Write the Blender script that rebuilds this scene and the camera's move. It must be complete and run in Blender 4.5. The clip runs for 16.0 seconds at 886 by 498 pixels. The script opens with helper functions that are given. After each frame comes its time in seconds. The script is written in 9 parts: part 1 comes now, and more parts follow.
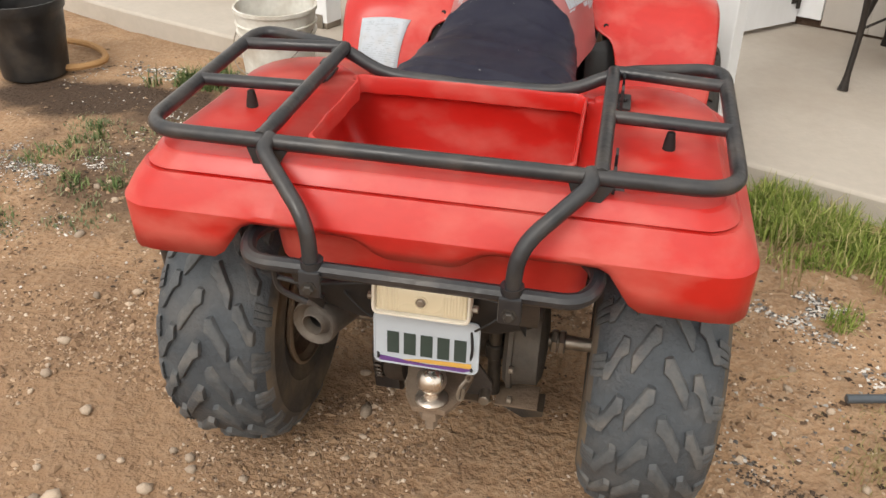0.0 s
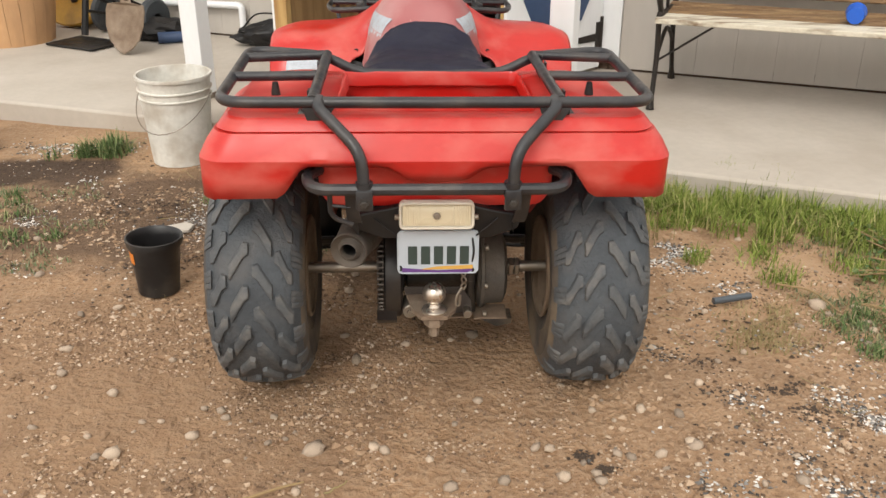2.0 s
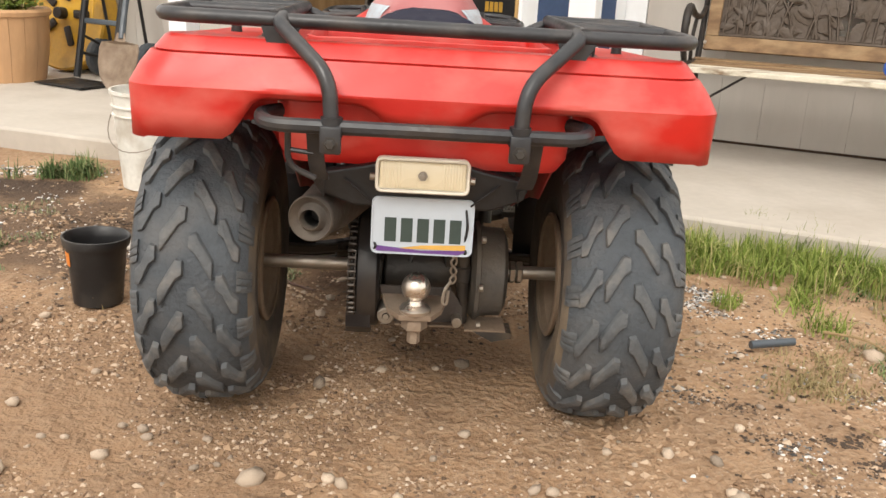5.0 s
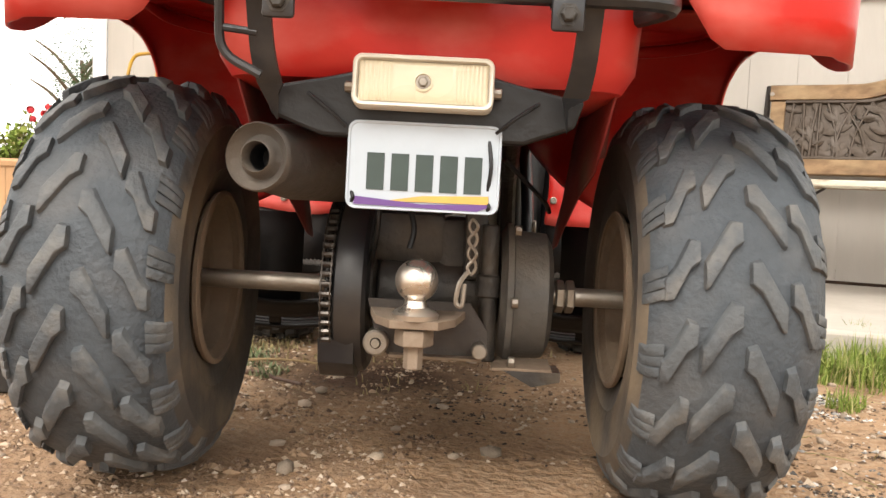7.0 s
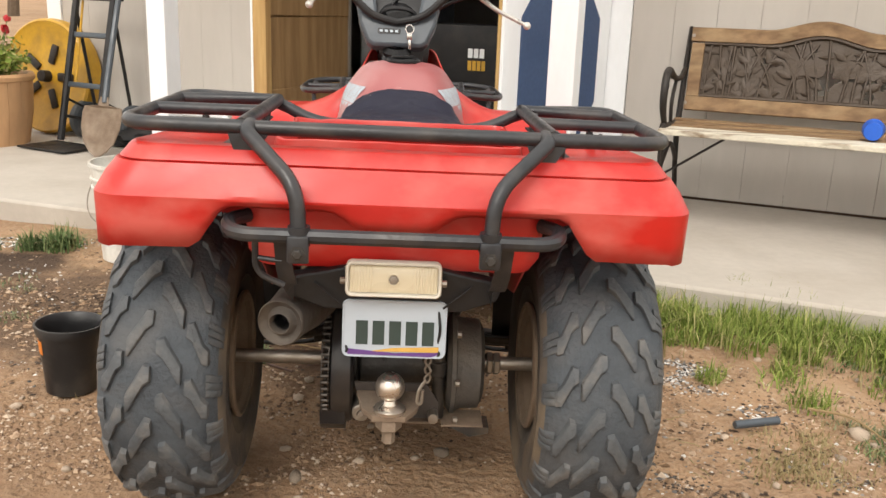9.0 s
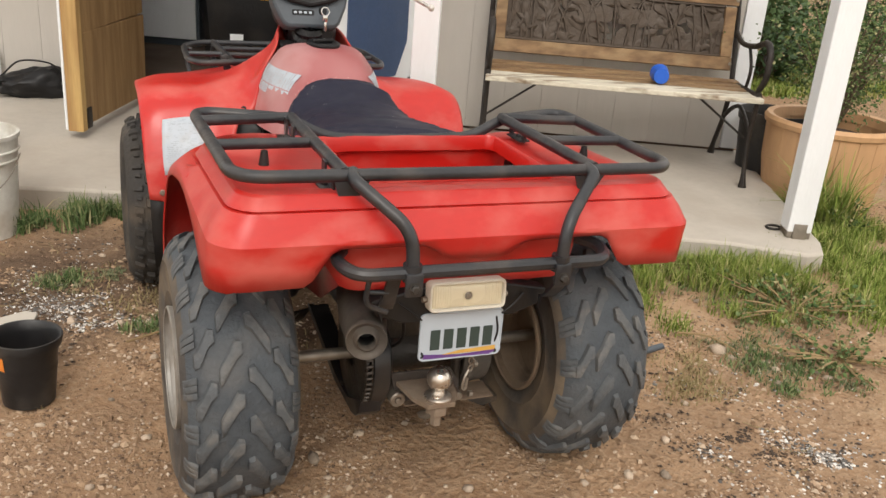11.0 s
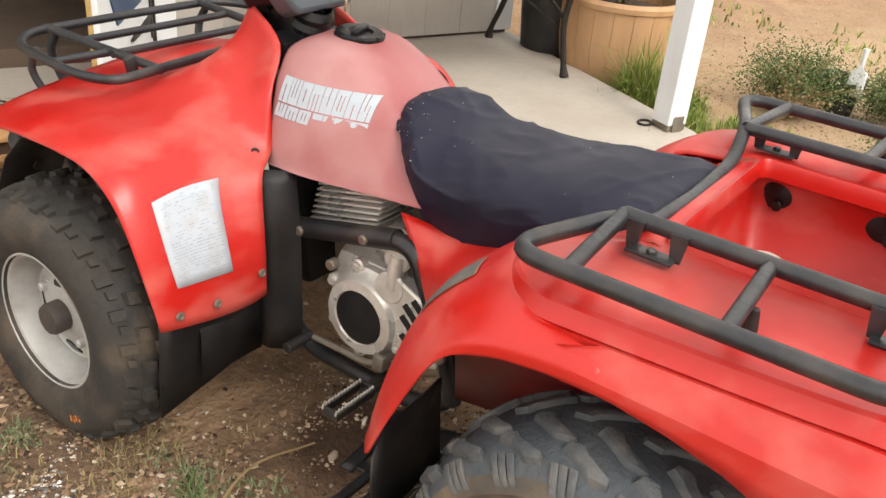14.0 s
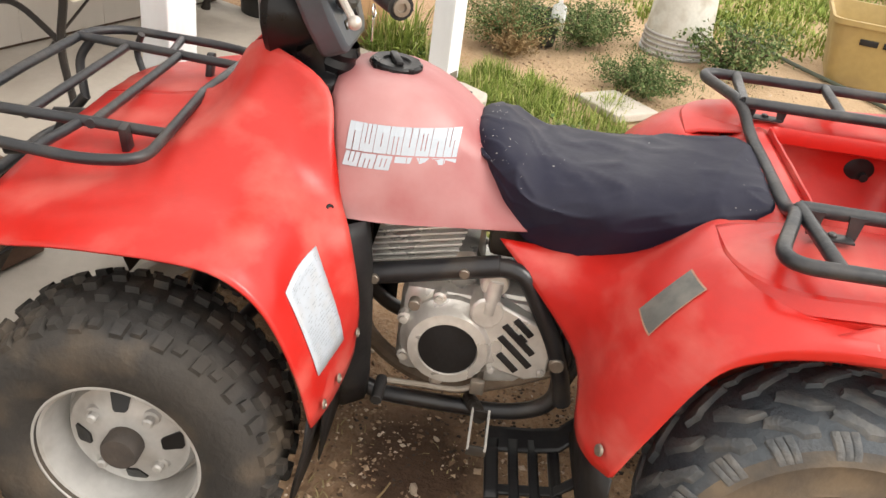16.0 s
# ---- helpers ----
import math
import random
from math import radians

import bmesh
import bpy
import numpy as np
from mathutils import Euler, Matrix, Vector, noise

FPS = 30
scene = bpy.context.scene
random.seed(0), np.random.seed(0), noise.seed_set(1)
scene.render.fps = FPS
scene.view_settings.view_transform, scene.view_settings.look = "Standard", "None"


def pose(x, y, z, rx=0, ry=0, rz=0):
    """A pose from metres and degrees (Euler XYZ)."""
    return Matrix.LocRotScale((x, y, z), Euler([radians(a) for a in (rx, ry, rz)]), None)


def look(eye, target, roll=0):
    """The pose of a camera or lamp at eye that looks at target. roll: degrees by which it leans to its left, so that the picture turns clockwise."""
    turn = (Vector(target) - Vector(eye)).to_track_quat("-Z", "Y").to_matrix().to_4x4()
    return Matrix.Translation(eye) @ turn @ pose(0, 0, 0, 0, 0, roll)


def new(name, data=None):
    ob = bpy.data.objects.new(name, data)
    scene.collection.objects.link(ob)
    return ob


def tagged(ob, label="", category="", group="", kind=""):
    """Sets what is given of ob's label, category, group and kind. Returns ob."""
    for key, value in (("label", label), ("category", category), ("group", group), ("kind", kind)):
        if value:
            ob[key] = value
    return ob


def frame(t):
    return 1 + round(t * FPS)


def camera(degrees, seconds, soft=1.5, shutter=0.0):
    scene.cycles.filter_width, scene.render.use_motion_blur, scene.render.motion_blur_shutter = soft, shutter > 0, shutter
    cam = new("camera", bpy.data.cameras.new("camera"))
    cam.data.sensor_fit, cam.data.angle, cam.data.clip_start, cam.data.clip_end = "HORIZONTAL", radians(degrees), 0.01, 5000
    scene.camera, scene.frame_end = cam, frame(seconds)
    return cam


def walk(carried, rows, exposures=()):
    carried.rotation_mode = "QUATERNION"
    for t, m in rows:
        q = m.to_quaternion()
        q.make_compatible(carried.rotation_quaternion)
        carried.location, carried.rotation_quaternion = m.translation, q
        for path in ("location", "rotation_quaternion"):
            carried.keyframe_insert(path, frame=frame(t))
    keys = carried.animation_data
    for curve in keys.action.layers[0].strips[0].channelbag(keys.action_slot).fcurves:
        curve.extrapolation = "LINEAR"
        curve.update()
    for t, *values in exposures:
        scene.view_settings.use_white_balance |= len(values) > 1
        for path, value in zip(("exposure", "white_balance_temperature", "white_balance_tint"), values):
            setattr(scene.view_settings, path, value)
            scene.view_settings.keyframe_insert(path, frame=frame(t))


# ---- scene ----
cam = camera(53.0, 16.0)
PATH = [
    (0, (0.246, -1.324, 1.273), (-0.094, 0.342, 0.221), 0.4),
    (0.5, (0.167, -1.528, 1.242), (-0.044, 0.167, 0.201), -2.6),
    (1, (0.097, -1.736, 1.252), (0.044, 0.016, 0.290), -2.2),
    (1.5, (-0.012, -1.841, 1.229), (0.027, -0.058, 0.324), -2.7),
    (2, (-0.062, -1.906, 1.204), (0.022, -0.096, 0.359), -0.1),
    (2.5, (-0.058, -1.934, 1.155), (0.076, -0.110, 0.346), 1.4),
    (3, (-0.043, -1.927, 1.110), (0.117, -0.092, 0.330), 2.4),
    (3.5, (-0.043, -1.911, 1.064), (0.127, -0.063, 0.319), 2.7),
    (4, (-0.047, -1.881, 1.029), (0.084, 0.006, 0.379), 1.8),
    (4.2, (-0.049, -1.840, 0.996), (0.098, 0.048, 0.354), 2.5),
    (6.3, (0.048, -1.288, 0.506), (-0.005, 0.697, 0.240), 2.8),
    (6.5, (0.034, -1.241, 0.446), (-0.006, 0.754, 0.271), 2.7),
    (7, (0.044, -1.230, 0.408), (0.012, 0.769, 0.273), 2.2),
    (7.5, (0.055, -1.241, 0.406), (0.026, 0.759, 0.287), 2.0),
    (8, (0.034, -1.253, 0.467), (0.023, 0.742, 0.278), 1.8),
    (8.5, (0.024, -1.405, 0.703), (0.070, 0.545, 0.259), 1.5),
    (9, (0.011, -1.604, 0.932), (0.106, 0.323, 0.405), 2.1),
    (9.2, (-0.026, -1.715, 1.024), (0.147, 0.211, 0.514), 2.6),
    (11.3, (-0.734, -1.546, 1.175), (0.079, 0.121, 0.426), 4.5),
    (11.5, (-0.801, -1.470, 1.177), (0.062, 0.169, 0.424), 4.2),
    (12, (-0.959, -1.247, 1.204), (0.029, 0.306, 0.423), 4.4),
    (12.5, (-1.144, -1.003, 1.236), (0.018, 0.405, 0.418), 3.7),
    (13, (-1.210, -0.762, 1.234), (0.057, 0.539, 0.397), 3.8),
    (13.5, (-1.223, -0.477, 1.249), (0.101, 0.730, 0.362), 4.6),
    (14, (-1.226, -0.245, 1.244), (0.234, 0.722, 0.277), 5.5),
    (14.5, (-1.221, -0.050, 1.250), (0.318, 0.748, 0.253), 3.7),
    (15, (-1.319, 0.126, 1.268), (0.307, 0.711, 0.261), 4.5),
    (15.5, (-1.496, 0.386, 1.300), (0.210, 0.651, 0.291), 7.8),
    (16, (-1.477, 0.596, 1.300), (0.249, 0.684, 0.294), 8.0),
]
walk(cam, [(t, look(eye, target, roll)) for t, eye, target, roll in PATH],
     [(0, 0.5), (4.2, 0.6), (5.5, 0.95), (6.3, 1.1), (7.0, 1.2), (8.0, 1.2), (8.6, 1.0), (9.2, 0.58), (11.3, 0.42), (12.0, 0.50), (12.5, 0.58), (14, 0.8), (16, 0.95)])

# ---- light: bright overcast sky ----
SUN_EL, SUN_AZ = 44.0, 200.0
world = bpy.data.worlds.new("sky")
scene.world = world
world.use_nodes = True
_n, _l = world.node_tree.nodes, world.node_tree.links
_n.clear()
_out = _n.new("ShaderNodeOutputWorld")
_bg = _n.new("ShaderNodeBackground")
_sky = _n.new("ShaderNodeTexSky")
_sky.sky_type = "NISHITA"
_sky.sun_disc = False
_sky.sun_elevation, _sky.sun_rotation = radians(SUN_EL), radians(SUN_AZ)
_sky.air_density, _sky.dust_density, _sky.ozone_density = 1.0, 6.0, 1.0
_mix = _n.new("ShaderNodeMix")
_mix.data_type = "RGBA"
_mix.inputs["Factor"].default_value = 0.85
_mix.inputs["B"].default_value = (9.3, 8.8, 8.1, 1)
_l.new(_sky.outputs[0], _mix.inputs["A"])
_l.new(_mix.outputs["Result"], _bg.inputs["Color"])
_bg.inputs["Strength"].default_value = 0.13
_l.new(_bg.outputs[0], _out.inputs[0])
sun_data = bpy.data.lights.new("sun", "SUN")
sun_data.energy, sun_data.angle, sun_data.color = 1.1, radians(25), (1.0, 0.96, 0.9)
sun = new("sun", sun_data)
_d = Vector((math.sin(radians(SUN_AZ)) * math.cos(radians(SUN_EL)), math.cos(radians(SUN_AZ)) * math.cos(radians(SUN_EL)), math.sin(radians(SUN_EL))))
sun.matrix_world = look(_d * 30, (0, 0, 0))
scene.view_settings.exposure = 0.6

# ---- materials ----
def material(name, base, rough=0.6, metal=0.0, alt=None, scale=6.0, amount=0.5, fine=60.0, fine_amount=0.25, bump=0.15,
             bump_scale=80.0, dirt=None, dirt_scale=3.0, dirt_amount=0.0, stretch=(1, 1, 1), coat=0.0, spec=0.5, vary=0.0, rough_vary=0.12):
    """Base colour mottled at two scales, optional blotchy dirt, roughness variation and fine relief."""
    m = bpy.data.materials.new(name)
    m.use_nodes = True
    nt = m.node_tree
    nt.nodes.clear()
    N, L = nt.nodes.new, nt.links.new
    out, bsdf, tc, mp = N("ShaderNodeOutputMaterial"), N("ShaderNodeBsdfPrincipled"), N("ShaderNodeTexCoord"), N("ShaderNodeMapping")
    L(bsdf.outputs[0], out.inputs[0])
    L(tc.outputs["Object"], mp.inputs["Vector"])
    mp.inputs["Scale"].default_value = stretch

    def noisy(sc, detail=4.0, lo=0.35, hi=0.65):
        t, r = N("ShaderNodeTexNoise"), N("ShaderNodeMapRange")
        t.inputs["Scale"].default_value, t.inputs["Detail"].default_value = sc, detail
        L(mp.outputs[0], t.inputs["Vector"])
        L(t.outputs[0], r.inputs["Value"])
        r.inputs["From Min"].default_value, r.inputs["From Max"].default_value = lo, hi
        return r.outputs[0]

    def blend(fac, k, a, b):
        x, mul = N("ShaderNodeMix"), N("ShaderNodeMath")
        x.data_type = "RGBA"
        mul.operation = "MULTIPLY"
        L(fac, mul.inputs[0])
        mul.inputs[1].default_value = k
        L(mul.outputs[0], x.inputs["Factor"])
        for sock, v in (("A", a), ("B", b)):
            if isinstance(v, tuple):
                x.inputs[sock].default_value = (*v, 1)
            else:
                L(v, x.inputs[sock])
        return x.outputs["Result"]

    alt = alt or tuple(c * 0.7 for c in base)
    big = noisy(scale)
    col = blend(big, amount, base, alt)
    col = blend(noisy(fine, 3.0), fine_amount, col, tuple(c * 0.62 for c in base))
    if dirt:
        col = blend(noisy(dirt_scale, 6.0, 0.48, 0.68), dirt_amount, col, dirt)
    if vary:
        oi, hs, mr = N("ShaderNodeObjectInfo"), N("ShaderNodeHueSaturation"), N("ShaderNodeMapRange")
        L(oi.outputs["Random"], mr.inputs["Value"])
        mr.inputs["To Min"].default_value, mr.inputs["To Max"].default_value = 1 - vary, 1 + vary
        L(mr.outputs[0], hs.inputs["Value"])
        L(col, hs.inputs["Color"])
        col = hs.outputs[0]
    L(col, bsdf.inputs["Base Color"])
    rr = N("ShaderNodeMapRange")
    L(big, rr.inputs["Value"])
    rr.inputs["To Min"].default_value, rr.inputs["To Max"].default_value = max(0.03, rough - rough_vary), min(1, rough + rough_vary)
    L(rr.outputs[0], bsdf.inputs["Roughness"])
    bsdf.inputs["Metallic"].default_value = metal
    bsdf.inputs["Coat Weight"].default_value = coat
    bsdf.inputs["Specular IOR Level"].default_value = spec
    if bump:
        b, t = N("ShaderNodeBump"), N("ShaderNodeTexNoise")
        t.inputs["Scale"].default_value, t.inputs["Detail"].default_value = bump_scale, 5.0
        L(mp.outputs[0], t.inputs["Vector"])
        b.inputs["Strength"].default_value, b.inputs["Distance"].default_value = bump, 0.01
        L(t.outputs[0], b.inputs["Height"])
        L(b.outputs[0], bsdf.inputs["Normal"])
    return m


RED = material("faded_red_plastic", (0.462, 0.0125, 0.0085), 0.44, alt=(0.475, 0.028, 0.021), scale=4, amount=0.75, fine=45, fine_amount=0.14, spec=0.5, rough_vary=0.16,
               bump=0.05, bump_scale=25, dirt=(0.56, 0.16, 0.13), dirt_scale=8, dirt_amount=0.44, stretch=(1, 1, 1.6))
TANK = material("chalky_pink_tank_paint", (0.285, 0.070, 0.072), 0.42, alt=(0.36, 0.145, 0.145), scale=5, amount=0.9, fine=40, fine_amount=0.1, spec=0.5,
                bump=0.03, dirt=(0.46, 0.28, 0.275), dirt_scale=4, dirt_amount=0.55)
TUBE = material("worn_black_tube_paint", (0.013, 0.0145, 0.018), 0.40, alt=(0.030, 0.032, 0.036), scale=12, amount=0.7, fine=90, bump=0.1,
                dirt=(0.11, 0.09, 0.075), dirt_scale=14, dirt_amount=0.28)
RUBBER = material("dusty_tyre_rubber", (0.038, 0.047, 0.057), 0.70, alt=(0.072, 0.083, 0.094), scale=9, amount=0.8, fine=70, bump=0.35,
                  bump_scale=120, dirt=(0.14, 0.130, 0.12), dirt_scale=12, dirt_amount=0.28)
TREAD = material("worn_tread_rubber", (0.056, 0.063, 0.070), 0.66, alt=(0.100, 0.106, 0.110), scale=14, amount=0.8, fine=90, bump=0.3,
                 bump_scale=140, dirt=(0.20, 0.183, 0.160), dirt_scale=24, dirt_amount=0.40)
FRONTRUB = material("muddy_front_rubber", (0.024, 0.0225, 0.021), 0.8, alt=(0.046, 0.040, 0.034), scale=9, amount=0.8, fine=60, bump=0.3, dirt=(0.115, 0.086, 0.058), dirt_scale=8, dirt_amount=0.6)
SIDEWALL = material("muddy_sidewall_rubber", (0.046, 0.043, 0.041), 0.8, alt=(0.085, 0.071, 0.057), scale=8, amount=0.8, fine=60, bump=0.2,
                    dirt=(0.19, 0.143, 0.092), dirt_scale=7, dirt_amount=0.75)
BLACK = material("black_plastic", (0.0065, 0.0065, 0.0075), 0.5, alt=(0.014, 0.014, 0.015), scale=10, bump=0.1, dirt=(0.065, 0.054, 0.044), dirt_scale=7, dirt_amount=0.22, spec=0.4)
GREASE = material("greasy_dark_metal", (0.028, 0.026, 0.024), 0.5, 0.3, alt=(0.058, 0.050, 0.043), scale=15, bump=0.3, dirt=(0.10, 0.075, 0.05), dirt_scale=10, dirt_amount=0.6)
RIM = material("silver_wheel_paint", (0.52, 0.515, 0.50), 0.42, 0.3, alt=(0.40, 0.39, 0.37), scale=10, bump=0.08, dirt=(0.20, 0.15, 0.10), dirt_scale=7, dirt_amount=0.42)
# wheel silver with mud, darkened in colour for the shade in the deep dish
RIMDARK = material("darkened_muddy_silver", (0.34, 0.325, 0.30), 0.5, 0.3, alt=(0.24, 0.22, 0.195), scale=9, bump=0.12, dirt=(0.15, 0.115, 0.08), dirt_scale=6, dirt_amount=0.65)
RIMIN = material("muddy_wheel_back", (0.17, 0.125, 0.085), 0.8, alt=(0.24, 0.175, 0.12), scale=9, bump=0.3, dirt=(0.20, 0.14, 0.09), dirt_scale=6, dirt_amount=0.6)
STEEL = material("dull_steel", (0.30, 0.27, 0.23), 0.45, 0.7, alt=(0.20, 0.16, 0.12), scale=18, bump=0.15, dirt=(0.16, 0.11, 0.07), dirt_scale=12, dirt_amount=0.5)
CHROME = material("scuffed_chrome", (0.66, 0.60, 0.53), 0.34, 0.9, alt=(0.42, 0.35, 0.28), scale=22, bump=0.05)
RUST = material("dusty_rusted_steel", (0.23, 0.17, 0.12), 0.75, 0.3, alt=(0.14, 0.095, 0.065), scale=20, bump=0.3, dirt=(0.33, 0.27, 0.21), dirt_scale=8, dirt_amount=0.5)
MUFFLER = material("heat_browned_muffler", (0.150, 0.130, 0.112), 0.5, 0.45, alt=(0.065, 0.058, 0.054), scale=8, bump=0.2, dirt=(0.19, 0.145, 0.10), dirt_scale=6, dirt_amount=0.6)
ALLOY = material("cast_alloy", (0.70, 0.68, 0.64), 0.36, 0.45, alt=(0.56, 0.53, 0.48), scale=14, bump=0.12, dirt=(0.15, 0.115, 0.08), dirt_scale=11, dirt_amount=0.32)
CLOTH = material("navy_seat_cloth", (0.0095, 0.0098, 0.0235), 0.52, alt=(0.0130, 0.0135, 0.029), scale=7, bump=0.16, bump_scale=16, fine=300,
                 dirt=(0.055, 0.056, 0.070), dirt_scale=11, dirt_amount=0.12, spec=0.24, rough_vary=0.08)
GREY = material("grey_console_plastic", (0.055, 0.068, 0.082), 0.40, alt=(0.074, 0.088, 0.103), scale=12, bump=0.04)
JET = material("jet_black_plastic", (0.0045, 0.0045, 0.0055), 0.34, alt=(0.009, 0.009, 0.010), scale=14, bump=0.08, bump_scale=30, spec=0.32)
CREAM = material("cream_lens_plastic", (0.60, 0.53, 0.38), 0.32, alt=(0.55, 0.48, 0.33), scale=3, amount=0.4, fine=20, fine_amount=0.05, bump=0.0, coat=0.3)
WHITE = material("white_plate_paint", (0.40, 0.455, 0.51), 0.4, alt=(0.38, 0.42, 0.47), scale=10, fine_amount=0.06, bump=0.03)
LABEL = material("sun_bleached_label", (0.45, 0.505, 0.56), 0.5, alt=(0.38, 0.43, 0.49), scale=16, fine_amount=0.1, bump=0.05, dirt=(0.40, 0.36, 0.32), dirt_scale=24, dirt_amount=0.35)
INK = material("dark_print", (0.03, 0.05, 0.045), 0.5, bump=0)
INK2 = material("faded_grey_print", (0.365, 0.41, 0.455), 0.6, bump=0)
PURPLE = material("purple_print", (0.12, 0.05, 0.22), 0.5, bump=0)
GOLD = material("gold_print", (0.60, 0.36, 0.08), 0.5, bump=0)
CHAIN = material("oily_chain_steel", (0.085, 0.075, 0.066), 0.35, 0.8, alt=(0.06, 0.05, 0.045), scale=60, bump=0.1)
CONCRETE = material("dusty_concrete", (0.475, 0.435, 0.38), 0.85, alt=(0.41, 0.365, 0.31), scale=1.6, amount=0.8, fine=30, fine_amount=0.15, bump=0.15,
                    bump_scale=60, dirt=(0.27, 0.22, 0.17), dirt_scale=1.3, dirt_amount=0.45)
SIDING = material("greige_siding_paint", (0.47, 0.44, 0.40), 0.75, alt=(0.43, 0.40, 0.36), scale=1.5, fine=25, fine_amount=0.08, bump=0.2, bump_scale=40,
                  stretch=(1, 1, 0.25), dirt=(0.30, 0.26, 0.22), dirt_scale=2, dirt_amount=0.25)
PAINT = material("white_exterior_paint", (0.78, 0.80, 0.82), 0.55, alt=(0.70, 0.72, 0.74), scale=3, fine_amount=0.06, bump=0.1, stretch=(1, 1, 0.3),
                 dirt=(0.50, 0.45, 0.38), dirt_scale=3, dirt_amount=0.15)
NAVY = material("navy_door_paint", (0.035, 0.065, 0.14), 0.5, alt=(0.045, 0.08, 0.17), scale=4, bump=0.08)
PINE = material("raw_pine_board", (0.50, 0.33, 0.125), 0.7, alt=(0.30, 0.16, 0.06), scale=4, amount=0.8, fine=30, bump=0.2, stretch=(6, 6, 0.6), vary=0.1)
PLY = material("weathered_plywood", (0.33, 0.20, 0.085), 0.75, alt=(0.20, 0.115, 0.048), scale=4, amount=0.8, fine=30, bump=0.2, stretch=(5, 5, 0.6))
BENCHWOOD = material("weathered_bench_wood", (0.26, 0.155, 0.07), 0.7, alt=(0.13, 0.075, 0.04), scale=5, amount=0.9, fine=40, bump=0.3, stretch=(1, 6, 6),
                     dirt=(0.42, 0.30, 0.16), dirt_scale=3, dirt_amount=0.4)
PEELED = material("peeling_white_slat", (0.62, 0.57, 0.46), 0.75, alt=(0.66, 0.62, 0.52), scale=6, fine=40, bump=0.35, stretch=(0.6, 4, 4),
                  dirt=(0.17, 0.11, 0.06), dirt_scale=7, dirt_amount=0.95)
BRONZE = material("brown_cast_panel", (0.060, 0.043, 0.030), 0.55, 0.3, alt=(0.09, 0.065, 0.045), scale=14, bump=0.3)
IRON = material("dark_cast_iron", (0.025, 0.022, 0.020), 0.55, 0.4, alt=(0.06, 0.045, 0.035), scale=18, bump=0.3)
BUCKET = material("dirty_white_plastic", (0.68, 0.67, 0.62), 0.5, alt=(0.58, 0.56, 0.50), scale=8, fine=60, bump=0.08, dirt=(0.33, 0.27, 0.20), dirt_scale=9, dirt_amount=0.6)
POT = material("black_nursery_pot", (0.010, 0.010, 0.011), 0.45, alt=(0.022, 0.022, 0.022), scale=12, bump=0.08, dirt=(0.10, 0.08, 0.06), dirt_scale=10, dirt_amount=0.3)
BLUE = material("blue_plastic", (0.015, 0.12, 0.62), 0.4, bump=0.02)
ORANGE = material("orange_sticker", (0.70, 0.22, 0.03), 0.5, bump=0.02)
YELLOW = material("yellow_enamel", (0.58, 0.33, 0.025), 0.45, alt=(0.42, 0.22, 0.02), scale=6, bump=0.1, dirt=(0.16, 0.10, 0.04), dirt_scale=6, dirt_amount=0.5)
TANPOT = material("tan_plastic_planter", (0.58, 0.35, 0.18), 0.6, alt=(0.42, 0.23, 0.11), scale=5, fine=30, bump=0.15, stretch=(1, 1, 0.3), dirt=(0.30, 0.18, 0.10), dirt_scale=4, dirt_amount=0.4)
SOIL = material("potting_soil", (0.075, 0.045, 0.028), 0.95, alt=(0.04, 0.025, 0.016), scale=30, bump=0.8, bump_scale=60)
WEBBING = material("tan_webbing", (0.40, 0.23, 0.095), 0.85, alt=(0.30, 0.16, 0.06), scale=10, bump=0.3, bump_scale=200)
BROWNBOX = material("brown_painted_box", (0.085, 0.042, 0.025), 0.6, alt=(0.12, 0.065, 0.04), scale=8, bump=0.15)
DRY = material("dry_grass", (0.30, 0.24, 0.11), 0.8, alt=(0.22, 0.17, 0.08), scale=12, bump=0)
LEAFDK = material("dark_foliage", (0.030, 0.065, 0.022), 0.65, alt=(0.06, 0.11, 0.03), scale=5, amount=0.9, bump=0)
STRAW = material("straw_twigs", (0.30, 0.21, 0.10), 0.85, alt=(0.20, 0.13, 0.07), scale=10, bump=0)
BARK = material("shrub_bark", (0.12, 0.085, 0.055), 0.9, scale=20, bump=0.4)
STONE = material("pale_pebble", (0.42, 0.34, 0.26), 0.85, alt=(0.32, 0.23, 0.16), scale=30, bump=0.3, vary=0.4)
MULCH = material("dark_mulch", (0.045, 0.030, 0.020), 0.95, alt=(0.09, 0.06, 0.04), scale=30, bump=0.3)
RED_FLOWER = material("red_petals", (0.55, 0.02, 0.02), 0.6, alt=(0.45, 0.05, 0.10), scale=30, bump=0)
KEYMETAL = material("nickel_key", (0.7, 0.69, 0.66), 0.25, 1.0, bump=0)
HOSE = material("grey_green_hose", (0.07, 0.085, 0.06), 0.6, bump=0.05)
# board colour kept dark so the shed's inside stays dim
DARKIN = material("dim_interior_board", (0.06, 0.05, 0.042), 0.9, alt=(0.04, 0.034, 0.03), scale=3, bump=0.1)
HUBMUD = material("mud_stained_black", (0.045, 0.038, 0.034), 0.8, alt=(0.09, 0.07, 0.055), scale=20, bump=0.3)
PATCHRIM = material("tan_glue_edge", (0.42, 0.27, 0.19), 0.7, alt=(0.30, 0.10, 0.07), scale=40, bump=0.1)
PATCH = material("worn_grey_patch", (0.10, 0.105, 0.098), 0.6, alt=(0.16, 0.16, 0.145), scale=18, bump=0.1, dirt=(0.25, 0.23, 0.2), dirt_scale=25, dirt_amount=0.4)
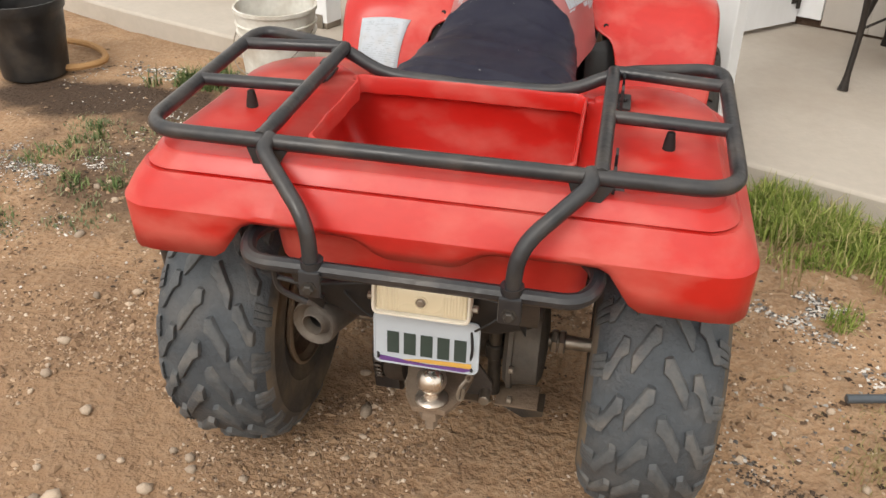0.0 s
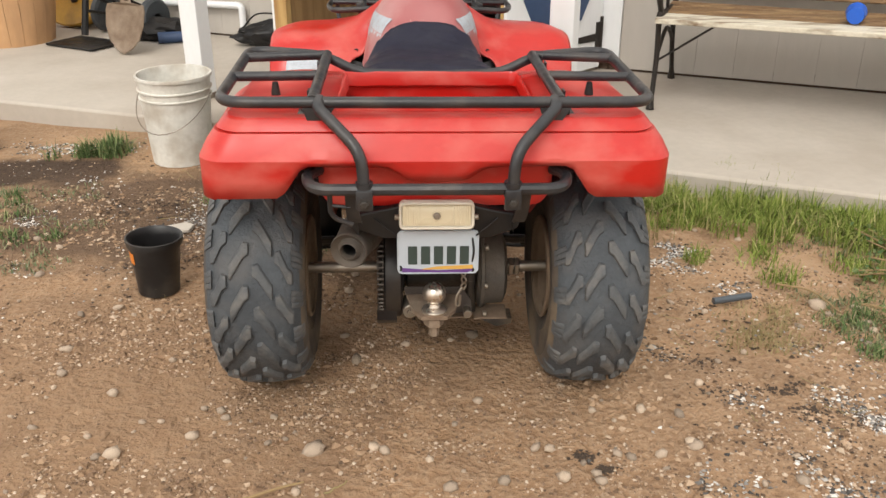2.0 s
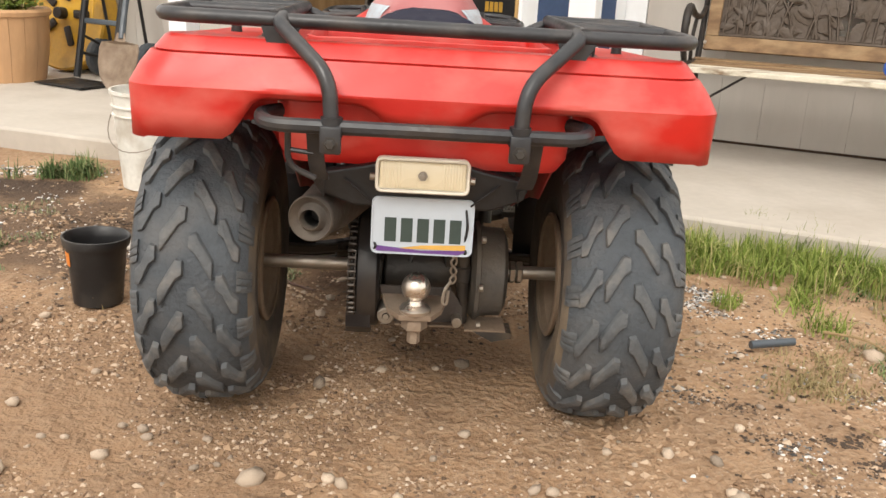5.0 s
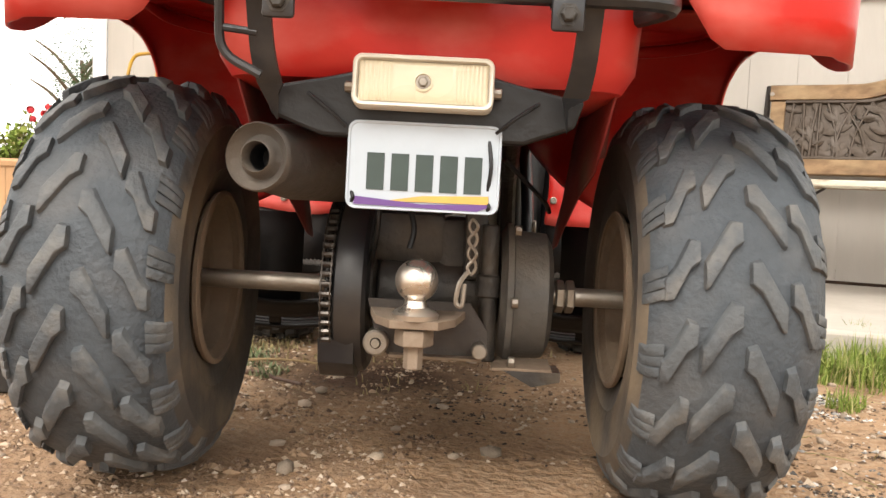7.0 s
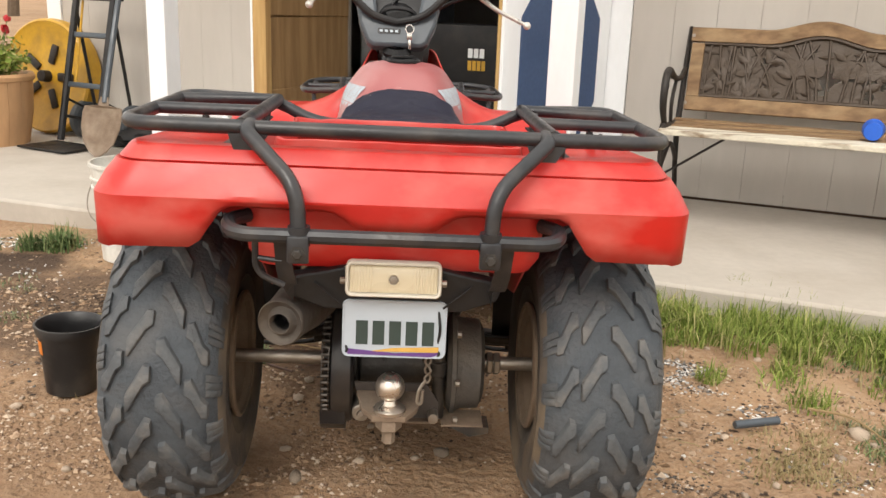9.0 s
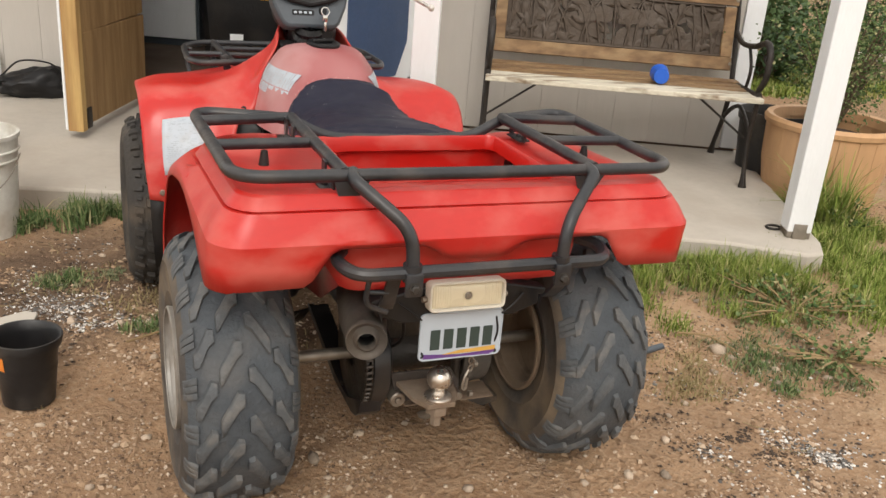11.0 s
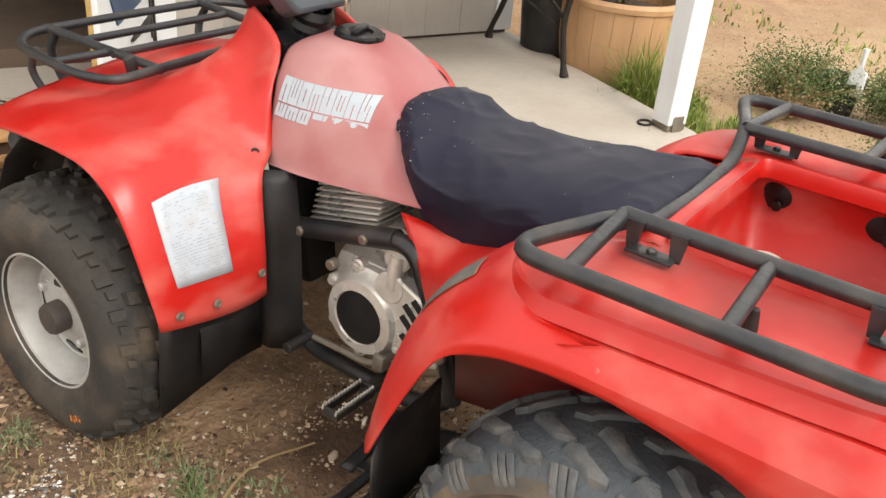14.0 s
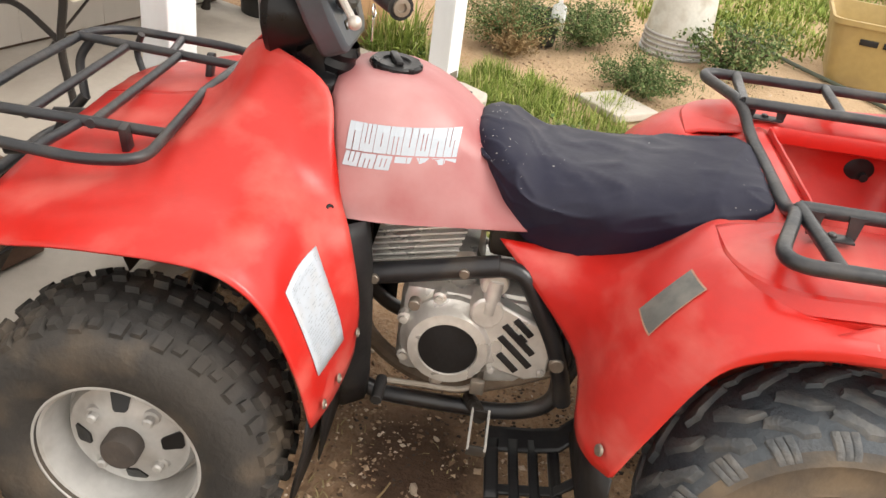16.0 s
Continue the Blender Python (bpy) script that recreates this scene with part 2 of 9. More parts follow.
DRUM = material("dust_coated_drum", (0.085, 0.080, 0.074), 0.7, 0.2, alt=(0.13, 0.115, 0.095), scale=9, amount=0.9, bump=0.3, dirt=(0.17, 0.135, 0.095), dirt_scale=7, dirt_amount=0.6)
MUSTARD = material("mustard_plastic", (0.40, 0.29, 0.11), 0.6, alt=(0.33, 0.23, 0.085), scale=4, fine=30, bump=0.1, dirt=(0.26, 0.18, 0.09), dirt_scale=5, dirt_amount=0.4)
HOUSING = material("aged_white_plastic", (0.62, 0.585, 0.50), 0.4, alt=(0.55, 0.51, 0.43), scale=6, fine_amount=0.06, bump=0.03, dirt=(0.30, 0.22, 0.14), dirt_scale=10, dirt_amount=0.35)
FRAME = material("semi_gloss_frame_black", (0.009, 0.009, 0.011), 0.42, alt=(0.02, 0.02, 0.022), scale=10, bump=0.05, dirt=(0.10, 0.08, 0.06), dirt_scale=8, dirt_amount=0.35)


def island_material(name, stops, rough=0.85, bump=0.0):
    """Loose pieces of one mesh, each with its own shade out of a ramp."""
    m = bpy.data.materials.new(name)
    m.use_nodes = True
    nt = m.node_tree
    nt.nodes.clear()
    N, L = nt.nodes.new, nt.links.new
    out, bsdf, ge, ra = N("ShaderNodeOutputMaterial"), N("ShaderNodeBsdfPrincipled"), N("ShaderNodeNewGeometry"), N("ShaderNodeValToRGB")
    L(bsdf.outputs[0], out.inputs[0])
    L(ge.outputs["Random Per Island"], ra.inputs[0])
    el = ra.color_ramp.elements
    while len(el) < len(stops):
        el.new(0.5)
    for e, (pos_, c) in zip(el, stops):
        e.position, e.color = pos_, (*c, 1)
    L(ra.outputs[0], bsdf.inputs["Base Color"])
    bsdf.inputs["Roughness"].default_value = rough
    bsdf.inputs["Specular IOR Level"].default_value = 0.25
    return m


GRASS = island_material("fresh_grass", [(0.0, (0.105, 0.155, 0.026)), (0.5, (0.185, 0.245, 0.046)), (0.82, (0.29, 0.33, 0.085)), (1.0, (0.47, 0.41, 0.20))])
LEAF = island_material("weed_leaf", [(0.0, (0.050, 0.090, 0.030)), (0.5, (0.105, 0.160, 0.055)), (0.85, (0.20, 0.235, 0.10)), (1.0, (0.36, 0.31, 0.17))])
GRITMIX = island_material("mixed_grit", [(0.0, (0.10, 0.065, 0.042)), (0.35, (0.20, 0.13, 0.085)), (0.75, (0.36, 0.26, 0.175)), (1.0, (0.58, 0.48, 0.38))])
CHIPMIX = island_material("mixed_gravel", [(0.0, (0.035, 0.033, 0.032)), (0.4, (0.15, 0.14, 0.13)), (0.65, (0.42, 0.40, 0.37)), (1.0, (0.75, 0.73, 0.69))])
SHEDFLOOR = material("dark_worn_floor", (0.13, 0.092, 0.066), 0.9, alt=(0.06, 0.043, 0.032), scale=3, bump=0.1)
# dusty red, darkened in colour for the shade under the fender
WELL = material("grimy_shaded_red", (0.28, 0.032, 0.030), 0.7, alt=(0.20, 0.034, 0.031), scale=6, bump=0.15, dirt=(0.17, 0.10, 0.078), dirt_scale=6, dirt_amount=0.75)
GREYRIB = material("weathered_grey_plastic", (0.42, 0.41, 0.40), 0.6, alt=(0.30, 0.29, 0.28), scale=12, bump=0.1, dirt=(0.25, 0.18, 0.12), dirt_scale=8, dirt_amount=0.5)
LITTER = island_material("leaf_litter", [(0.0, (0.030, 0.020, 0.014)), (0.45, (0.075, 0.048, 0.031)), (0.8, (0.17, 0.115, 0.075)), (1.0, (0.34, 0.25, 0.16))])
SAGE = island_material("grey_green_weed", [(0.0, (0.10, 0.125, 0.062)), (0.5, (0.165, 0.190, 0.100)), (0.85, (0.24, 0.24, 0.14)), (1.0, (0.34, 0.29, 0.18))])

# ---- building helpers ----
def part(name, bm, mat, parent=None, label="", smooth=35, solid=0.0, sub=0, bevel=0.0):
    """Links a bmesh as one mesh object under a thing or a part."""
    bmesh.ops.remove_doubles(bm, verts=bm.verts, dist=1e-5)
    bmesh.ops.recalc_face_normals(bm, faces=bm.faces)
    me = bpy.data.meshes.new(name)
    bm.to_mesh(me)
    bm.free()
    mats = mat if isinstance(mat, (list, tuple)) else [mat]
    for m in mats:
        me.materials.append(m)
    me.polygons.foreach_set("use_smooth", [smooth > 0] * len(me.polygons))
    if smooth > 0:
        me.set_sharp_from_angle(angle=radians(smooth))
    ob = new(name, me)
    if parent is not None:
        ob.parent = parent
    if label:
        ob["label"] = label
    if solid:
        s = ob.modifiers.new("thickness", "SOLIDIFY")
        s.thickness, s.offset = solid, -1.0
    if bevel:
        b = ob.modifiers.new("edges", "BEVEL")
        b.width, b.segments, b.limit_method, b.angle_limit = bevel, 2, "ANGLE", radians(40)
    if sub:
        s = ob.modifiers.new("smooth", "SUBSURF")
        s.levels = s.render_levels = sub
    return ob


def thing(name, label, category, group="", kind="", at=None):
    e = new(name)
    e.empty_display_size = 0.1
    if at is not None:
        e.matrix_world = at
    return tagged(e, label, category, group, kind)


def box(bm, c, s, rot=None, bevel=0.0, mi=0):
    """A box with centre c and size s, turned by a matrix about its centre, with its edges cut."""
    r = bmesh.ops.create_cube(bm, size=1.0)
    vs = r["verts"]
    m = Matrix.Translation(c) @ (rot or Matrix()).to_4x4() @ Matrix.Diagonal((*s, 1))
    bmesh.ops.transform(bm, matrix=m, verts=vs)
    fs = {f for v in vs for f in v.link_faces}
    for f in fs:
        f.material_index = mi
    if bevel:
        es = list({e for v in vs for e in v.link_edges})
        bmesh.ops.bevel(bm, geom=es, offset=bevel, segments=2, affect="EDGES", profile=0.5)


def rotm(rx=0, ry=0, rz=0):
    return Euler([radians(a) for a in (rx, ry, rz)]).to_matrix()


def fillet(pts, r, n=5):
    """A polyline with its inner corners rounded."""
    P = [Vector(p) for p in pts]
    out = [P[0]]
    for a, b, c in zip(P, P[1:], P[2:]):
        u, v = a - b, c - b
        d = min(r, u.length * 0.49, v.length * 0.49)
        s, e = b + u.normalized() * d, b + v.normalized() * d
        for k in range(n + 1):
            t = k / n
            out.append(s * (1 - t) ** 2 + b * 2 * t * (1 - t) + e * t ** 2)
    return out + [P[-1]]


def curve_pts(pts, n=6, closed=False):
    """Catmull-Rom through the points."""
    P = [Vector(p) for p in pts]
    out = []
    m = len(P)
    for i in range(m if closed else m - 1):
        p0 = P[(i - 1) % m] if closed or i > 0 else P[0] * 2 - P[1]
        p1, p2 = P[i], P[(i + 1) % m]
        p3 = P[(i + 2) % m] if closed or i + 2 < m else P[-1] * 2 - P[-2]
        for k in range(n):
            t = k / n
            out.append(0.5 * ((2 * p1) + (p2 - p0) * t + (2 * p0 - 5 * p1 + 4 * p2 - p3) * t * t + (3 * p1 - p0 - 3 * p2 + p3) * t ** 3))
    return out if closed else out + [P[-1]]


def tube(bm, pts, r, seg=10, closed=False, caps=True, flat=1.0):
    """Sweeps a ring along a path. r may be one radius or one for each point."""
    P = [Vector(p) for p in pts]
    keep = [P[0]]
    for p in P[1:]:
        if (p - keep[-1]).length > 1e-5:
            keep.append(p)
    P = keep
    n = len(P)
    R = r if isinstance(r, (list, tuple)) else [r] * n
    if len(R) != n:
        R = list(np.interp(np.linspace(0, 1, n), np.linspace(0, 1, len(R)), R))
    tan = [((P[(i + 1) % n] if closed or i < n - 1 else P[i]) - (P[i - 1] if closed or i > 0 else P[i])).normalized() for i in range(n)]
    up = Vector((0, 0, 1)) if abs(tan[0].z) < 0.9 else Vector((1, 0, 0))
    nor = (up - tan[0] * up.dot(tan[0])).normalized()
    rings = []
    for i in range(n):
        nor = (nor - tan[i] * nor.dot(tan[i])).normalized()
        bi = tan[i].cross(nor)
        rings.append([bm.verts.new(P[i] + (nor * math.cos(a) * flat + bi * math.sin(a)) * R[i]) for a in (2 * math.pi * k / seg for k in range(seg))])
    for i in range(n if closed else n - 1):
        a, b = rings[i], rings[(i + 1) % n]
        for k in range(seg):
            bm.faces.new((a[k], a[(k + 1) % seg], b[(k + 1) % seg], b[k]))
    if caps and not closed:
        bm.faces.new(rings[0][::-1])
        bm.faces.new(rings[-1])


def lathe(bm, prof, m=None, seg=32, mi=0, cap=False):
    """Turns a profile of (radius, height) about the local z axis."""
    m = m or Matrix()
    rings = []
    for r, h in prof:
        if r < 1e-5:
            rings.append([bm.verts.new(m @ Vector((0, 0, h)))])
        else:
            rings.append([bm.verts.new(m @ Vector((r * math.cos(2 * math.pi * k / seg), r * math.sin(2 * math.pi * k / seg), h))) for k in range(seg)])
    for a, b in zip(rings, rings[1:]):
        if len(a) == 1 and len(b) == 1:
            continue
        for k in range(seg):
            j = (k + 1) % seg
            if len(a) == 1:
                f = bm.faces.new((a[0], b[j], b[k]))
            elif len(b) == 1:
                f = bm.faces.new((a[k], a[j], b[0]))
            else:
                f = bm.faces.new((a[k], a[j], b[j], b[k]))
            f.material_index = mi
    if cap:
        for ring in (rings[0], rings[-1]):
            if len(ring) > 2:
                bm.faces.new(ring).material_index = mi


def loft(bm, rows, wrap=False, mi=0):
    """Quads between rows of equally many points; wrap closes each row."""
    V = [[bm.verts.new(p) for p in row] for row in rows]
    for a, b in zip(V, V[1:]):
        n = len(a)
        for k in range(n if wrap else n - 1):
            j = (k + 1) % n
            try:
                bm.faces.new((a[k], a[j], b[j], b[k])).material_index = mi
            except ValueError:
                pass
    return V


def spline_grid(ctrl, nu=5, nv=5):
    """A smooth grid through a net of control points."""
    rows = [curve_pts(r, nv) for r in ctrl]
    cols = [curve_pts([r[k] for r in rows], nu) for k in range(len(rows[0]))]
    return [[c[i] for c in cols] for i in range(len(cols[0]))]


def axis_x(x, y, z, flip=False):
    """A turn that lays the lathe's z axis along +x (or -x)."""
    return Matrix.Translation((x, y, z)) @ Matrix.Rotation(radians(-90 if flip else 90), 4, "Y")


def cyl(bm, a, b, r, seg=14, mi=0):
    a, b = Vector(a), Vector(b)
    m = Matrix.Translation(a) @ (b - a).to_track_quat("Z", "Y").to_matrix().to_4x4()
    h = (b - a).length
    e = min(r * 0.15, h * 0.2, 0.004)
    lathe(bm, [(0, 0), (r - e, 0), (r, e), (r, h - e), (r - e, h), (0, h)], m, seg, mi)


def prism(bm, outline, depth, m=None, mi=0):
    """Extrudes a flat outline (x, y) by depth along the local z axis."""
    m = m or Matrix()
    lo = [bm.verts.new(m @ Vector((x, y, 0))) for x, y in outline]
    hi = [bm.verts.new(m @ Vector((x, y, depth))) for x, y in outline]
    n = len(lo)
    fs = [bm.faces.new(lo[::-1]), bm.faces.new(hi)]
    fs += [bm.faces.new((lo[k], lo[(k + 1) % n], hi[(k + 1) % n], hi[k])) for k in range(n)]
    for f in fs:
        f.material_index = mi


def round_rect(w, h, r, n=4):
    """Outline of a rectangle with rounded corners about the origin."""
    out = []
    for cx, cy, a0 in ((w / 2 - r, h / 2 - r, 0), (-w / 2 + r, h / 2 - r, 90), (-w / 2 + r, -h / 2 + r, 180), (w / 2 - r, -h / 2 + r, 270)):
        out += [(cx + r * math.cos(radians(a0 + 90 * k / n)), cy + r * math.sin(radians(a0 + 90 * k / n))) for k in range(n + 1)]
    return out


def bolt(bm, m, r=0.008, h=0.006):
    lathe(bm, [(0, h), (r * 0.75, h), (r, h * 0.7), (r, 0), (r * 1.5, 0), (r * 1.5, -0.002)], m, 6)


HOUSE = pose(0, 0, 0, 0, 0, -24.5)


def hs(u, v, z=0.0):
    """A place in the house's own axes: u along the wall, v towards it."""
    return HOUSE @ Vector((u, v, z))

# ---- ground ----
def dirt_material():
    m = bpy.data.materials.new("dry_sandy_dirt")
    m.use_nodes = True
    nt = m.node_tree
    nt.nodes.clear()
    N, L = nt.nodes.new, nt.links.new
    out, bsdf, tc = N("ShaderNodeOutputMaterial"), N("ShaderNodeBsdfPrincipled"), N("ShaderNodeTexCoord")
    L(bsdf.outputs[0], out.inputs[0])

    def noisy(sc, detail=5.0, lo=0.4, hi=0.6):
        t, r = N("ShaderNodeTexNoise"), N("ShaderNodeMapRange")
        t.inputs["Scale"].default_value, t.inputs["Detail"].default_value = sc, detail
        L(tc.outputs["Object"], t.inputs["Vector"])
        L(t.outputs[0], r.inputs["Value"])
        r.inputs["From Min"].default_value, r.inputs["From Max"].default_value = lo, hi
        return r.outputs[0], t.outputs[0]

    def blend(fac, a, b):
        x = N("ShaderNodeMix")
        x.data_type = "RGBA"
        L(fac, x.inputs["Factor"])
        for sock, v in (("A", a), ("B", b)):
            if isinstance(v, tuple):
                x.inputs[sock].default_value = (*v, 1)
            else:
                L(v, x.inputs[sock])
        return x.outputs["Result"]

    def scaled(fac, k):
        mm = N("ShaderNodeMath")
        mm.operation = "MULTIPLY"
        L(fac, mm.inputs[0])
        mm.inputs[1].default_value = k
        return mm.outputs[0]

    big, _ = noisy(0.9, 4, 0.38, 0.62)
    mid, midraw = noisy(5.0, 6, 0.42, 0.66)
    fine, fineraw = noisy(55.0, 5, 0.42, 0.62)
    col = blend(big, (0.390, 0.250, 0.146), (0.305, 0.190, 0.110))
    col = blend(scaled(mid, 0.6), col, (0.205, 0.128, 0.078))
    col = blend(scaled(fine, 0.5), col, (0.41, 0.295, 0.195))
    speck, speckraw = noisy(170.0, 4, 0.52, 0.66)
    col = blend(scaled(speck, 0.3), col, (0.175, 0.110, 0.069))
    vo, vr = N("ShaderNodeTexVoronoi"), N("ShaderNodeMapRange")
    vo.inputs["Scale"].default_value = 140.0
    L(tc.outputs["Object"], vo.inputs["Vector"])
    L(vo.outputs["Distance"], vr.inputs["Value"])
    vr.inputs["From Min"].default_value, vr.inputs["From Max"].default_value = 0.30, 0.12
    grit, _ = noisy(9.0, 4, 0.48, 0.62)
    g2 = N("ShaderNodeMath")
    g2.operation = "MULTIPLY"
    L(vr.outputs[0], g2.inputs[0])
    L(grit, g2.inputs[1])
    hue = blend(vo.outputs["Color"], (0.20, 0.135, 0.09), (0.50, 0.42, 0.33))
    col = blend(scaled(g2.outputs[0], 0.75), col, hue)
    # soil tones: damp, oily under engine and axle, dark by the big pot, elsewhere browner, paler
    # the wide first patch also holds the quad's own shade in its colour
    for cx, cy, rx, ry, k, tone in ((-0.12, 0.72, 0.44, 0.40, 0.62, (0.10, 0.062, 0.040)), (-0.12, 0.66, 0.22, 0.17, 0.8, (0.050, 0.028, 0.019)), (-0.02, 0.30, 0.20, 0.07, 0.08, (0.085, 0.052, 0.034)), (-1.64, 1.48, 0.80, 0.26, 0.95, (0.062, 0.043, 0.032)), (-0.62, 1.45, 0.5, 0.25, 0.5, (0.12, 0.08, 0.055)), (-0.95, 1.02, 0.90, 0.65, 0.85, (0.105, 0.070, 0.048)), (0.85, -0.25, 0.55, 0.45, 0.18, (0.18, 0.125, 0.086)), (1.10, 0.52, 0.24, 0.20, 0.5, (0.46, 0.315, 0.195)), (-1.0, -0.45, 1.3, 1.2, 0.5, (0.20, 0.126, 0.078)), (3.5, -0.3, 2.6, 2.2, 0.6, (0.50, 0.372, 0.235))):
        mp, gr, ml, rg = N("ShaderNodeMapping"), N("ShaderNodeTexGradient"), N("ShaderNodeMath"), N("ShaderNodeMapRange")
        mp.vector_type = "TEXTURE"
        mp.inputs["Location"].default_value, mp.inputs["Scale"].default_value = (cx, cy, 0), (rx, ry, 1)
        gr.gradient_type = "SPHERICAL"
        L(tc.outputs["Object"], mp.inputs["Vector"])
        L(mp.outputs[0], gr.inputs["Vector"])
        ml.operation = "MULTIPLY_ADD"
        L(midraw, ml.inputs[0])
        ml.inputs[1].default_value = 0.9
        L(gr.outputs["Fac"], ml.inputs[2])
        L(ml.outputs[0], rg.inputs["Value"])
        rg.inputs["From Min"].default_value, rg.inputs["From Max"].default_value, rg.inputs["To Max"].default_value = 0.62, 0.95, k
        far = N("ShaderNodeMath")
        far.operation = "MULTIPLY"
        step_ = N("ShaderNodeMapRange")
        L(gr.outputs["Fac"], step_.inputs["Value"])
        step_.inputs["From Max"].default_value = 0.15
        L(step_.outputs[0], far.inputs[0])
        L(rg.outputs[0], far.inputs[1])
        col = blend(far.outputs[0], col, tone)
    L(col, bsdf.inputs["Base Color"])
    bsdf.inputs["Roughness"].default_value = 0.95
    bsdf.inputs["Specular IOR Level"].default_value = 0.15
    b1, b2, b3 = N("ShaderNodeBump"), N("ShaderNodeBump"), N("ShaderNodeBump")
    for b, h, st, d in ((b1, midraw, 0.8, 0.05), (b2, fineraw, 0.8, 0.017), (b3, speckraw, 0.45, 0.005)):
        b.inputs["Strength"].default_value, b.inputs["Distance"].default_value = st, d
        L(h, b.inputs["Height"])
    L(b1.outputs[0], b2.inputs["Normal"])
    L(b2.outputs[0], b3.inputs["Normal"])
    L(b3.outputs[0], bsdf.inputs["Normal"])
    return m


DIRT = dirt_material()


def ground_z(x, y):
    """Gentle unevenness, flat under the wheels."""
    p = Vector((x, y, 0))
    z = 0.016 * noise.noise(p * 1.3) + 0.008 * noise.noise(p * 4.1) + 0.004 * noise.noise(p * 13)
    near = max(0.0, 1 - math.hypot(x, (y - 0.5) * 0.7) / 1.1)
    z *= 1 - 0.75 * near
    d = math.hypot(x, y)
    if d > 6:
        z += (d - 6) * 0.02 * (0.6 + noise.noise(p * 0.07))
    return z - 0.004


_g = np.sinh(np.linspace(-1, 1, 221) * 6.2) / math.sinh(6.2) * 400
bm = bmesh.new()
loft(bm, [[Vector((x, y + 0.3, ground_z(x, y + 0.3))) for x in _g] for y in _g])
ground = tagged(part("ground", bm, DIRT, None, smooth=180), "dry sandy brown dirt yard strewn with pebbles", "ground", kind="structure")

# ---- porch slab, house wall and door opening ----
SLAB_Z = 0.080
bm = bmesh.new()
_o = [(-5.2, 1.22), (-2.7, 1.24), (-1.95, 1.285), (-1.2, 1.38), (0.2, 1.415), (1.10, 1.425), (1.37, 1.37), (1.44, 1.40), (1.47, 1.52), (1.505, 2.60), (1.515, 2.92), (-5.2, 2.92)]
prism(bm, [tuple(hs(u, v)[:2]) for u, v in _o], SLAB_Z + 0.10, Matrix.Translation((0, 0, -0.10)))
slab = tagged(part("porch_slab", bm, CONCRETE, None, smooth=30, bevel=0.012), "pale dusty concrete porch slab with worn edge", "porch slab", kind="structure")
slab.name = "porch_floor"

WALL_V, WALL_TOP = 2.87, 2.45
FLOOR_Z = 0.152
wall = tagged(new("wall_front"), "greige vertical board siding of a shed wall", "wall", kind="structure")


def hbox(bm, u0, u1, v0, v1, z0, z1, bevel=0.0, mi=0):
    c = hs((u0 + u1) / 2, (v0 + v1) / 2, (z0 + z1) / 2)
    box(bm, c, (u1 - u0, v1 - v0, z1 - z0), HOUSE.to_3x3(), bevel, mi)


bm = bmesh.new()
hbox(bm, -3.71, -1.68, WALL_V + 0.012, WALL_V + 0.12, 0.143, WALL_TOP)
hbox(bm, -0.24, 1.49, WALL_V + 0.012, WALL_V + 0.12, 0.143, WALL_TOP)
hbox(bm, -1.68, -0.24, WALL_V + 0.012, WALL_V + 0.12, 2.08, WALL_TOP)
part("wall_core", bm, SIDING, wall, smooth=0)
bm = bmesh.new()
for u0 in (-3.71, 1.39):
    hbox(bm, u0, u0 + 0.10, WALL_V + 0.12, 7.2, 0.0, WALL_TOP)
hbox(bm, -3.71, 1.49, 7.2, 7.3, 0.0, WALL_TOP)
tagged(part("wall_side", bm, SIDING, None, smooth=0), "plain side and back walls of the shed", "wall", kind="structure")
bm = bmesh.new()
hbox(bm, -3.61, 1.39, WALL_V + 0.121, 7.2, 0.02, FLOOR_Z)
hbox(bm, -1.678, -0.242, WALL_V + 0.004, WALL_V + 0.121, 0.02, FLOOR_Z)
tagged(part("floor", bm, SHEDFLOOR, None, smooth=0), "dark worn wooden floor inside the shed", "floor", kind="structure")
# dark strip filling the gap between siding and slab
bm = bmesh.new()
hbox(bm, -3.70, -1.682, WALL_V + 0.014, WALL_V + 0.11, 0.0, 0.142)
hbox(bm, -0.238, 1.48, WALL_V + 0.014, WALL_V + 0.11, 0.0, 0.142)
tagged(part("baseboard", bm, SOIL, None, smooth=0), "dark footing strip below the siding", "footing", kind="structure")
# unseen lid over the shed, added to shut out the sky
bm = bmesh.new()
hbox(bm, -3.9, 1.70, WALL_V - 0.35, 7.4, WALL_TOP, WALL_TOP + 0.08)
tagged(part("ceiling", bm, DARKIN, None, smooth=0), "unseen dark ceiling and eave boards closing the shed", "ceiling", kind="structure")
for a, b in ((-3.602, -1.762), (-0.128, 1.398)):
    n = max(1, round((b - a) / 0.203))
    for k in range(n):
        u0, u1 = a + (b - a) * k / n, a + (b - a) * (k + 1) / n
        bm = bmesh.new()
        hbox(bm, u0 + 0.0005, u1 - 0.0005, WALL_V, WALL_V + 0.0125, 0.094, WALL_TOP - 0.004, 0.001)
        part("siding_board", bm, SIDING, wall, smooth=0)
bm = bmesh.new()
hbox(bm, -3.712, -3.605, WALL_V - 0.012, WALL_V + 0.012, 0.10, WALL_TOP)
hbox(bm, 1.400, 1.495, WALL_V - 0.012, WALL_V + 0.012, 0.10, WALL_TOP)
hbox(bm, -0.240, -0.131, WALL_V - 0.014, WALL_V + 0.012, 0.12, 2.12)
hbox(bm, -0.256, -0.2405, WALL_V + 0.012, WALL_V + 0.12, 0.155, 2.00)
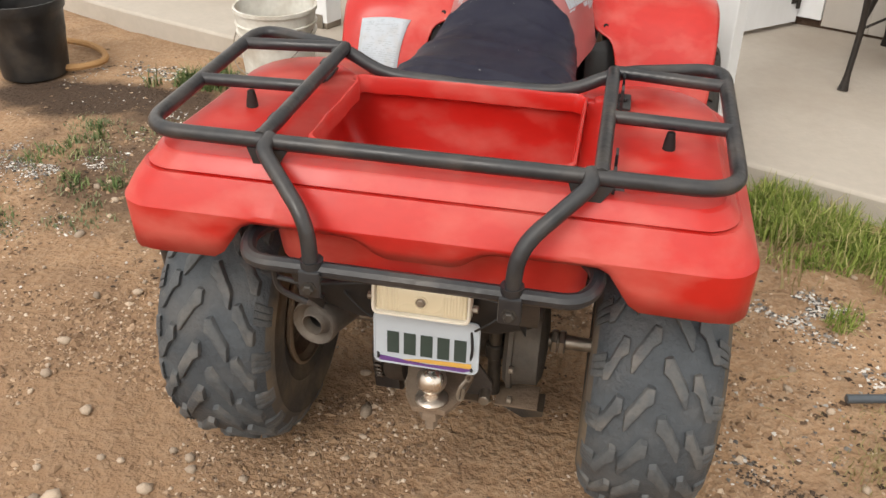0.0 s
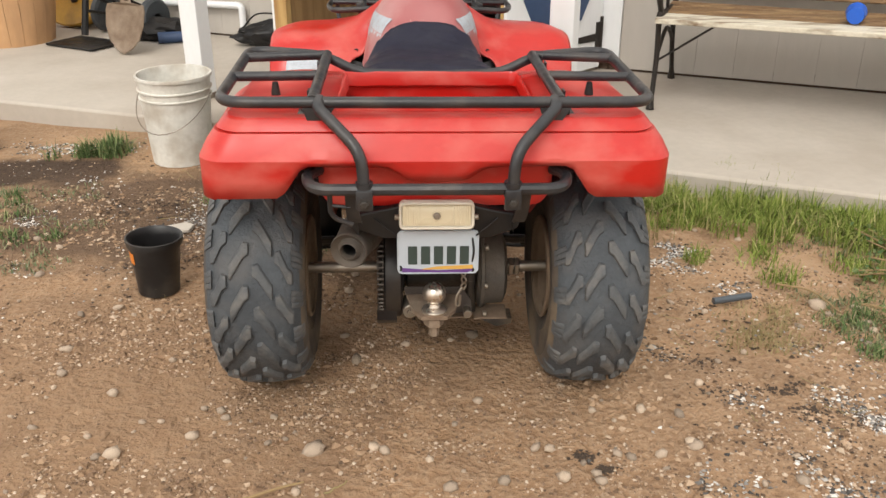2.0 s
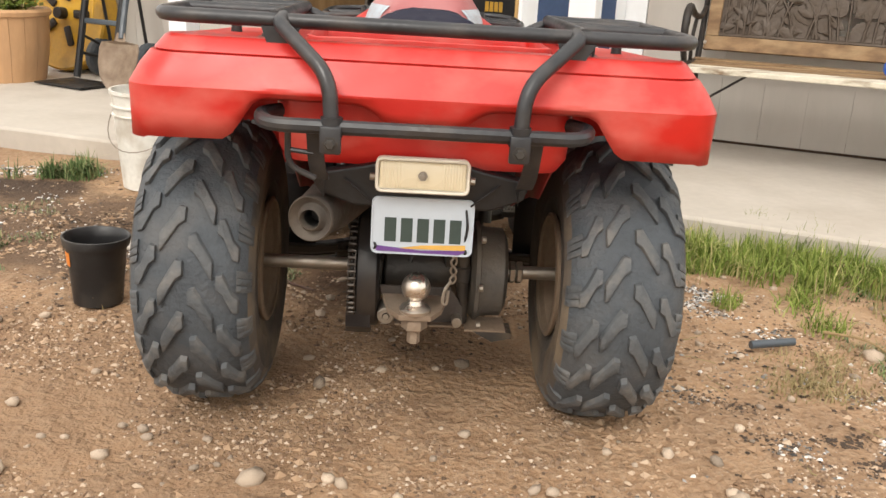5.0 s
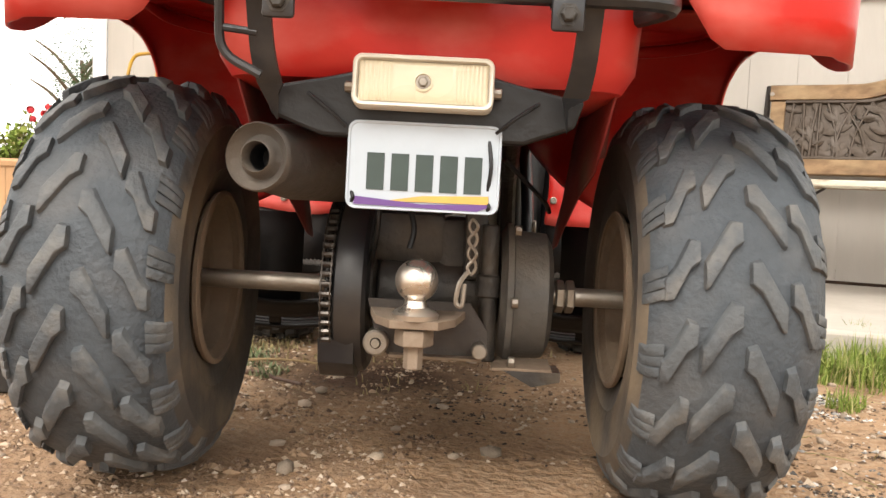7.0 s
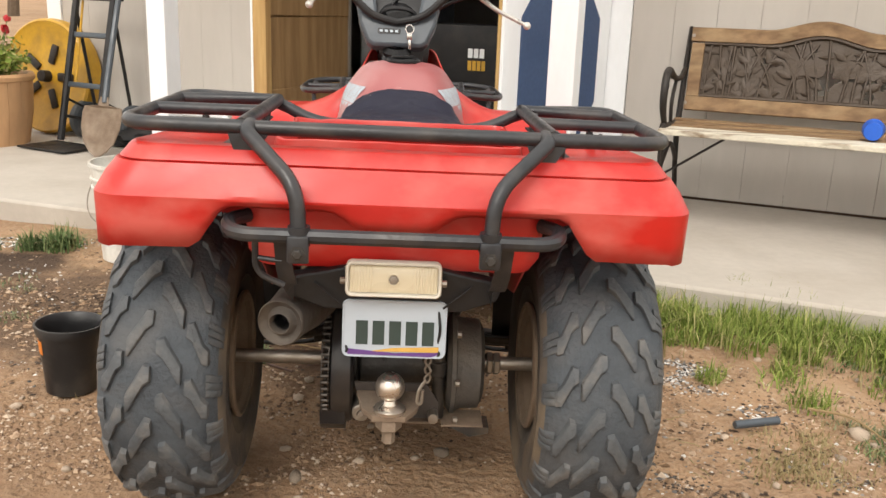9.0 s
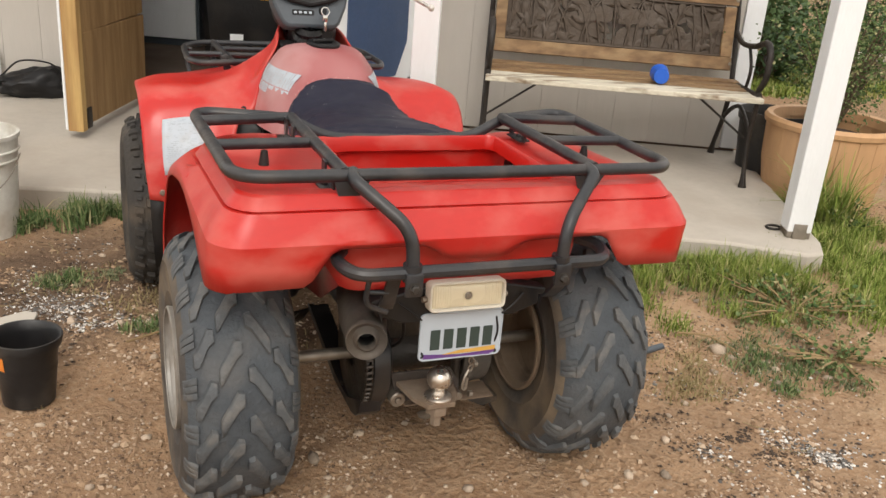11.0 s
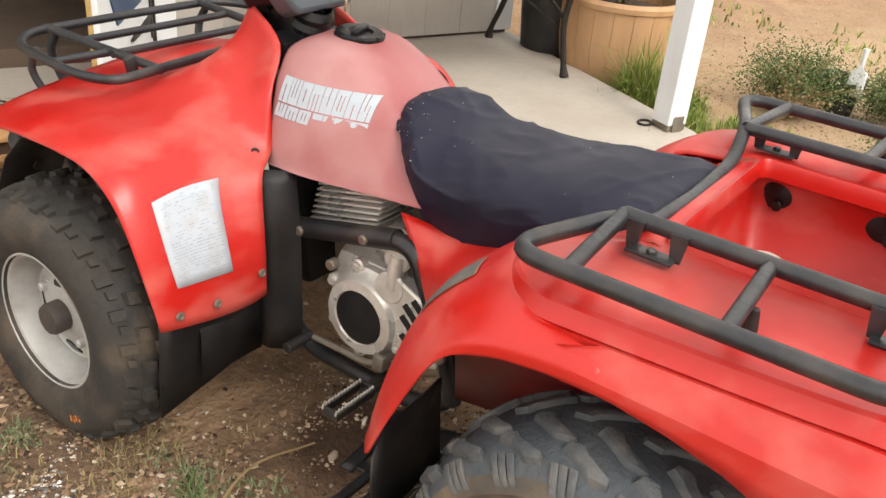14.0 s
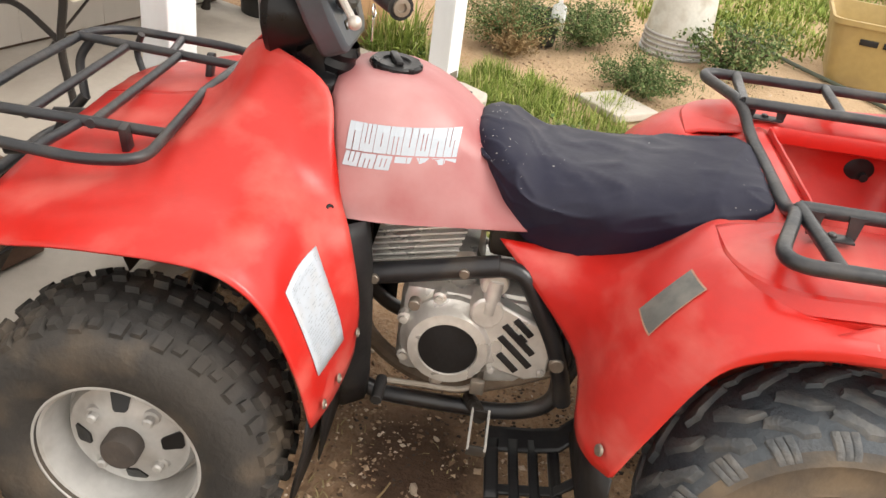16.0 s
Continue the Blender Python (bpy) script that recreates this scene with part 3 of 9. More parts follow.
tagged(part("trim", bm, PAINT, None, smooth=0, bevel=0.002), "white painted corner and door trim boards", "trim", kind="structure")
bm = bmesh.new()
hbox(bm, 0.20, 1.36, WALL_V - 0.02, WALL_V + 0.01, 1.225, 1.29)
hbox(bm, 0.20, 0.27, WALL_V - 0.02, WALL_V + 0.01, 1.29, 1.95)
hbox(bm, 1.29, 1.36, WALL_V - 0.02, WALL_V + 0.01, 1.29, 1.95)
hbox(bm, 0.20, 1.36, WALL_V - 0.02, WALL_V + 0.01, 1.95, 2.02)
hbox(bm, 0.27, 1.29, WALL_V - 0.006, WALL_V - 0.002, 1.29, 1.95)
tagged(part("window_1", bm, PAINT, None, smooth=0, bevel=0.002), "white painted window frame with shutter", "window", kind="structure")

# door frame and the two leaves, both swung outward over the slab
bm = bmesh.new()
hbox(bm, -1.758, -1.684, WALL_V - 0.014, WALL_V + 0.12, 0.10, 2.12)
hbox(bm, -1.684, -0.243, WALL_V - 0.004, WALL_V + 0.12, 2.00, 2.08)
tagged(part("door_frame", bm, PINE, None, smooth=0, bevel=0.003), "raw pine frame of the double doorway", "door frame", kind="structure")


def leaf_matrix(hinge, end):
    """Local x from the free edge towards the hinge, y to the left of it, z up."""
    a, b = hs(*end), hs(*hinge)
    d = (b - a).normalized()
    n = Vector((0, 0, 1)).cross(d)
    return Matrix((( d.x, n.x, 0, a.x), (d.y, n.y, 0, a.y), (0, 0, 1, 0), (0, 0, 0, 1)))


door1 = tagged(new("door_1"), "brown weathered plank door leaf standing open, pine edged", "door", kind="structure")
_dm = leaf_matrix((-1.675, 2.85), (-1.664, 2.016))
bm = bmesh.new()
box(bm, (0.415, 0.004, 1.08), (0.825, 0.012, 1.92), None, 0.002)
bmesh.ops.transform(bm, matrix=_dm, verts=bm.verts)
part("outer_skin", bm, PAINT, door1, "white painted outer face", smooth=0)
for k, (z0, z1) in enumerate(((0.125, 0.53), (0.533, 0.86), (0.863, 1.27), (1.273, 1.66), (1.663, 2.04))):
    bm = bmesh.new()
    box(bm, (0.435, -0.047 + 0.004 * (k % 2), (z0 + z1) / 2), (0.785, 0.024, z1 - z0), rotm(0, (0.5, -0.6, 0.3, -0.4, 0.2)[k], 0), 0.004)
    bmesh.ops.transform(bm, matrix=_dm, verts=bm.verts)
    part("plank", bm, PLY, door1, smooth=0)
bm = bmesh.new()
box(bm, (0.024, -0.037, 1.08), (0.046, 0.068, 1.93), None, 0.003)
bmesh.ops.transform(bm, matrix=_dm, verts=bm.verts)
part("edge_post", bm, PINE, door1, "yellow pine edge batten", smooth=0)
# hidden board added so no light shows between the planks
bm = bmesh.new()
box(bm, (0.435, -0.018, 1.08), (0.77, 0.028, 1.88), None, 0.003)
bmesh.ops.transform(bm, matrix=_dm, verts=bm.verts)
part("backing_board", bm, PLY, door1, smooth=0)
bm = bmesh.new()
for z in (0.16, 1.7):
    box(bm, (0.09, -0.062, z), (0.05, 0.010, 0.09), None, 0.002)
bmesh.ops.transform(bm, matrix=_dm, verts=bm.verts)
part("latch", bm, IRON, door1)
door2 = tagged(new("door_2"), "white door leaf with navy panel and black strap hinges, standing open", "door", kind="structure")
_dm = leaf_matrix((-0.243, 2.85), (-0.552, 2.20))
bm = bmesh.new()
box(bm, (0.362, 0.0, 1.07), (0.715, 0.034, 1.94), None, 0.003)
bmesh.ops.transform(bm, matrix=_dm, verts=bm.verts)
part("door_leaf", bm, PAINT, door2, smooth=0)
_o = [(0.105, 0.52), (0.20, 0.36), (0.54, 0.36), (0.635, 0.52), (0.635, 0.90), (0.54, 1.04), (0.20, 1.04), (0.105, 0.90)]
for dz in (0.0, 0.92):
    bm = bmesh.new()
    prism(bm, [(u, z + dz) for u, z in _o], 0.007, _dm @ Matrix.Translation((0, -0.016, 0)) @ rotm(90, 0, 0).to_4x4())
    part("navy_panel", bm, NAVY, door2, smooth=0)
bm = bmesh.new()
box(bm, (0.004, 0.010, 1.06), (0.012, 0.016, 1.94), None, 0.002)
bmesh.ops.transform(bm, matrix=_dm, verts=bm.verts)
part("edge_strip", bm, PINE, door2, "bare orange wood edge", smooth=0)
for z in (0.26, 1.10, 1.75):
    bm = bmesh.new()
    m = _dm @ Matrix.Translation((0.715, -0.018, z)) @ rotm(90, 0, 0).to_4x4()
    prism(bm, [(-0.03, -0.02), (-0.03, 0.02), (-0.33, 0.009), (-0.36, 0.0), (-0.33, -0.009)], 0.005, m)
    prism(bm, [(-0.045, -0.075), (-0.012, -0.075), (-0.012, 0.075), (-0.045, 0.075)], 0.006, m)
    cyl(bm, m @ Vector((-0.005, -0.10, 0.004)), m @ Vector((-0.005, 0.10, 0.004)), 0.009, 10)
    part("strap_hinge", bm, IRON, door2, "black iron strap hinge", smooth=30)


def porch_post(u, v):
    p = thing("porch_post", "white painted square timber porch post on a metal foot", "post", "porch posts")
    bm = bmesh.new()
    box(bm, hs(u, v, (SLAB_Z + 0.025 + 2.30) / 2), (0.092, 0.092, 2.30 - SLAB_Z - 0.025), HOUSE.to_3x3(), 0.004)
    part("shaft", bm, PAINT, p, smooth=0)
    bm = bmesh.new()
    box(bm, hs(u, v, SLAB_Z + 0.014), (0.088, 0.088, 0.026), HOUSE.to_3x3(), 0.002)
    box(bm, hs(u, v - 0.05, SLAB_Z + 0.03), (0.05, 0.004, 0.06), HOUSE.to_3x3(), 0.001)
    part("foot_bracket", bm, STEEL, p)
    return p


for _u, _v in ((-1.84, 1.63), (-0.093, 1.525), (1.385, 1.585)):
    porch_post(_u, _v)
bm = bmesh.new()
hbox(bm, -5.2, 1.6, 1.50, 1.66, 2.302, 2.44)
tagged(part("porch_beam", bm, PAINT, None, smooth=0, bevel=0.004), "white porch beam", "beam", kind="structure")

# ---- the quad bike ----
quad = thing("quad_bike", "red four-wheeled farm quad bike with faded plastic, parked on bare dirt", "quad bike", at=pose(-0.006, 0, 0, 0, 0.8, 0))


def rear_tyre_part(side):
    """Wide balloon tyre with slanted, worn lugs on a silver wheel."""
    cx, cy, cz = (-0.386 if side < 0 else 0.362), (0.015 if side < 0 else 0.0), 0.268
    M = Matrix.Translation((cx, cy, cz)) @ Matrix.Rotation(radians(90 * side), 4, "Y")
    bm = bmesh.new()
    prof = [(0.108, -0.090), (0.114, -0.101), (0.120, -0.104), (0.135, -0.109), (0.150, -0.114), (0.153, -0.1165), (0.157, -0.115), (0.185, -0.120), (0.210, -0.121), (0.214, -0.1235), (0.219, -0.121),
            (0.236, -0.113), (0.251, -0.096), (0.260, -0.070), (0.265, -0.038), (0.266, 0.0)]
    prof = [(r, h * 0.87) for r, h in prof]
    prof = prof + [(r, -h) for r, h in prof[-2::-1]]
    lathe(bm, prof, M, 72)
    C = Vector((cx, cy, cz))
    for f in bm.faces:
        d = f.calc_center_median() - C
        f.material_index = 1 if math.hypot(d.y, d.z) < 0.228 else 0
    tyre = part("tyre", bm, [RUBBER, SIDEWALL], wheel_of[("rear", side)], "dusty black balloon tyre with worn slanted lugs", smooth=50)
    bm = bmesh.new()

    def surf(h):
        out = [p for p in prof if p[0] >= 0.219]
        return float(np.interp(h, [p[1] for p in out], [p[0] for p in out]))

    def lug(pts, wid, height, ang0):
        """A bar across the tread through points of (place across, rise along the tread)."""
        rows = []
        pts = [(h * 0.87, u) for h, u in pts]
        for i, (h, up_m) in enumerate(pts):
            row = []
            k = len(pts) - 1
            h0, h1 = pts[max(i - 1, 0)], pts[min(i + 1, k)]
            slope = (h1[1] - h0[1]) / max(1e-4, abs(h1[0] - h0[0]))
            w = wid * min(1.5, math.sqrt(1 + slope * slope))
            for da, up in ((-0.58, -0.005), (-0.50, height * 0.88), (-0.44, height), (0.36, height), (0.46, height * 0.86), (0.66, -0.004)):
                lowend = 0.0 if i in (0, k) and up > 0 else 1.0
                rr = surf(h) + up * lowend
                th = ang0 - side * (up_m + da * w) / 0.266
                row.append(M @ Vector((rr * math.cos(th), rr * math.sin(th), h)))
            rows.append(row)
        loft(bm, rows)

    n = 18
    for k in range(n):
        a0 = 2 * math.pi * k / n
        for s in (-1, 1):
            off = 0 if s > 0 else math.pi / n
            j, q, v = (random.uniform(-0.002, 0.002) for _ in range(3))
            hh = 0.0105 + random.uniform(-0.003, 0.001)
            lug([(s * 0.004, 0.018 + j), (s * 0.0055, 0.018 + j), (s * 0.018, 0.015 + j), (s * 0.047, -0.026 + q), (s * 0.051, -0.030 + q), (s * 0.0525, -0.030 + q)], 0.0225, hh, a0 + off)
            lug([(s * 0.057, 0.020 + q), (s * 0.0585, 0.020 + q), (s * 0.070, 0.017 + q), (s * 0.088, -0.020 + v), (s * 0.098, -0.026 + v), (s * 0.0995, -0.026 + v)], 0.0225, hh, a0 + off + 0.5 * math.pi / n)
            for z0 in (-0.015, -0.001, 0.012):
                lug([(s * 0.094, z0 + 0.004), (s * 0.0955, z0 + 0.004), (s * 0.108, z0), (s * 0.1165, z0 - 0.003), (s * 0.1195, z0 - 0.004)], 0.0115, 0.0065, a0 + off + 0.9 * math.pi / n)
    part("tread", bm, TREAD, tyre, smooth=40)
    bm = bmesh.new()
    lathe(bm, [(0.119, 0.107), (0.1225, 0.104), (0.1215, 0.095), (0.113, 0.090), (0.110, 0.086), (0.109, 0.062), (0.104, 0.058), (0.101, 0.050), (0.099, 0.000), (0.094, -0.016), (0.06, -0.030), (0.05, -0.018), (0.0, -0.016)], M, 44)
    rim = part("rim", bm, RIMDARK, wheel_of[("rear", side)], "silver painted steel wheel, scuffed", solid=0.003)
    bm = bmesh.new()
    lathe(bm, [(0.116, -0.105), (0.1225, -0.101), (0.121, -0.095), (0.107, -0.088), (0.104, -0.060), (0.098, -0.055), (0.097, -0.042), (0.06, -0.038), (0.0, -0.038)], M, 44)
    part("inner_rim", bm, RIMIN, wheel_of[("rear", side)], "mud-coated wheel inside", solid=0.003)
    bm = bmesh.new()
    lathe(bm, [(0.032, -0.03), (0.032, 0.012), (0.026, 0.018), (0.0, 0.018)], M, 20)
    hub = part("hub", bm, GREASE, rim)
    for k in range(4):
        a = math.pi / 4 + k * math.pi / 2
        bm = bmesh.new()
        lathe(bm, [(0.009, -0.03), (0.009, -0.010), (0.005, -0.006), (0, -0.006)], M @ Matrix.Translation((0.072 * math.cos(a), 0.072 * math.sin(a), 0)), 6)
        part("wheel_nut", bm, GREASE, rim)
    return tyre


def front_tyre_part(side):
    """Knobbly front tyre on a deep silver wheel with a black hub cap."""
    cx, cy, cz = 0.412 * side, 1.107, 0.255
    M = Matrix.Translation((cx, cy, cz)) @ Matrix.Rotation(radians(90 * side), 4, "Y")
    bm = bmesh.new()
    prof = [(0.130, -0.075), (0.138, -0.088), (0.16, -0.096), (0.192, -0.104), (0.217, -0.099), (0.236, -0.085), (0.246, -0.056), (0.2505, -0.02), (0.251, 0.0)]
    prof = prof + [(r, -h) for r, h in prof[-2::-1]]
    lathe(bm, prof, M, 64)
    tyre = part("tyre", bm, FRONTRUB, wheel_of[("front", side)], "black knobbly tyre with muddy sidewall", smooth=50)
    bm = bmesh.new()

    def surf(h):
        out = [p for p in prof if p[0] >= 0.19]
        return float(np.interp(h, [p[1] for p in out], [p[0] for p in out]))

    def block(h0, h1, a, wid, height, fr=(0, 0.1, 0.5, 0.9, 1), twist=0.0):
        rows = []
        for i, f in enumerate(fr):
            hh = h0 + (h1 - h0) * f
            end = i in (0, len(fr) - 1)
            row = []
            for da, up in ((-wid * 0.58, -0.005), (-wid * 0.47, height), (wid * 0.47, height), (wid * 0.58, -0.005)):
                if end and up > 0:
                    up = -0.003
                flank = max(0.0, (abs(hh) - 0.075) / 0.028)
                rr = surf(hh) + up * (1 - 0.7 * min(1.0, flank))
                th = a + (da + twist * f) / 0.26
                row.append(M @ Vector((rr * math.cos(th), rr * math.sin(th), hh + math.copysign(up * min(1.0, flank) * 0.9, hh))))
            rows.append(row)
        loft(bm, rows)

    n = 24
    for k in range(n):
        a0 = 2 * math.pi * k / n
        st = math.pi / n
        for s in (-1, 1):
            q = random.uniform(-0.0035, 0.0015)
            block(s * 0.003, s * 0.027, a0 + (st if s > 0 else 0), 0.0235, 0.013 + q)
            block(s * 0.033, s * 0.058, a0 + (0 if s > 0 else st), 0.024, 0.013 + q, twist=0.006)
            for j, far in ((-1, 0.0805), (1, 0.0865)):
                block(s * (0.063 if j > 0 else 0.068), s * far, a0 + (st if s > 0 else 0) + j * 0.0145 / 0.26, 0.0205 if j > 0 else 0.016, 0.0105 + q, (0, 0.06, 0.25, 0.45, 0.62, 0.78, 0.9, 0.97, 1), 0.004)
    part("tread", bm, FRONTRUB, tyre, smooth=30)
    bm = bmesh.new()
    lathe(bm, [(0.134, 0.089), (0.139, 0.086), (0.138, 0.078), (0.129, 0.075), (0.125, 0.030), (0.117, 0.002), (0.109, 0.0), (0.103, 0.022), (0.098, 0.030), (0.088, 0.029), (0.062, 0.042),
               (0.045, 0.046), (0.0, 0.046)], M, 44)
    rim = part("rim", bm, RIM, wheel_of[("front", side)], "deep silver wheel with rust-stained lip", solid=0.003)
    for k in range(4):
        bm = bmesh.new()
        a = k * math.pi / 2 + 0.12
        T = M @ Matrix.Rotation(a, 4, "Z") @ Matrix.Translation((0.073, 0, 0.0385)) @ Matrix.Rotation(radians(27), 4, "Y")
        prism(bm, [(-0.017, -0.008), (-0.013, -0.012), (0.013, -0.017), (0.018, -0.012), (0.018, 0.012), (0.013, 0.017), (-0.013, 0.012), (-0.017, 0.008)], 0.0035, T)
        part("vent_slot", bm, BLACK, rim, smooth=0)
    for k in range(4):
        bm = bmesh.new()
        a = k * math.pi / 2 + 0.12 + math.pi / 4
        lathe(bm, [(0.016, 0.036), (0.014, 0.044), (0.009, 0.045), (0.009, 0.056), (0.006, 0.059), (0, 0.059)], M @ Matrix.Translation((0.066 * math.cos(a), 0.066 * math.sin(a), 0)), 10)
        part("wheel_nut", bm, RIM, rim)
    bm = bmesh.new()
    lathe(bm, [(0.031, 0.044), (0.0315, 0.074), (0.028, 0.081), (0.010, 0.083), (0.0, 0.081)], M, 26)
    part("hub_cap", bm, HUBMUD, rim, "mud-stained dull black round hub cap")
    bm = bmesh.new()
    tube(bm, [M @ Vector((0.119, 0.03, 0.03)), M @ Vector((0.117, 0.03, 0.058)), M @ Vector((0.117, 0.03, 0.064))], [0.006, 0.004, 0.003], 8)
    part("valve_stem", bm, BLACK, rim)
    for k in range(4):
        bm = bmesh.new()
        a = math.pi + 0.42 + k * 0.05
        loft(bm, [[M @ Vector(((r + 0.003 * (k % 2)) * math.cos(a + d), (r + 0.003 * (k % 2)) * math.sin(a + d), h)) for d in (-0.016, 0.012)] for r, h in ((0.185, 0.1032), (0.197, 0.1048))])
        part("paint_mark", bm, ORANGE, tyre, "worn orange paint mark on the sidewall", smooth=0)
    bm = bmesh.new()
    lathe(bm, [(0.136, -0.086), (0.14, -0.08), (0.122, -0.07), (0.12, 0.0), (0.05, 0.01), (0.0, 0.01)], M, 30)
    part("inner_rim", bm, RIMIN, wheel_of[("front", side)])
    bm = bmesh.new()
    lathe(bm, [(0.0, -0.10), (0.09, -0.10), (0.095, -0.09), (0.095, 0.0)], M, 24)
    part("brake_drum", bm, GREASE, wheel_of[("front", side)])


wheel_of = {}
for _s in (-1, 1):
    for _n in ("rear", "front"):
        w = new("wheel")
        w.parent = quad
        wheel_of[(_n, _s)] = w
for _s in (-1, 1):
    rear_tyre_part(_s)
    front_tyre_part(_s)


# ---- rear fender: outlines stacked from the deck down to the lower edge ----
def ring(w, yr, yf, rr, rf, xi, n=(26, 9, 20, 10, 7), round_=0.65):
    """Half outline: from the middle of the back round the corner, along the side and round the front to xi."""
    out = [Vector((t * (w - rr), yr, 0)) for t in np.linspace(0, 1, n[0], endpoint=False)]
    for k in range(n[1]):
        t = k / n[1]
        a = t * math.pi / 2
        arc, cut = Vector((w - rr + rr * math.sin(a), yr + rr - rr * math.cos(a), 0)), Vector((w - rr + rr * t, yr + rr * t, 0))
        out.append(cut.lerp(arc, round_))
    out += [Vector((w, yr + rr + t * (yf - rf - yr - rr), 0)) for t in np.linspace(0, 1, n[2], endpoint=False)]
    out += [Vector((w - rf + rf * math.cos(a), yf - rf + rf * math.sin(a), 0)) for a in np.linspace(0, math.pi / 2, n[3], endpoint=False)]
    out += [Vector((w - rf + t * (xi - w + rf), yf, 0)) for t in np.linspace(0, 1, n[4])]
    return out


NB, NC, NS, NF, NI = 26, 9, 20, 10, 7
STN = NB + NC + NS + NF + NI
_F0 = NB + NC + NS


def set_z(pts, fun):
    for i, p in enumerate(pts):
        p.z = fun(i, p)
    return pts


def front_drop(i, a, b, power=1.4):
    """0 along the back and side, growing round the front corner."""
    return float(np.clip((i - a) / (b - a), 0, 1)) ** power


def fender_rows():
    deck_in = set_z(ring(0.20, -0.19, 0.09, 0.012, 0.012, 0.19), lambda i, p: 0.705)
    drop = lambda i, p: 0.016 * front_drop(i, _F0, STN) + 0.024 * float(np.clip((p.y + 0.22) / 0.38, 0, 1)) ** 0.8
    deck = set_z(ring(0.372, -0.248, 0.215, 0.05, 0.10, 0.20), lambda i, p: 0.7165 - 0.8 * drop(i, p))
    lip = set_z(ring(0.404, -0.2665, 0.240, 0.05, 0.12, 0.20, round_=1.0), lambda i, p: 0.7150 - drop(i, p))
    wall = set_z(ring(0.410, -0.2705, 0.242, 0.05, 0.12, 0.20, round_=1.0), lambda i, p: 0.7115 - drop(i, p))
    groove = set_z(ring(0.4245, -0.2825, 0.246, 0.052, 0.12, 0.20, round_=1.0), lambda i, p: 0.6930 - drop(i, p))
    trough = set_z(ring(0.4215, -0.2795, 0.246, 0.052, 0.12, 0.20, round_=1.0), lambda i, p: 0.6890 - drop(i, p))
    step = set_z(ring(0.4290, -0.2870, 0.252, 0.052, 0.12, 0.20, round_=1.0), lambda i, p: 0.6900 - drop(i, p))
    shoulder = set_z(ring(0.444, -0.2985, 0.34, 0.056, 0.14, 0.205, round_=1.0), lambda i, p: 0.670 - 0.6 * drop(i, p))
    edge = set_z(ring(0.4565, -0.3115, 0.34, 0.058, 0.14, 0.215, round_=1.0), lambda i, p: 0.6450)
    crease = set_z(ring(0.4577, -0.3125, 0.34, 0.058, 0.14, 0.215, round_=1.0), lambda i, p: 0.6430)
    below = set_z(ring(0.4581, -0.3122, 0.34, 0.058, 0.14, 0.22, round_=1.0), lambda i, p: 0.6395)
    low = ring(0.459, -0.3030, 0.34, 0.058, 0.14, 0.235, round_=1.0)

    def low_z(i, p):
        if i < NB + 3:
            return float(np.interp(p.x, [0, 0.055, 0.085, 0.10, 0.245, 0.262, 0.300, 0.44], [0.600, 0.600, 0.622, 0.628, 0.630, 0.622, 0.566, 0.564]))
        if i <= _F0:
            return float(np.interp(p.y, [-0.29, -0.235, -0.19, -0.12, -0.05, 0.03, 0.12, 0.16, 0.20], [0.561, 0.558, 0.570, 0.602, 0.618, 0.628, 0.624, 0.620, 0.607]))
        return float(np.interp(i, [_F0, _F0 + 3, _F0 + 6, _F0 + NF, STN - 1], [0.52, 0.43, 0.36, 0.33, 0.40]))

    set_z(low, low_z)
    edge = [c if c.z > l.z + 0.018 else Vector((c.x, c.y, l.z + 0.018)) for c, l in zip(edge, low)]
    crease = [c if c.z > l.z + 0.012 else Vector((c.x, c.y, l.z + 0.012)) for c, l in zip(crease, low)]
    below = [b if b.z > l.z + 0.004 else Vector((b.x, b.y, l.z + 0.004)) for b, l in zip(below, low)]
    mid = [a.lerp(b, 0.5) for a, b in zip(below, low)]
    return [deck_in, deck, lip, wall, groove, trough, step, shoulder, edge, crease, below, mid, low]


def mirrored(row):
    return [Vector((-p.x, p.y, p.z)) for p in row[:0:-1]] + row


bm = bmesh.new()
V = loft(bm, [mirrored(r) for r in fender_rows()])
_mid = STN - 1
bmesh.ops.delete(bm, geom=[v for k, row in enumerate(V) for i, v in enumerate(row) if k >= 7 and abs(i - _mid) > _F0 - 4], context="VERTS")
skin = fender_rows()
_step = skin[6]
for s in (-1, 1):
    loft(bm, [[Vector((s * (p.x - dx), p.y - dx, p.z - dz)) for p in (_step[_F0 - 5:] if s > 0 else _step[:_F0 - 6:-1])] for dx, dz in ((0, 0), (0.0005, 0.004), (0.001, 0.022))])
rear_fender = part("rear_fender", bm, RED, quad, "faded red moulded plastic rear mudguard with open storage box", smooth=17, solid=0.004)

bm = bmesh.new()
loft(bm, [[Vector((x, y, z + 0.004 * (1 - (x / 0.21) ** 2) * f)) for x in np.linspace(-0.21, 0.21, 15)] for y, z, f in ((0.0885, 0.7045, 0), (0.100, 0.7075, 0.3), (0.130, 0.700, 1), (0.165, 0.680, 1), (0.20, 0.655, 0.5))])
part("deck_front", bm, RED, rear_fender, solid=0.003)
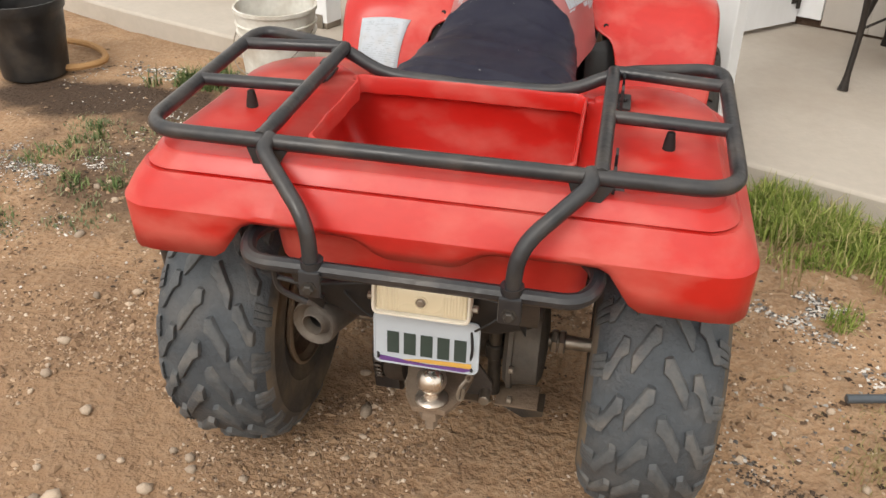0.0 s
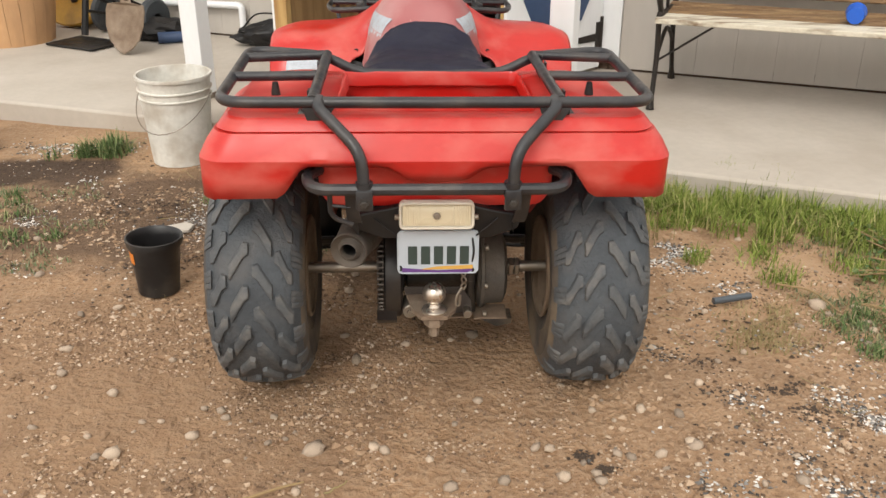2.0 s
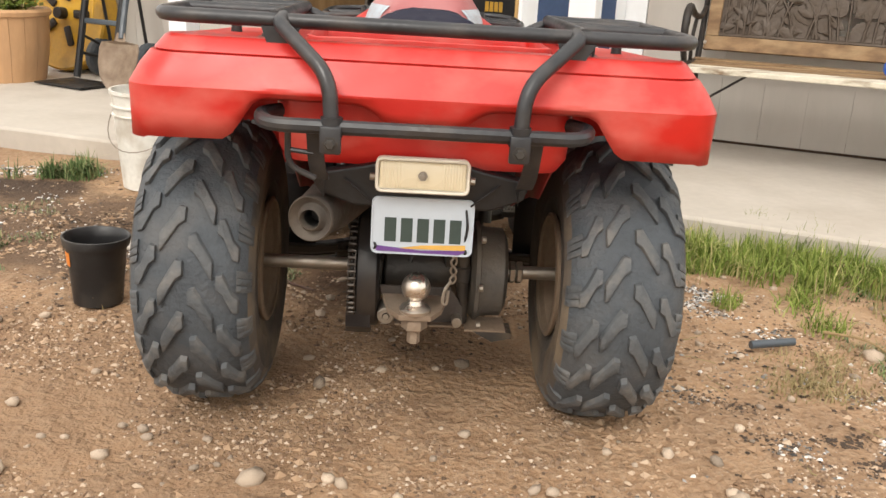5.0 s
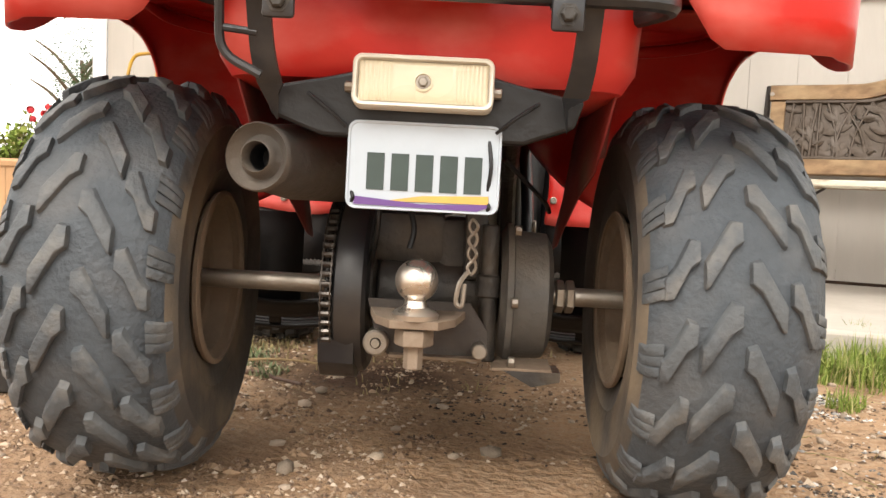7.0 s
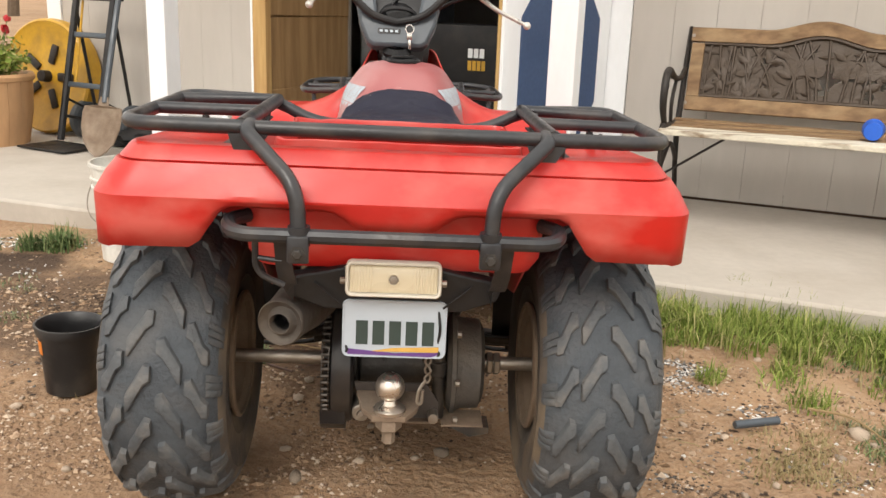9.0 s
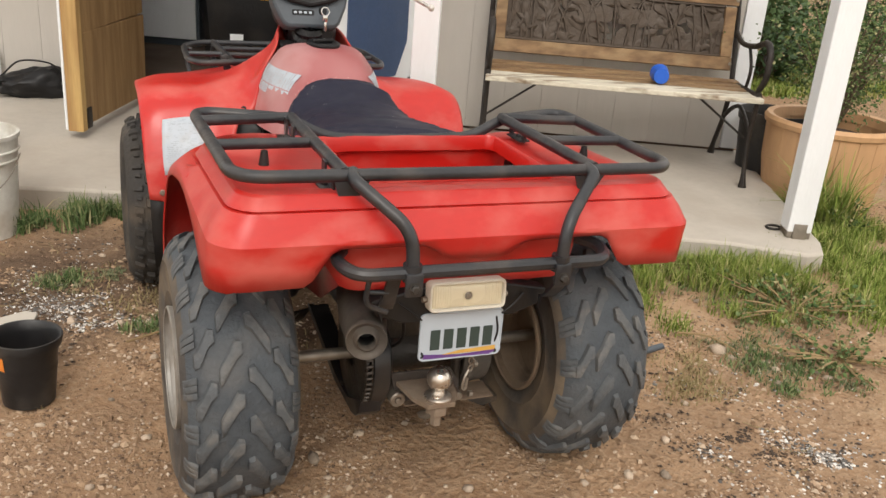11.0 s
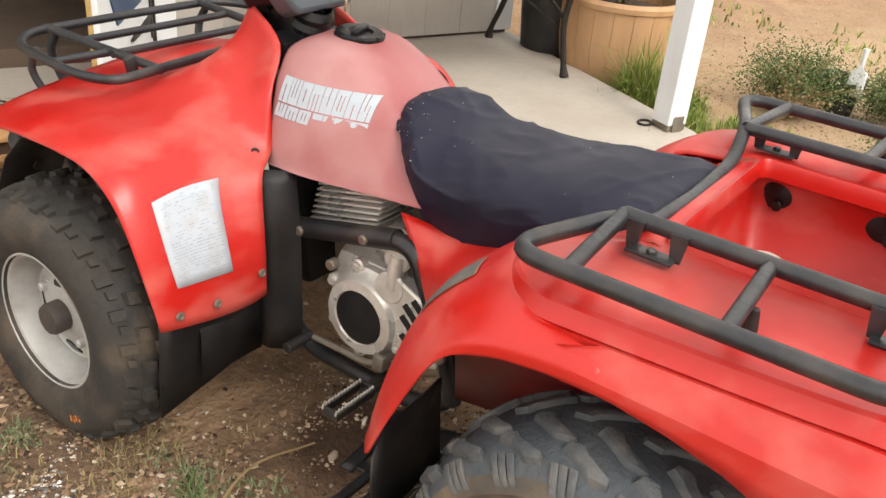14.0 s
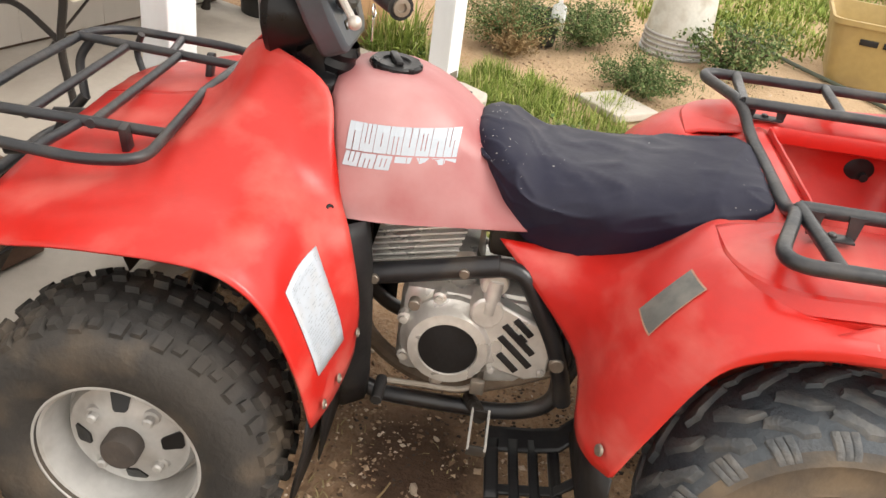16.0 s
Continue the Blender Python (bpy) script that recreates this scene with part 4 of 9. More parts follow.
# open storage tub let into the deck
bm = bmesh.new()
_tub = []
for w, yr, yf, z, r in ((0.200, -0.19, 0.09, 0.705, 0.012), (0.199, -0.189, 0.089, 0.717, 0.014), (0.195, -0.186, 0.086, 0.7185, 0.016), (0.193, -0.184, 0.084, 0.714, 0.018), (0.192, -0.183, 0.083, 0.688, 0.018),
                        (0.200, -0.187, 0.087, 0.684, 0.02), (0.228, -0.197, 0.098, 0.680, 0.03), (0.230, -0.198, 0.099, 0.655, 0.03), (0.226, -0.196, 0.096, 0.615, 0.03), (0.190, -0.178, 0.080, 0.555, 0.035), (0.165, -0.155, 0.055, 0.545, 0.03), (0.01, -0.06, -0.04, 0.545, 0.004)):
    half = ring(w, yr, yf, r, r, 0.0, (8, 5, 10, 5, 8))
    for p in half:
        p.z = z
    loop_ = half + [Vector((-p.x, p.y, p.z)) for p in half[-2:0:-1]]
    if 0.684 < z and w < 0.1995:
        for p in loop_:
            torn = min(1.0, max(0.0, (-p.x - 0.10) / 0.08)) * min(1.0, max(0.15, (p.y + 0.12) / 0.1))
            p.x += torn * (0.010 * noise.noise(Vector((3, p.y * 34, 1))) + 0.005)
            p.z += (0.0016 + 0.006 * torn) * noise.noise(Vector((p.x * 20, p.y * 42, 7)))
    _tub.append(loop_)
loft(bm, _tub, wrap=True)
tub = part("storage_tub", bm, RED, rear_fender, smooth=35)
bm = bmesh.new()
_tub = []
for w, yr, yf, z, r in ((0.235, -0.262, 0.12, 0.66, 0.03), (0.236, -0.262, 0.12, 0.60, 0.03), (0.234, -0.255, 0.12, 0.545, 0.035), (0.222, -0.24, 0.11, 0.524, 0.03), (0.19, -0.21, 0.08, 0.518, 0.03), (0.01, -0.06, -0.04, 0.518, 0.004)):
    half = ring(w, yr, yf, r, r, 0.0, (8, 5, 10, 5, 8))
    for p in half:
        p.z = z
    _tub.append(half + [Vector((-p.x, p.y, p.z)) for p in half[-2:0:-1]])
loft(bm, _tub, wrap=True)
part("storage_tub_shell", bm, RED, rear_fender, smooth=35)
# flat black discs paint the darkness of two recesses, each with a bung
for _y, _z in ((0.062, 0.646), (-0.118, 0.646)):
    bm = bmesh.new()
    lathe(bm, [(0.024, 0.0), (0.022, 0.0015), (0.0, 0.0015)], Matrix.Translation((0.2285, _y, _z)) @ Matrix.Rotation(radians(-90), 4, "Y") @ Matrix.Diagonal((1, 1.25, 1, 1)), 22)
    part("recess_disc", bm, BLACK, tub, "flat black oval painting the darkness of a recess in the box wall")
    bm = bmesh.new()
    cyl(bm, (0.2280, _y - 0.010, _z - 0.012), (0.2150, _y - 0.010, _z - 0.012), 0.009, 12)
    part("rubber_bung", bm, BLACK, tub)

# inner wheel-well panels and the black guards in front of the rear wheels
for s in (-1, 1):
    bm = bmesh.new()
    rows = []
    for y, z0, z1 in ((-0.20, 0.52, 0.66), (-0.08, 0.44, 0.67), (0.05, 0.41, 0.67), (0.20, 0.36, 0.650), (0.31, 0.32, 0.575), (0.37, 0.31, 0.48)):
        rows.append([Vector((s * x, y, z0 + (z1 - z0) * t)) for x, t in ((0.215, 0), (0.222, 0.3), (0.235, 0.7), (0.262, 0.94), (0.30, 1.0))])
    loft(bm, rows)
    part("wheel_well", bm, WELL, rear_fender, "grimy red inner mudguard panel with shade put into its colour", solid=0.003)
    bm = bmesh.new()
    rows = []
    for z, y in ((0.352, 0.380), (0.30, 0.378), (0.22, 0.37), (0.185, 0.365)):
        rows.append([Vector((s * x, y + dy, z)) for x, dy in ((0.235, 0.012), (0.30, 0.006), (0.40, 0.0), (0.462, -0.03))])
    loft(bm, rows)
    part("mud_guard", bm, BLACK, rear_fender, "black rubber guard before the rear wheel", solid=0.004)
    # side cover running forward and down from the deck to the guard before the wheel
    inner = [[(0.150, 0.170, 0.678), (0.150, 0.200, 0.674), (0.150, 0.235, 0.664), (0.138, 0.330, 0.585), (0.130, 0.450, 0.555), (0.140, 0.570, 0.558)],
             [(0.205, 0.170, 0.680), (0.205, 0.215, 0.676), (0.205, 0.258, 0.668), (0.222, 0.345, 0.592), (0.205, 0.430, 0.530), (0.180, 0.494, 0.490)],
             [(0.265, 0.160, 0.682), (0.270, 0.215, 0.677), (0.275, 0.262, 0.670), (0.300, 0.335, 0.603), (0.275, 0.395, 0.500), (0.250, 0.412, 0.412)],
             [(0.330, 0.110, 0.690), (0.338, 0.190, 0.684), (0.345, 0.245, 0.674), (0.375, 0.325, 0.598), (0.375, 0.378, 0.485), (0.355, 0.404, 0.357)]]
    outer = [[(0.380, 0.045, 0.681), (0.389, 0.118, 0.6935), (0.406, 0.205, 0.669), (0.425, 0.298, 0.592), (0.437, 0.353, 0.475), (0.425, 0.388, 0.358)],
             [(0.418, 0.045, 0.658), (0.4300, 0.118, 0.6693), (0.434, 0.198, 0.656), (0.452, 0.275, 0.587), (0.463, 0.327, 0.475), (0.462, 0.362, 0.362)],
             [(0.449, 0.045, 0.633), (0.4632, 0.118, 0.6432), (0.4625, 0.194, 0.632), (0.466, 0.262, 0.582), (0.471, 0.318, 0.465), (0.470, 0.356, 0.365)],
             [(0.453, 0.045, 0.630), (0.4668, 0.118, 0.6250), (0.466, 0.190, 0.612), (0.470, 0.255, 0.573), (0.473, 0.313, 0.457), (0.471, 0.350, 0.367)]]
    for row_, src, dx, dz in zip(outer, (6, 7, 9, 12), (0.005, 0.0, 0.0, 0.0), (0.0095, 0.0, 0.0, 0.0)):
        for c_, st_ in ((0, _F0 - 7), (1, _F0 - 4)):
            q = skin[src][st_]
            inset = 0.0014 if c_ == 0 else -0.0008
            row_[c_] = (q.x - dx - inset, q.y, q.z - dz)
    G = spline_grid([[Vector((s * x, y, z)) for x, y, z in r] for r in inner + outer], 5, 8)
    bm = bmesh.new()
    loft(bm, G)
    part("side_cover", bm, RED, rear_fender, "faded red side panel below the seat", solid=0.004, smooth=60)
    bm = bmesh.new()
    lathe(bm, [(0.010, 0), (0.009, 0.004), (0.005, 0.005), (0, 0.003)], Matrix.Translation((s * 0.448, 0.374, 0.395)) @ Vector((s * 0.4, 0.9, 0.2)).to_track_quat("Z", "Y").to_matrix().to_4x4(), 12)
    part("fender_screw", bm, STEEL, rear_fender)
    if s < 0:
        for nm, i0, i1, j0, j1, up, mt in (("patch_border", 12, 16, 19, 26, 0.0018, PATCHRIM), ("reflector_patch", 12, 16, 19, 26, 0.003, PATCH)):
            bm = bmesh.new()
            V = loft(bm, [[G[i][j] for j in range(j0, j1 + 1)] for i in range(i0, i1 + 1)])
            bm.normal_update()
            mid = sum((v.co for v in bm.verts), Vector()) / len(bm.verts)
            bm.faces.ensure_lookup_table()
            sgn = 1 if bm.faces[0].normal.z > 0 else -1
            for v in bm.verts:
                v.co += v.normal * sgn * up
                if nm == "reflector_patch":
                    v.co = mid + (v.co - mid) * 0.94
            part(nm, bm, mt, rear_fender, "worn dark rectangular patch with a pale border" if nm == "reflector_patch" else "", smooth=60)


# ---- racks ----
rear_rack = new("rear_rack")
rear_rack.parent = quad
rear_rack["label"] = "scuffed black tubular steel rear carrier"


def rail(pts, r, parent, name="rail"):
    bm = bmesh.new()
    tube(bm, pts, r, 10)
    return part(name, bm, TUBE, parent, smooth=45)


R, z = 0.0115, 0.744
_half = fillet([(0.0, -0.264, z), (0.415, -0.262, z), (0.421, 0.208, z - 0.004), (0.240, 0.140, z - 0.002), (0.165, 0.128, 0.704), (0, 0.124, 0.700)], 0.06, 8)
bm = bmesh.new()
tube(bm, [Vector(p) for p in _half] + [Vector((-p[0], p[1], p[2])) for p in _half[-2:0:-1]], R, 10, True)
part("outer_loop", bm, TUBE, rear_rack, smooth=45)
for s in (-1, 1):
    rail([(s * 0.236, -0.264, z + 0.003), (s * 0.236, 0.138, z)], R, rear_rack)
    rail([(s * 0.238, -0.055, z), (s * 0.417, -0.065, z)], R * 0.9, rear_rack)
    rail([(s * 0.236, 0.138, z), (s * 0.418, 0.122, z - 0.003)], R * 0.95, rear_rack)
    rail(fillet([(s * 0.222, -0.258, z + 0.004), (s * 0.226, -0.285, z - 0.002), (s * 0.143, -0.352, 0.675), (s * 0.139, -0.356, 0.60)], 0.04, 6), R, rear_rack, "hoop")
for s in (-1, 1):
    for y, h in ((0.085, 0.03), (-0.215, 0.03)):
        bm = bmesh.new()
        for dy in (-0.03, 0.03):
            prism(bm, [(-0.012, 0.014), (0.012, 0.014), (0.007, -0.024), (-0.007, -0.024)], 0.004, Matrix.Translation((s * 0.252, y + dy, 0.734)) @ rotm(0, 0, 90).to_4x4() @ rotm(90, 0, 0).to_4x4())
        box(bm, (s * 0.256, y, 0.7125), (0.026, 0.064, 0.004), None, 0.001)
        bolt(bm, Matrix.Translation((s * 0.256, y, 0.7145)), 0.007, 0.006)
        part("bracket", bm, TUBE, rear_rack)
    bm = bmesh.new()
    lathe(bm, [(0.0, 0.0), (0.010, 0.0), (0.009, 0.012), (0.006, 0.030), (0.0, 0.032)], Matrix.Translation((s * 0.33, -0.07, 0.704)), 12)
    part("rubber_buffer", bm, BLACK, rear_rack)
    bm = bmesh.new()
    prism(bm, [(-0.03, 0), (0.03, 0), (0.008, -0.035), (-0.02, -0.03)], 0.003, Matrix.Translation((s * 0.225, -0.268, 0.735)) @ rotm(90, 0, 0).to_4x4())
    part("gusset", bm, TUBE, rear_rack, smooth=0)

# lower bumper bar with clamps
bm = bmesh.new()
tube(bm, fillet([(-0.225, -0.24, 0.605), (-0.255, -0.29, 0.607), (-0.235, -0.352, 0.602), (0.235, -0.352, 0.602), (0.255, -0.29, 0.607), (0.225, -0.24, 0.605)], 0.045, 6), 0.0115, 10)
bumper = part("bumper_bar", bm, TUBE, quad, "worn black tubular rear bumper")
for s in (-1, 1):
    bm = bmesh.new()
    tube(bm, [(s * 0.139, -0.352, 0.617), (s * 0.139, -0.352, 0.588)], 0.0165, 12)
    box(bm, (s * 0.139, -0.366, 0.585), (0.032, 0.008, 0.042), None, 0.004)
    part("clamp", bm, TUBE, bumper)
    bm = bmesh.new()
    bolt(bm, Matrix.Translation((s * 0.139, -0.371, 0.580)) @ rotm(90, 0, 0).to_4x4(), 0.008, 0.007)
    part("bolt", bm, GREASE, bumper)
    bm = bmesh.new()
    _p = fillet([(s * 0.165, -0.345, 0.60), (s * 0.164, -0.312, 0.53), (s * 0.156, -0.268, 0.487)], 0.03, 5)
    loft(bm, [[p + Vector(((w if abs(p.z - 0.49) > 0.012 else 0) * a, 0.0035 * b, (0 if abs(p.z - 0.49) > 0.012 else w) * a)) for a, b in ((-1, -1), (1, -1), (1, 1), (-1, 1))] for p, w in zip(_p, np.linspace(0.012, 0.0135, len(_p)))], wrap=True)
    part("strut", bm, TUBE, bumper, "flat black steel strut", smooth=30)
bm = bmesh.new()
tube(bm, fillet([(-0.205, -0.335, 0.598), (-0.207, -0.32, 0.535), (-0.165, -0.315, 0.515)], 0.02, 5), 0.005, 8)
tube(bm, [(-0.205, -0.325, 0.560), (-0.168, -0.325, 0.556)], 0.004, 8)
part("hook_wire", bm, TUBE, bumper)

# rear cross plate, light and number plate
bm = bmesh.new()
prism(bm, [(-0.175, 0.03), (-0.10, 0.045), (-0.06, 0.055), (0.06, 0.055), (0.10, 0.045), (0.175, 0.03), (0.165, 0.0), (0.11, -0.02), (-0.11, -0.02), (-0.165, 0.0)], 0.035,
      Matrix.Translation((0, -0.225, 0.480)) @ rotm(90, 0, 0).to_4x4())
cross = part("cross_plate", bm, BLACK, quad, "flat black steel plate across the frame", smooth=0, bevel=0.004)
bm = bmesh.new()
_lm = Matrix.Translation((0, -0.262, 0.517)) @ rotm(84, 0, 0).to_4x4()
prism(bm, round_rect(0.150, 0.056, 0.010), 0.018, _lm)
light = part("rear_light", bm, HOUSING, quad, "aged white rear light housing with cream lens", smooth=40, bevel=0.002)
bm = bmesh.new()
_out, _in = round_rect(0.150, 0.056, 0.010), round_rect(0.138, 0.044, 0.006)
loft(bm, [[_lm @ Vector((x, y, h)) for x, y in o] for o, h in ((_out, 0.018), (_out, 0.0235), (round_rect(0.147, 0.053, 0.009), 0.0255), (round_rect(0.141, 0.047, 0.007), 0.0250), (_in, 0.018))], wrap=True)
part("light_rim", bm, HOUSING, light, smooth=40)
bm = bmesh.new()
_rows = []
for k in range(61):
    x = -0.0685 + 0.137 * k / 60
    ribbed = 1.0 if abs(x) > 0.030 else 0.0
    _rows.append([_lm @ Vector((x, -0.0215 + 0.043 * t, 0.0195 + 0.0035 * (1 - abs(2 * t - 1) ** 5) * (1 - abs(x / 0.0685) ** 9) + (0.0007 if k % 2 else 0) * ribbed)) for t in (0, 0.05, 0.15, 0.35, 0.5, 0.65, 0.85, 0.95, 1)])
loft(bm, _rows)
part("lens", bm, CREAM, light, "yellowed lens ribbed at its ends", smooth=25)
bm = bmesh.new()
lathe(bm, [(0.0105, 0.0), (0.0105, 0.0022), (0.0085, 0.0026), (0.0075, 0.0005)], _lm @ Matrix.Translation((0.0, 0.0, 0.0225)), 20)
part("screw_boss", bm, CREAM, light)
bm = bmesh.new()
bolt(bm, _lm @ Matrix.Translation((0.0, 0.0, 0.0235)), 0.0055, 0.003)
part("screw", bm, STEEL, light)
for s in (-1, 1):
    bm = bmesh.new()
    cyl(bm, (s * 0.074, -0.272, 0.512), (s * 0.084, -0.272, 0.512), 0.006, 8)
    part("screw", bm, STEEL, light)
bm = bmesh.new()
prism(bm, round_rect(0.167, 0.096, 0.011), 0.0022, Matrix.Translation((0.004, -0.262, 0.4305)) @ rotm(88, 0, 0).to_4x4())
plate = part("number_plate", bm, WHITE, quad, "white plate with dark bars and a purple and gold foot", smooth=0)
bm = bmesh.new()
_pm = Matrix.Translation((0.004, -0.262, 0.4305)) @ rotm(88, 0, 0).to_4x4()
loft(bm, [[_pm @ Vector((x, y, h)) for x, y in o] for o, h in ((round_rect(0.167, 0.096, 0.011), 0.0022), (round_rect(0.166, 0.095, 0.0105), 0.0036), (round_rect(0.162, 0.091, 0.009), 0.0034), (round_rect(0.160, 0.089, 0.008), 0.0023))], wrap=True)
part("plate_border", bm, WHITE, plate, "raised white border", smooth=40)
for k in range(5):
    bm = bmesh.new()
    x = -0.052 + k * 0.0265
    prism(bm, [(-0.0095, -0.020), (0.0095, -0.020), (0.0095, 0.020), (-0.0095, 0.020)], 0.0012, Matrix.Translation((x + 0.004, -0.2642, 0.424)) @ rotm(88, 0, 0).to_4x4())
    part("character_bar", bm, INK, plate, smooth=0)
bm = bmesh.new()
prism(bm, [(-0.074, -0.004), (0.06, -0.006), (0.072, -0.001), (0.072, 0.002), (0, -0.001), (-0.074, 0.005)], 0.0012, Matrix.Translation((0.004, -0.2662, 0.3915)) @ rotm(88, 0, 0).to_4x4())
part("purple_band", bm, PURPLE, plate, smooth=0)
bm = bmesh.new()
prism(bm, [(-0.04, -0.004), (0.072, -0.003), (0.072, 0.006), (0.0, 0.003)], 0.0010, Matrix.Translation((0.004, -0.2660, 0.3965)) @ rotm(88, 0, 0).to_4x4())
part("gold_band", bm, GOLD, plate, smooth=0)
for x, z0, z1 in ((0.074, 0.404, 0.462), (-0.074, 0.388, 0.402), (0.074, 0.386, 0.396)):
    bm = bmesh.new()
    tube(bm, curve_pts([(x, -0.262, z1), (x + 0.003, -0.268, (z0 + z1) / 2), (x, -0.262, z0)], 4), 0.0022, 6)
    part("cable_tie", bm, BLACK, plate)
for s in (-1, 1):
    bm = bmesh.new()
    tube(bm, curve_pts([(s * 0.125, -0.262, 0.505), (s * 0.10, -0.272, 0.487), (s * 0.08, -0.27, 0.47)], 4), 0.002, 6)
    part("cable_tie", bm, BLACK, plate)

# muffler
bm = bmesh.new()
_ax = Vector((0.085, 0.36, -0.005))
_m = Matrix.Translation((-0.179, -0.262, 0.433)) @ _ax.to_track_quat("Z", "Y").to_matrix().to_4x4()
lathe(bm, [(0.0155, 0.05), (0.0155, 0.002), (0.017, -0.002), (0.019, 0.0), (0.020, 0.008), (0.025, 0.013), (0.034, 0.006), (0.0365, 0.0), (0.0385, 0.004), (0.0385, 0.016), (0.037, 0.02), (0.040, 0.05), (0.0455, 0.10), (0.047, 0.28), (0.042, 0.31), (0.02, 0.33)], _m, 32)
muffler = part("muffler", bm, MUFFLER, quad, "browned steel silencer with a round outlet", smooth=40)
bm = bmesh.new()
lathe(bm, [(0.0153, 0.016), (0.0153, 0.049), (0, 0.049)], _m, 20)
part("outlet", bm, BLACK, muffler)
bm = bmesh.new()
tube(bm, curve_pts([(-0.14, 0.06, 0.43), (-0.12, 0.2, 0.42), (-0.11, 0.40, 0.30), (-0.10, 0.62, 0.20), (0.0, 0.80, 0.22), (0.0, 0.82, 0.40)], 6), 0.017, 10)
part("exhaust_pipe", bm, RUST, quad)

# rear axle, chain case, brake drum, carrier and tow ball
bm = bmesh.new()
cyl(bm, (-0.36, 0.004, 0.268), (0.36, 0, 0.268), 0.013, 16)
axle = part("rear_axle", bm, STEEL, quad, "bare steel rear axle with dried mud")
bm = bmesh.new()
for x in (0.184, 0.198):
    lathe(bm, [(0, 0), (0.021, 0), (0.023, 0.002), (0.023, 0.010), (0.021, 0.012), (0, 0.012)], axis_x(x, 0, 0.268), 6)
part("axle_nut", bm, STEEL, axle)
bm = bmesh.new()
lathe(bm, [(0.03, 0.0), (0.105, 0.0), (0.108, 0.002), (0.108, 0.005), (0.105, 0.007), (0.03, 0.007)], axis_x(-0.122, 0, 0.268), 40)
lathe(bm, [(0, 0), (0.055, 0.0), (0.058, 0.01), (0.058, 0.05), (0.03, 0.055), (0, 0.055)], axis_x(-0.115, 0, 0.268), 30)
sprocket = part("rear_sprocket", bm, GREASE, quad, "oily black rear sprocket")
bm = bmesh.new()
for k in range(56):
    a = 2 * math.pi * k / 56
    if -0.2 < math.cos(a) and abs(math.sin(a)) < 0.9 and math.cos(a) > 0.4:
        continue
    c = Vector((-0.1185, 0.114 * math.cos(a), 0.268 + 0.114 * math.sin(a)))
    cyl(bm, c + Vector((-0.008, 0, 0)), c + Vector((0.008, 0, 0)), 0.0042, 8)
    for dx in (-0.006, 0.006):
        box(bm, c + Vector((dx, 0, 0)), (0.0016, 0.0135, 0.009), Euler((a + math.pi / 2, 0, 0)).to_matrix())
for zz, dz in ((0.385, 0.02), (0.152, -0.0)):
    for k in range(26):
        c = Vector((-0.1185, 0.045 + k * 0.0127, zz - (0.0 if zz > 0.3 else -0.0) + (-0.0016 * k if zz > 0.3 else 0.0024 * k)))
        cyl(bm, c + Vector((-0.008, 0, 0)), c + Vector((0.008, 0, 0)), 0.0042, 6)
        for dx in (-0.006, 0.006):
            box(bm, c + Vector((dx, 0, 0)), (0.0016, 0.0135, 0.009))
part("drive_chain", bm, CHAIN, sprocket, "oily roller chain")
bm = bmesh.new()
lathe(bm, [(0.03, 0.0), (0.112, 0.0), (0.117, 0.004), (0.119, 0.020), (0.116, 0.038), (0.108, 0.043), (0.03, 0.043)], axis_x(-0.111, 0.0, 0.268), 44)
prism(bm, [(-0.100, -0.060), (-0.092, -0.092), (-0.070, -0.112), (-0.040, -0.120), (0.10, -0.118), (0.34, -0.06), (0.34, -0.045), (0.10, -0.100), (0.0, -0.106)], 0.046,
      Matrix.Translation((-0.128, 0, 0.268)) @ Matrix(((0, 0, 1), (1, 0, 0), (0, 1, 0))).to_4x4())
part("chain_guard", bm, FRAME, quad, "oily black chain case", smooth=30)
bm = bmesh.new()
lathe(bm, [(0, 0), (0.085, 0), (0.092, 0.006), (0.098, 0.008), (0.098, 0.016), (0.092, 0.018), (0.088, 0.03), (0.086, 0.062), (0.07, 0.07), (0.03, 0.074), (0, 0.074)], axis_x(0.105, 0, 0.268), 36)
drum = part("brake_drum", bm, DRUM, quad, "dust-coated rear brake drum with a raised flange")
bm = bmesh.new()
box(bm, (0.136, -0.070, 0.183), (0.078, 0.06, 0.004), rotm(4, 0, 0), 0.001)
part("skid_plate", bm, RUST, drum, "rusty flat skid plate")
bm = bmesh.new()
prism(bm, [(0.112, 0.0), (0.186, 0.0), (0.186, -0.012), (0.150, -0.020)], 0.05, Matrix.Translation((0, -0.05, 0.180)) @ rotm(90, 0, 0).to_4x4())
part("skid_rib", bm, GREASE, drum, smooth=0)
bm = bmesh.new()
cyl(bm, (0.088, -0.070, 0.365), (0.090, -0.072, 0.186), 0.012, 14)
cyl(bm, (0.088, -0.072, 0.30), (0.088, -0.072, 0.27), 0.016, 14)
part("brake_arm", bm, GREASE, drum, smooth=40)
for _zz in (0.36, 0.268, 0.19):
    bm = bmesh.new()
    cyl(bm, (0.118, -0.092 if _zz != 0.268 else -0.101, _zz), (0.127, -0.092 if _zz != 0.268 else -0.101, _zz), 0.007, 8)
    part("drum_bolt", bm, STEEL, drum)
bm = bmesh.new()
cyl(bm, (-0.06, 0.0, 0.268), (0.105, 0.0, 0.268), 0.048, 24)
swing = part("axle_carrier", bm, GREASE, quad, "grimy black axle carrier tube", smooth=40)
